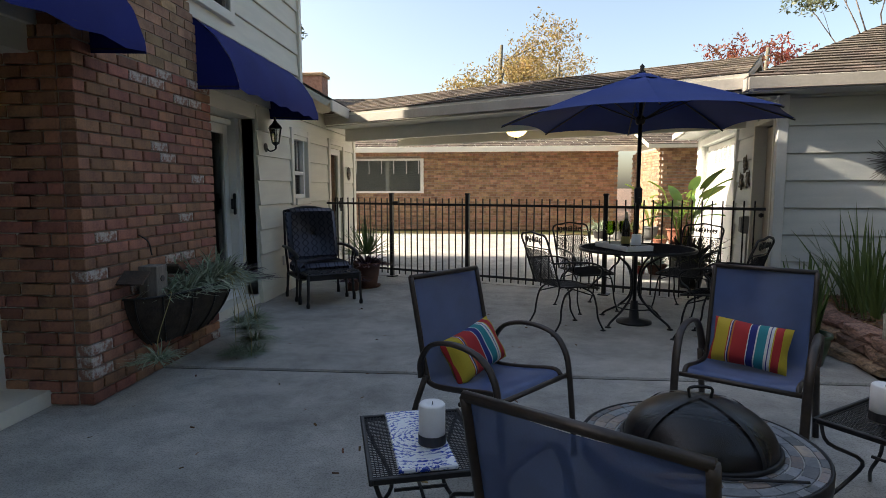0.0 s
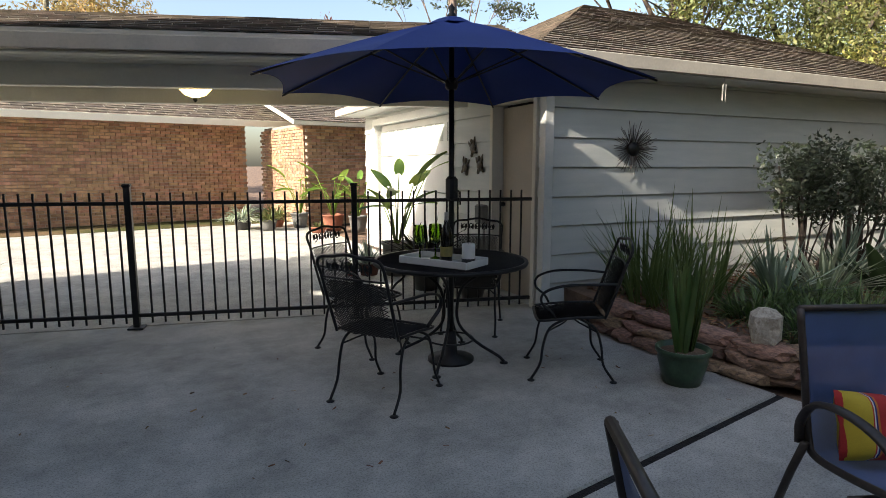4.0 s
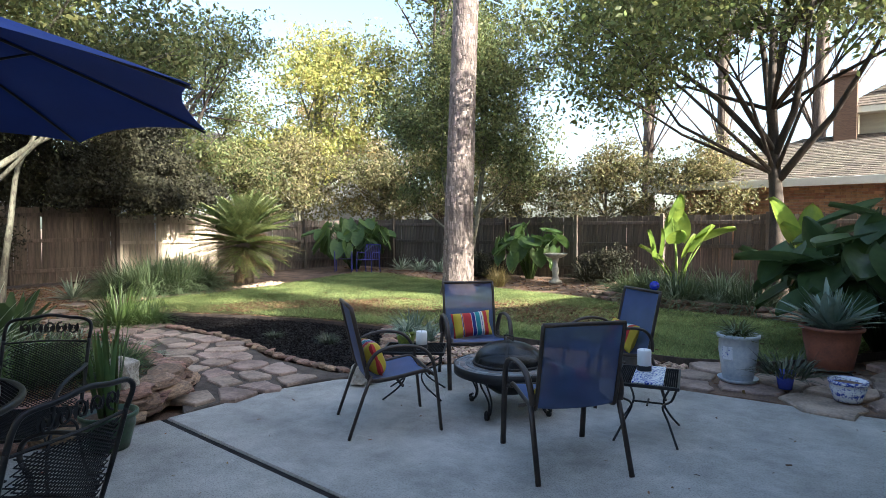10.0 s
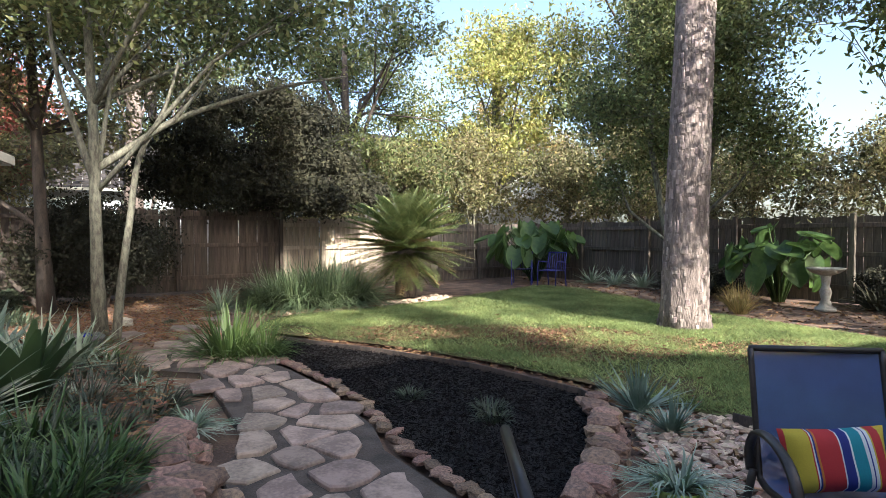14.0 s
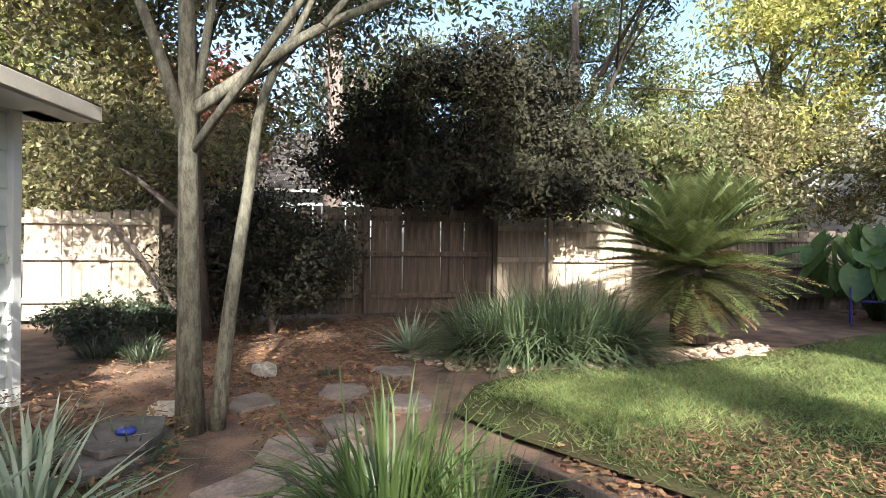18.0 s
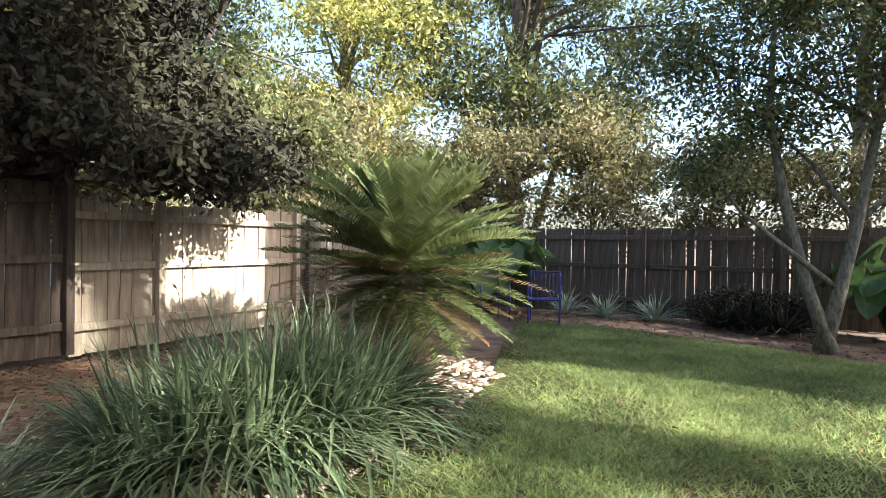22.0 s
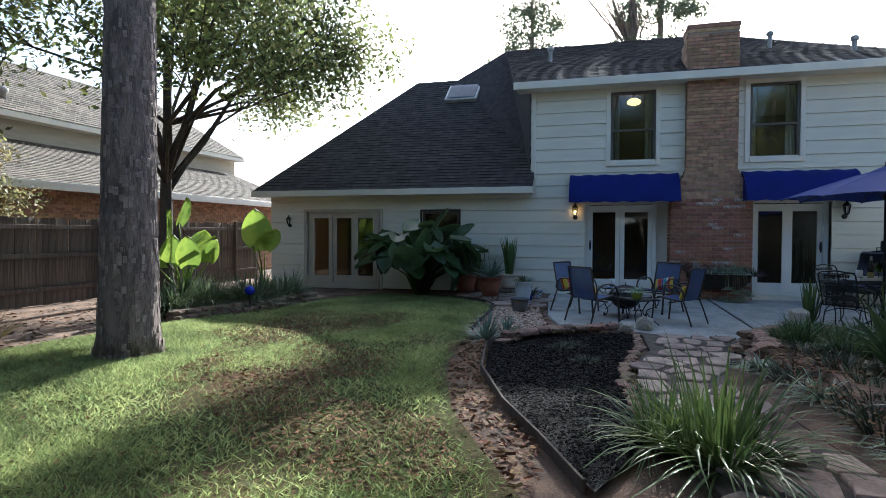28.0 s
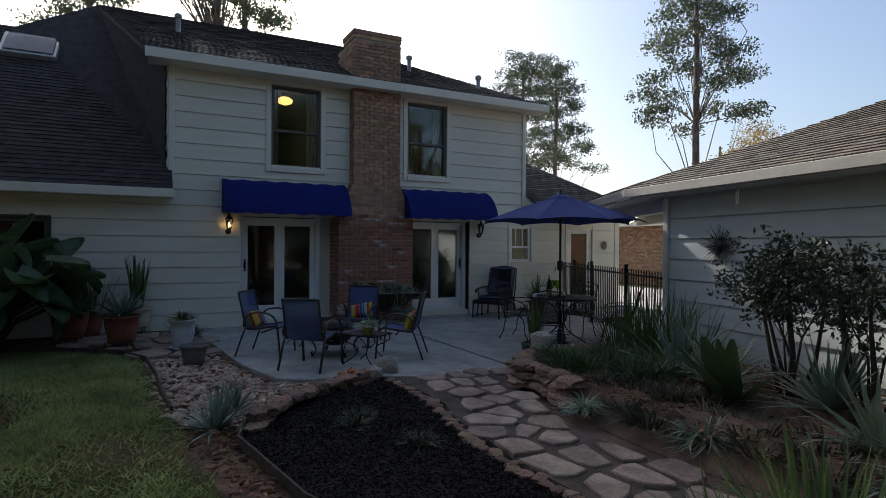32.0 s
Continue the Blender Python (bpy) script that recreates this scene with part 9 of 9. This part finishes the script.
gb = thing("gazing_ball", "small cobalt blue glass ball on a stake in the corner bed", "ornament", pose(2.62, -4.85, 0))
part("ball", MB().lathe([(0.09 * math.sin(a), 0.36 - 0.09 * math.cos(a)) for a in np.linspace(0.02, math.pi - 0.02, 12)], 20), material("cobalt_ball", (0.02, 0.04, 0.55), None, 0.12, 6, 40, 0.0), gb, smooth=True)
part("stake", MB().tube([(0, 0, -0.03), (0, 0, 0.28)], 0.012, 6), IRON, gb)


# ---- stones ----
def block_mesh(seed, mat, name="stone"):
    """A rough quarried block, about 1 x 1 x 1, with worn corners."""
    vs, fs = pebble_mesh(seed, 1.0, 0.0, 2)
    out = []
    for v in vs:
        k = max(abs(v.x), abs(v.y), abs(v.z))
        q = v.lerp(v / k * 0.86, 0.72)
        q = q * (0.54 + 0.17 * noise.noise(v * 1.7 + Vector((seed * 5.3, 1.1, 0))))
        out.append(q)
    return MB().add(out, fs).mesh(name, mat)


BLOCKS = [block_mesh(s, STONE) for s in range(6)]
PALEB = [block_mesh(s + 20, PALEROCK, "rock") for s in range(4)]
g = np.random.default_rng(17)


def stone_wall(line, label, courses=3, hh=0.085, depth=0.24, group="dry stone walls", top=0.0, lo=0.22, hi=0.44):
    w = thing("stone_wall", label, "stone wall", group=group)
    pts = [Vector((x, y, 0)) for x, y in line]
    for c in range(courses):
        for a, b in zip(pts, pts[1:]):
            L, s = (b - a).length, g.uniform(-0.12, 0.0)
            d = (b - a).normalized()
            while s < L:
                l = g.uniform(lo, hi)
                o = new("stone", BLOCKS[int(g.integers(6))])
                o.parent = w
                nrm = Vector((-d.y, d.x, 0))
                p = a + d * (s + l / 2) + nrm * g.normal(0.03 * c, 0.02)
                h = hh * g.uniform(0.9, 1.25)
                o.matrix_world = Matrix.Translation((p.x, p.y, top + hh * (c + 0.5))) @ Matrix.Rotation(math.atan2(d.y, d.x) + g.normal() * 0.06, 4, "Z") @ Matrix.Rotation(g.normal() * 0.04, 4, "X") @ Matrix.Diagonal((l * 1.06, depth * g.uniform(0.85, 1.2), h * 1.2, 1))
                s += l
    return w


stone_wall([(4.85, 3.12), (4.6, 3.2), (4.0, 3.2), (3.55, 3.62), (3.45, 3.9), (3.50, 4.75), (3.62, 5.25)][::-1], "stacked rough red-brown sandstone wall of the raised bed", 3)
stone_wall([(3.2, 1.55), (3.55, 0.95), (3.95, 0.5), (4.35, 0.22)], "low heap of rough stones at the end of the pebbles", 2, 0.08, 0.18, top=-0.03, lo=0.13, hi=0.26)
stone_wall([(4.0, -5.35), (3.2, -5.15), (2.3, -4.85), (1.3, -4.75), (0.5, -4.65)], "stacked rough stone edge of the corner bed", 2, 0.085, 0.24, top=-0.03)
fs_ = thing("border_stones", "row of small rough stones between flagstones and mulch", "edging stones", group="edging stones")
ml = [(3.3, 1.92), (4.0, 1.95), (4.4, 1.93), (4.95, 1.82), (5.6, 1.69), (6.2, 1.70), (7.0, 1.76), (7.6, 1.84), (7.85, 1.9)]
for a, b in zip(ml, ml[1:]):
    a, b = Vector((*a, 0)), Vector((*b, 0))
    L, s = (b - a).length, 0.0
    while s < L:
        l = g.uniform(0.08, 0.17)
        p = a.lerp(b, min(1, (s + l / 2) / L))
        o = new("stone", BLOCKS[int(g.integers(6))])
        o.parent = fs_
        o.matrix_world = Matrix.Translation((p.x, p.y - 0.05 + g.normal() * 0.02, 0.018)) @ Matrix.Rotation(math.atan2((b - a).y, (b - a).x) + g.normal() * 0.5, 4, "Z") @ Matrix.Rotation(g.normal() * 0.15, 4, "X") @ Matrix.Diagonal((l, g.uniform(0.08, 0.13), g.uniform(0.035, 0.06), 1))
        s += l * 0.95
for x, y, z, sx, sy, sz, rz, m in ((3.55, 3.87, 0.36, 0.26, 0.20, 0.27, 20, 0), (2.86, 2.05, 0.10, 0.24, 0.2, 0.22, 60, 1), (3.05, 1.78, 0.06, 0.2, 0.22, 0.16, 10, 2), (11.4, 3.0, 0.03, 0.3, 0.2, 0.14, 30, 2), (9.96, 3.56, 0.05, 0.24, 0.2, 0.16, 80, 3)):
    r = solid("rock", PALEB[m], PALEROCK, "pale rough limestone rock", "rock", "loose rocks")
    r.matrix_world = Matrix.Translation((x, y, z)) @ Matrix.Rotation(radians(rz), 4, "Z") @ Matrix.Diagonal((sx, sy, sz, 1))


def clip(poly, p, n):
    """Part of a polygon on the side n of p."""
    out = []
    for i in range(len(poly)):
        a, b = poly[i], poly[(i + 1) % len(poly)]
        da, db = (a - p).dot(n), (b - p).dot(n)
        if da <= 0:
            out.append(a)
        if da * db < 0:
            out.append(a.lerp(b, da / (da - db)))
    return out


def flags(name, label, poly, pitch, seed, z0, z1, gap=0.035, group="flagstones", rough=0.022):
    """Irregular flat stones that fill an area, each a part."""
    q = np.random.default_rng(seed)
    xs, ys = [p[0] for p in poly], [p[1] for p in poly]
    cen = []
    for i, x in enumerate(np.arange(min(xs) - pitch, max(xs) + pitch, pitch)):
        for y in np.arange(min(ys) - pitch, max(ys) + pitch, pitch * 0.82):
            cen.append(Vector((x + q.uniform(-0.34, 0.34) * pitch, y + (i % 2) * pitch * 0.4 + q.uniform(-0.3, 0.3) * pitch)))
    t = thing(name, label, "flagstones", group=group, kind="structure")
    for c in cen:
        if not inside(poly, [c.x], [c.y])[0]:
            continue
        cell = [c + Vector((math.cos(a), math.sin(a))) * pitch * 0.85 for a in np.linspace(0, 2 * math.pi, 13)[:-1]]
        for d in cen:
            v = d - c
            if 0 < v.length < pitch * 2.2:
                cell = clip(cell, c + v * 0.5 - v.normalized() * gap * q.uniform(0.35, 0.7), v.normalized())
        if len(cell) < 3:
            continue
        out = []
        for i in range(len(cell)):
            a, b = cell[i], cell[(i + 1) % len(cell)]
            k = max(1, int((b - a).length / 0.12))
            for j in range(k):
                p = a.lerp(b, (j + 0.12) / k)
                w = p - c
                out.append((p.x + w.x / w.length * q.normal(0, rough) * 0.6, p.y + w.y / w.length * q.normal(0, rough) * 0.6))
        dz = q.uniform(-0.008, 0.012)
        part("flagstone", MB().prism(out, z0, z1 + dz, 0.010), FLAG, t)
    return t


FP = [(3.32, 3.5), (3.55, 3.4), (4.09, 2.98), (4.7, 2.95), (5.2, 2.62), (5.6, 2.66), (6.4, 2.62), (7.3, 2.6), (7.6, 2.9), (8.4, 3.0), (9.2, 2.75), (9.0, 2.2), (7.9, 1.95), (6.9, 1.80), (6.2, 1.76), (4.9, 1.86), (4.46, 2.0), (3.4, 1.98), (3.08, 1.85), (3.25, 2.2), (3.40, 2.63)]
GRIT = material("dark_grit", (0.115, 0.09, 0.072), (0.055, 0.044, 0.036), 0.95, 6.0, 80, 0.6, dist=0.02)
solid("path_bed", MB().prism(FP, -0.08, 0.012, 0.01), GRIT, "grit and soil between the flagstones", "path", kind="structure")
flags("flagstone_path", "pinkish-brown irregular flagstone path round the bed", FP, 0.40, 5, 0.0, 0.034, gap=0.06)
SP = [(-1.95, -1.7), (-1.0, -1.6), (-0.3, -0.75), (0.55, -0.5), (0.75, 0.36), (0.49, 0.37), (-0.26, 0.30), (-1.07, 0.21), (-1.98, 0.19)]
solid("pot_terrace_bed", MB().prism(SP, -0.08, 0.0, 0.01), SOIL, "soil under the flagstones by the house", "path", kind="structure")
flags("flagstone_terrace", "dark reddish flagstones under the pots by the house", SP, 0.50, 8, -0.02, 0.03)
DUSTY = material("dusty_stone", (0.25, 0.20, 0.165), (0.15, 0.115, 0.095), 0.95, 5, 40, 0.6)
for x, y, r in ((10.13, 1.71, 0.24), (11.3, 1.68, 0.26), (12.1, 1.14, 0.26), (9.6, 2.3, 0.25), (10.55, 2.26, 0.27), (10.35, 3.0, 0.26)):
    out = [(x + r * (1 + 0.16 * g.normal()) * math.cos(a), y + 0.75 * r * (1 + 0.16 * g.normal()) * math.sin(a)) for a in np.linspace(0, 2 * math.pi, 12)[:-1]]
    solid("stepping_stone", MB().prism(out, -0.06, 0.0, 0.012), DUSTY, "flat brown stepping stone set in the soil", "stepping stone", "stepping stones")

SLATE = material("slate_slab", (0.15, 0.13, 0.12), (0.08, 0.07, 0.066), 0.85, 6, 40, 0.6, random_by="object", amount=0.2)
for k, (x, y, r, turn) in enumerate(((8.88, 3.56, 0.36, 0.2), (8.92, 3.52, 0.33, 0.9), (8.86, 3.6, 0.34, 1.7), (8.9, 3.55, 0.28, 2.3))):
    out = [(x + 1.1 * r * (1 + 0.13 * g.normal()) * math.cos(a + turn), y + 0.72 * r * (1 + 0.13 * g.normal()) * math.sin(a + turn)) for a in np.linspace(0, 2 * math.pi, 9)[:-1]]
    solid("slate_slab", MB().prism(out, 0.06 + 0.046 * k, 0.10 + 0.046 * k, 0.008), SLATE, "flat grey slate slab in a low stack on the bed", "slab", "stacked slabs")
solid("blue_lid", MB().lathe([(0.0, 0.242), (0.05, 0.242), (0.055, 0.262), (0.03, 0.272), (0.0, 0.272)], 16, (8.84, 3.52, 0)), BLUEC, "small blue glazed lid on the slate slabs", "lid", smooth=True)

# ---- neighbouring houses ----
GREYH = material("far_grey_boards", (0.48, 0.50, 0.52), (0.40, 0.42, 0.44), 0.7, 2, 40, 0.05, wave=(1, 1, 6))
CREAMH = material("far_cream_boards", (0.52, 0.49, 0.40), (0.44, 0.41, 0.34), 0.7, 2, 40, 0.05, wave=(1, 1, 6))
SHINGLE_S = material("sunned_shingle", (0.155, 0.13, 0.105), (0.085, 0.07, 0.058), 0.95, 6, 120, 0.5, random_by="island", amount=0.35)
BRICK_D = material("dark_brick", (0.20, 0.12, 0.085), (0.12, 0.075, 0.06), 0.9, 9, 70, 0.6, wave=(1, 1, 13))
sn = thing("brick_house_south", "low red brick house with a brown shingle roof behind the fence", "house")
SY = -11.6
part("wall", MB().box((-3.0, SY - 0.15, 1.3), (14.6, 0.25, 2.7)).box((4.2, SY - 3.0, 1.3), (0.25, 6.0, 2.7)), MORTAR, sn)
mb = MB()
for r in range(35):
    for k in range(64):
        x = -9.9 + k * 0.22 + (r % 2) * 0.11
        mb.box((x, SY, 0.02 + r * 0.075 + 0.033), (0.208, 0.06, 0.064))
    for k in range(24):
        mb.box((4.34, SY - 0.1 - k * 0.22, 0.02 + r * 0.075 + 0.033), (0.06, 0.208, 0.064))
tagged(part("brick", mb, BRICK_J, sn), kind="stuff")
part("fascia", MB().box((-2.7, SY + 0.55, 2.52), (15.4, 0.04, 0.2), 0.005).box((5.0, SY - 3.0, 2.52), (0.04, 7.1, 0.2), 0.005), WHITE, sn, "pale eaves board")
shingled("", [(-10.4, SY + 0.55, 2.62), (5.0, SY + 0.55, 2.62), (1.6, SY - 3.1, 4.05), (-10.4, SY - 3.1, 4.05)], SHINGLE_S, "", parent=sn, tab=0.4, row=0.2)
shingled("", [(5.0, SY + 0.55, 2.62), (5.0, SY - 7.0, 2.62), (1.6, SY - 3.1, 4.05), (1.6, SY - 3.1, 4.05)], SHINGLE_S, "", parent=sn, tab=0.4, row=0.2)
part("upper_storey", MB().box((-5.2, SY - 5.2, 4.0), (11.0, 4.2, 1.5)), CREAMH, sn, "cream boarded upper storey")
part("upper_fascia", MB().box((-5.0, SY - 2.62, 4.66), (11.4, 0.04, 0.16), 0.005).box((0.72, SY - 4.9, 4.66), (0.04, 4.56, 0.16), 0.005).box((-5.0, SY - 2.86, 4.6), (11.3, 0.44, 0.02)), TRIM, sn, "cream eaves board")
shingled("", [(-10.7, SY - 2.6, 4.76), (0.74, SY - 2.6, 4.76), (-2.4, SY - 5.8, 7.0), (-9.0, SY - 5.8, 7.0)], SHINGLE_S, "", parent=sn, tab=0.4, row=0.2)
shingled("", [(0.74, SY - 2.6, 4.76), (0.74, SY - 9.0, 4.76), (-2.4, SY - 5.8, 7.0), (-2.4, SY - 5.8, 7.0)], SHINGLE_S, "", parent=sn, tab=0.4, row=0.2)
part("chimney", MB().box((0.6, SY - 2.8, 4.6), (0.55, 0.5, 2.2), 0.01).box((0.6, SY - 2.8, 5.68), (0.64, 0.6, 0.12), 0.02).box((0.6, SY - 2.8, 5.8), (0.3, 0.3, 0.12), 0.01), BRICK_D, sn, "dark brick chimney")
part("roof_vent", MB().lathe([(0.07, 4.9), (0.07, 5.35), (0.12, 5.36), (0.12, 5.46), (0.02, 5.5)], 12, (-0.4, SY - 3.2, 0)), GREYH, sn, "grey metal roof vent", True)


def far_house(label, x, y, turn, w, d, h, ridge, wall, roof, wins, chim=None):
    hs = thing("neighbour_house", label, "house", pose(x, y, 0, 0, 0, turn), "far houses")
    part("wall", MB().box((0, 0, h / 2), (d, w, h)), wall, hs)
    M = hs.matrix_world
    e = 0.5
    q = [(-d / 2 - e, -w / 2 - e, h), (-d / 2 - e, w / 2 + e, h), (0, w / 2 + e, h + ridge), (0, -w / 2 - e, h + ridge)]
    for quad in (q, [(d / 2 + e, w / 2 + e, h), (d / 2 + e, -w / 2 - e, h), q[3], q[2]]):
        shingled("", quad, roof, "", parent=hs, tab=0.5, row=0.25)
    for s in (-1, 1):
        part("gable", MB().add([(-d / 2, s * w / 2, h), (d / 2, s * w / 2, h), (0, s * w / 2, h + ridge * 0.92)], [(0, 1, 2)]), wall, hs)
        part("barge_board", MB().tube([(-d / 2 - e, s * (w / 2 + e), h), (0, s * (w / 2 + e), h + ridge)], 0.07, 4).tube([(d / 2 + e, s * (w / 2 + e), h), (0, s * (w / 2 + e), h + ridge)], 0.07, 4), WHITE, hs)
    for yy, zz in wins:
        wn_ = part("window", MB().box((-d / 2 - 0.02, yy, zz), (0.08, 1.1, 1.3), 0.01), WHITE, hs)
        part("pane", MB().box((-d / 2 - 0.065, yy, zz), (0.01, 0.94, 1.14)), GLASS, wn_)
    if chim:
        part("chimney", MB().box((chim[0], chim[1], chim[2] / 2), (0.7, 0.7, chim[2]), 0.01).box((chim[0], chim[1], chim[2]), (0.82, 0.82, 0.14), 0.01), BRICK_J, hs)
    return hs


far_house("pale grey two-storey house beyond the fence", 28.0, -10.3, 4, 9.0, 7.0, 4.6, 1.9, GREYH, SHINGLE_D, ((-2.5, 3.6), (0.5, 3.6), (2.8, 3.6)), (-3.8, -2.6, 4.5))
far_house("dark-roofed low house beyond the fence corner", 22.0, -14.2, 70, 6.0, 6.0, 2.3, 2.2, GREYH, SHINGLE_D, ((-1.5, 1.5), (1.5, 1.5)))
far_house("grey house among the trees beyond the fence", 26.0, 3.6, -4, 9.0, 7.0, 2.85, 2.3, GREYH, SHINGLE_D, ((-2.2, 1.9), (0.4, 1.9)))

# ---- chimney bricks ----
BRICK_W = material("whitewashed_brick", (0.55, 0.50, 0.46), (0.28, 0.14, 0.10), 0.95, 22, 90, 0.6, spread=(0.40, 0.62))
g = np.random.default_rng(33)
PITCH, CO = 0.215, 0.076
shape = {}
rest = MB()
for r in range(78):
    z = 0.004 + r * CO
    if z > 5.76:
        break
    t = min(1.0, max(0.0, (z - 2.2) / 0.6))
    y0, y1 = 2.85 + 0.31 * t, 4.51 - 0.31 * t
    cuts = [y0] + [y for y in np.arange(2.85 + PITCH * (0.5 if r % 2 else 1.0), 4.51, PITCH) if y0 + 0.05 < y < y1 - 0.05] + [y1]
    for a, b in zip(cuts, cuts[1:]):
        L = round(b - a - 0.010, 2)
        mt = BRICK_W if g.random() < 0.10 else BRICK
        if r < 29:
            key = (L, mt.name)
            if key not in shape:
                shape[key] = MB().box((0, 0, 0), (0.10, L, CO - 0.010), 0.005).mesh("brick", mt)
            o = new("brick", shape[key])
            o.parent = CH
            o.matrix_world = Matrix.Translation((CF - 0.052 + g.uniform(-0.003, 0.003), (a + b) / 2, z + CO / 2)) @ Matrix.Rotation(g.normal() * 0.006, 4, "X")
        else:
            rest.box((CF - 0.052, (a + b) / 2, z + CO / 2), (0.10, L, CO - 0.010))
    for yy in (y0, y1):
        runs = [(CF - 0.11 - k * PITCH - (PITCH / 2 if r % 2 else 0) - PITCH / 2 + 0.005, PITCH - 0.010) for k in range(4)] + ([(CF - 0.155, 0.09)] if r % 2 else [])
        for x1, L in runs:
            at = (x1, yy + (0.045 if yy == y0 else -0.045), z + CO / 2)
            if r < 29:
                key = (round(L, 3), "side")
                if key not in shape:
                    shape[key] = MB().box((0, 0, 0), (L, 0.10, CO - 0.010), 0.005).mesh("brick", BRICK)
                o = new("brick", shape[key])
                o.parent = CH
                o.matrix_world = Matrix.Translation(at)
            else:
                rest.box(at, (L, 0.10, CO - 0.010))
tagged(part("brick_courses", rest, BRICK_J, CH), kind="stuff")
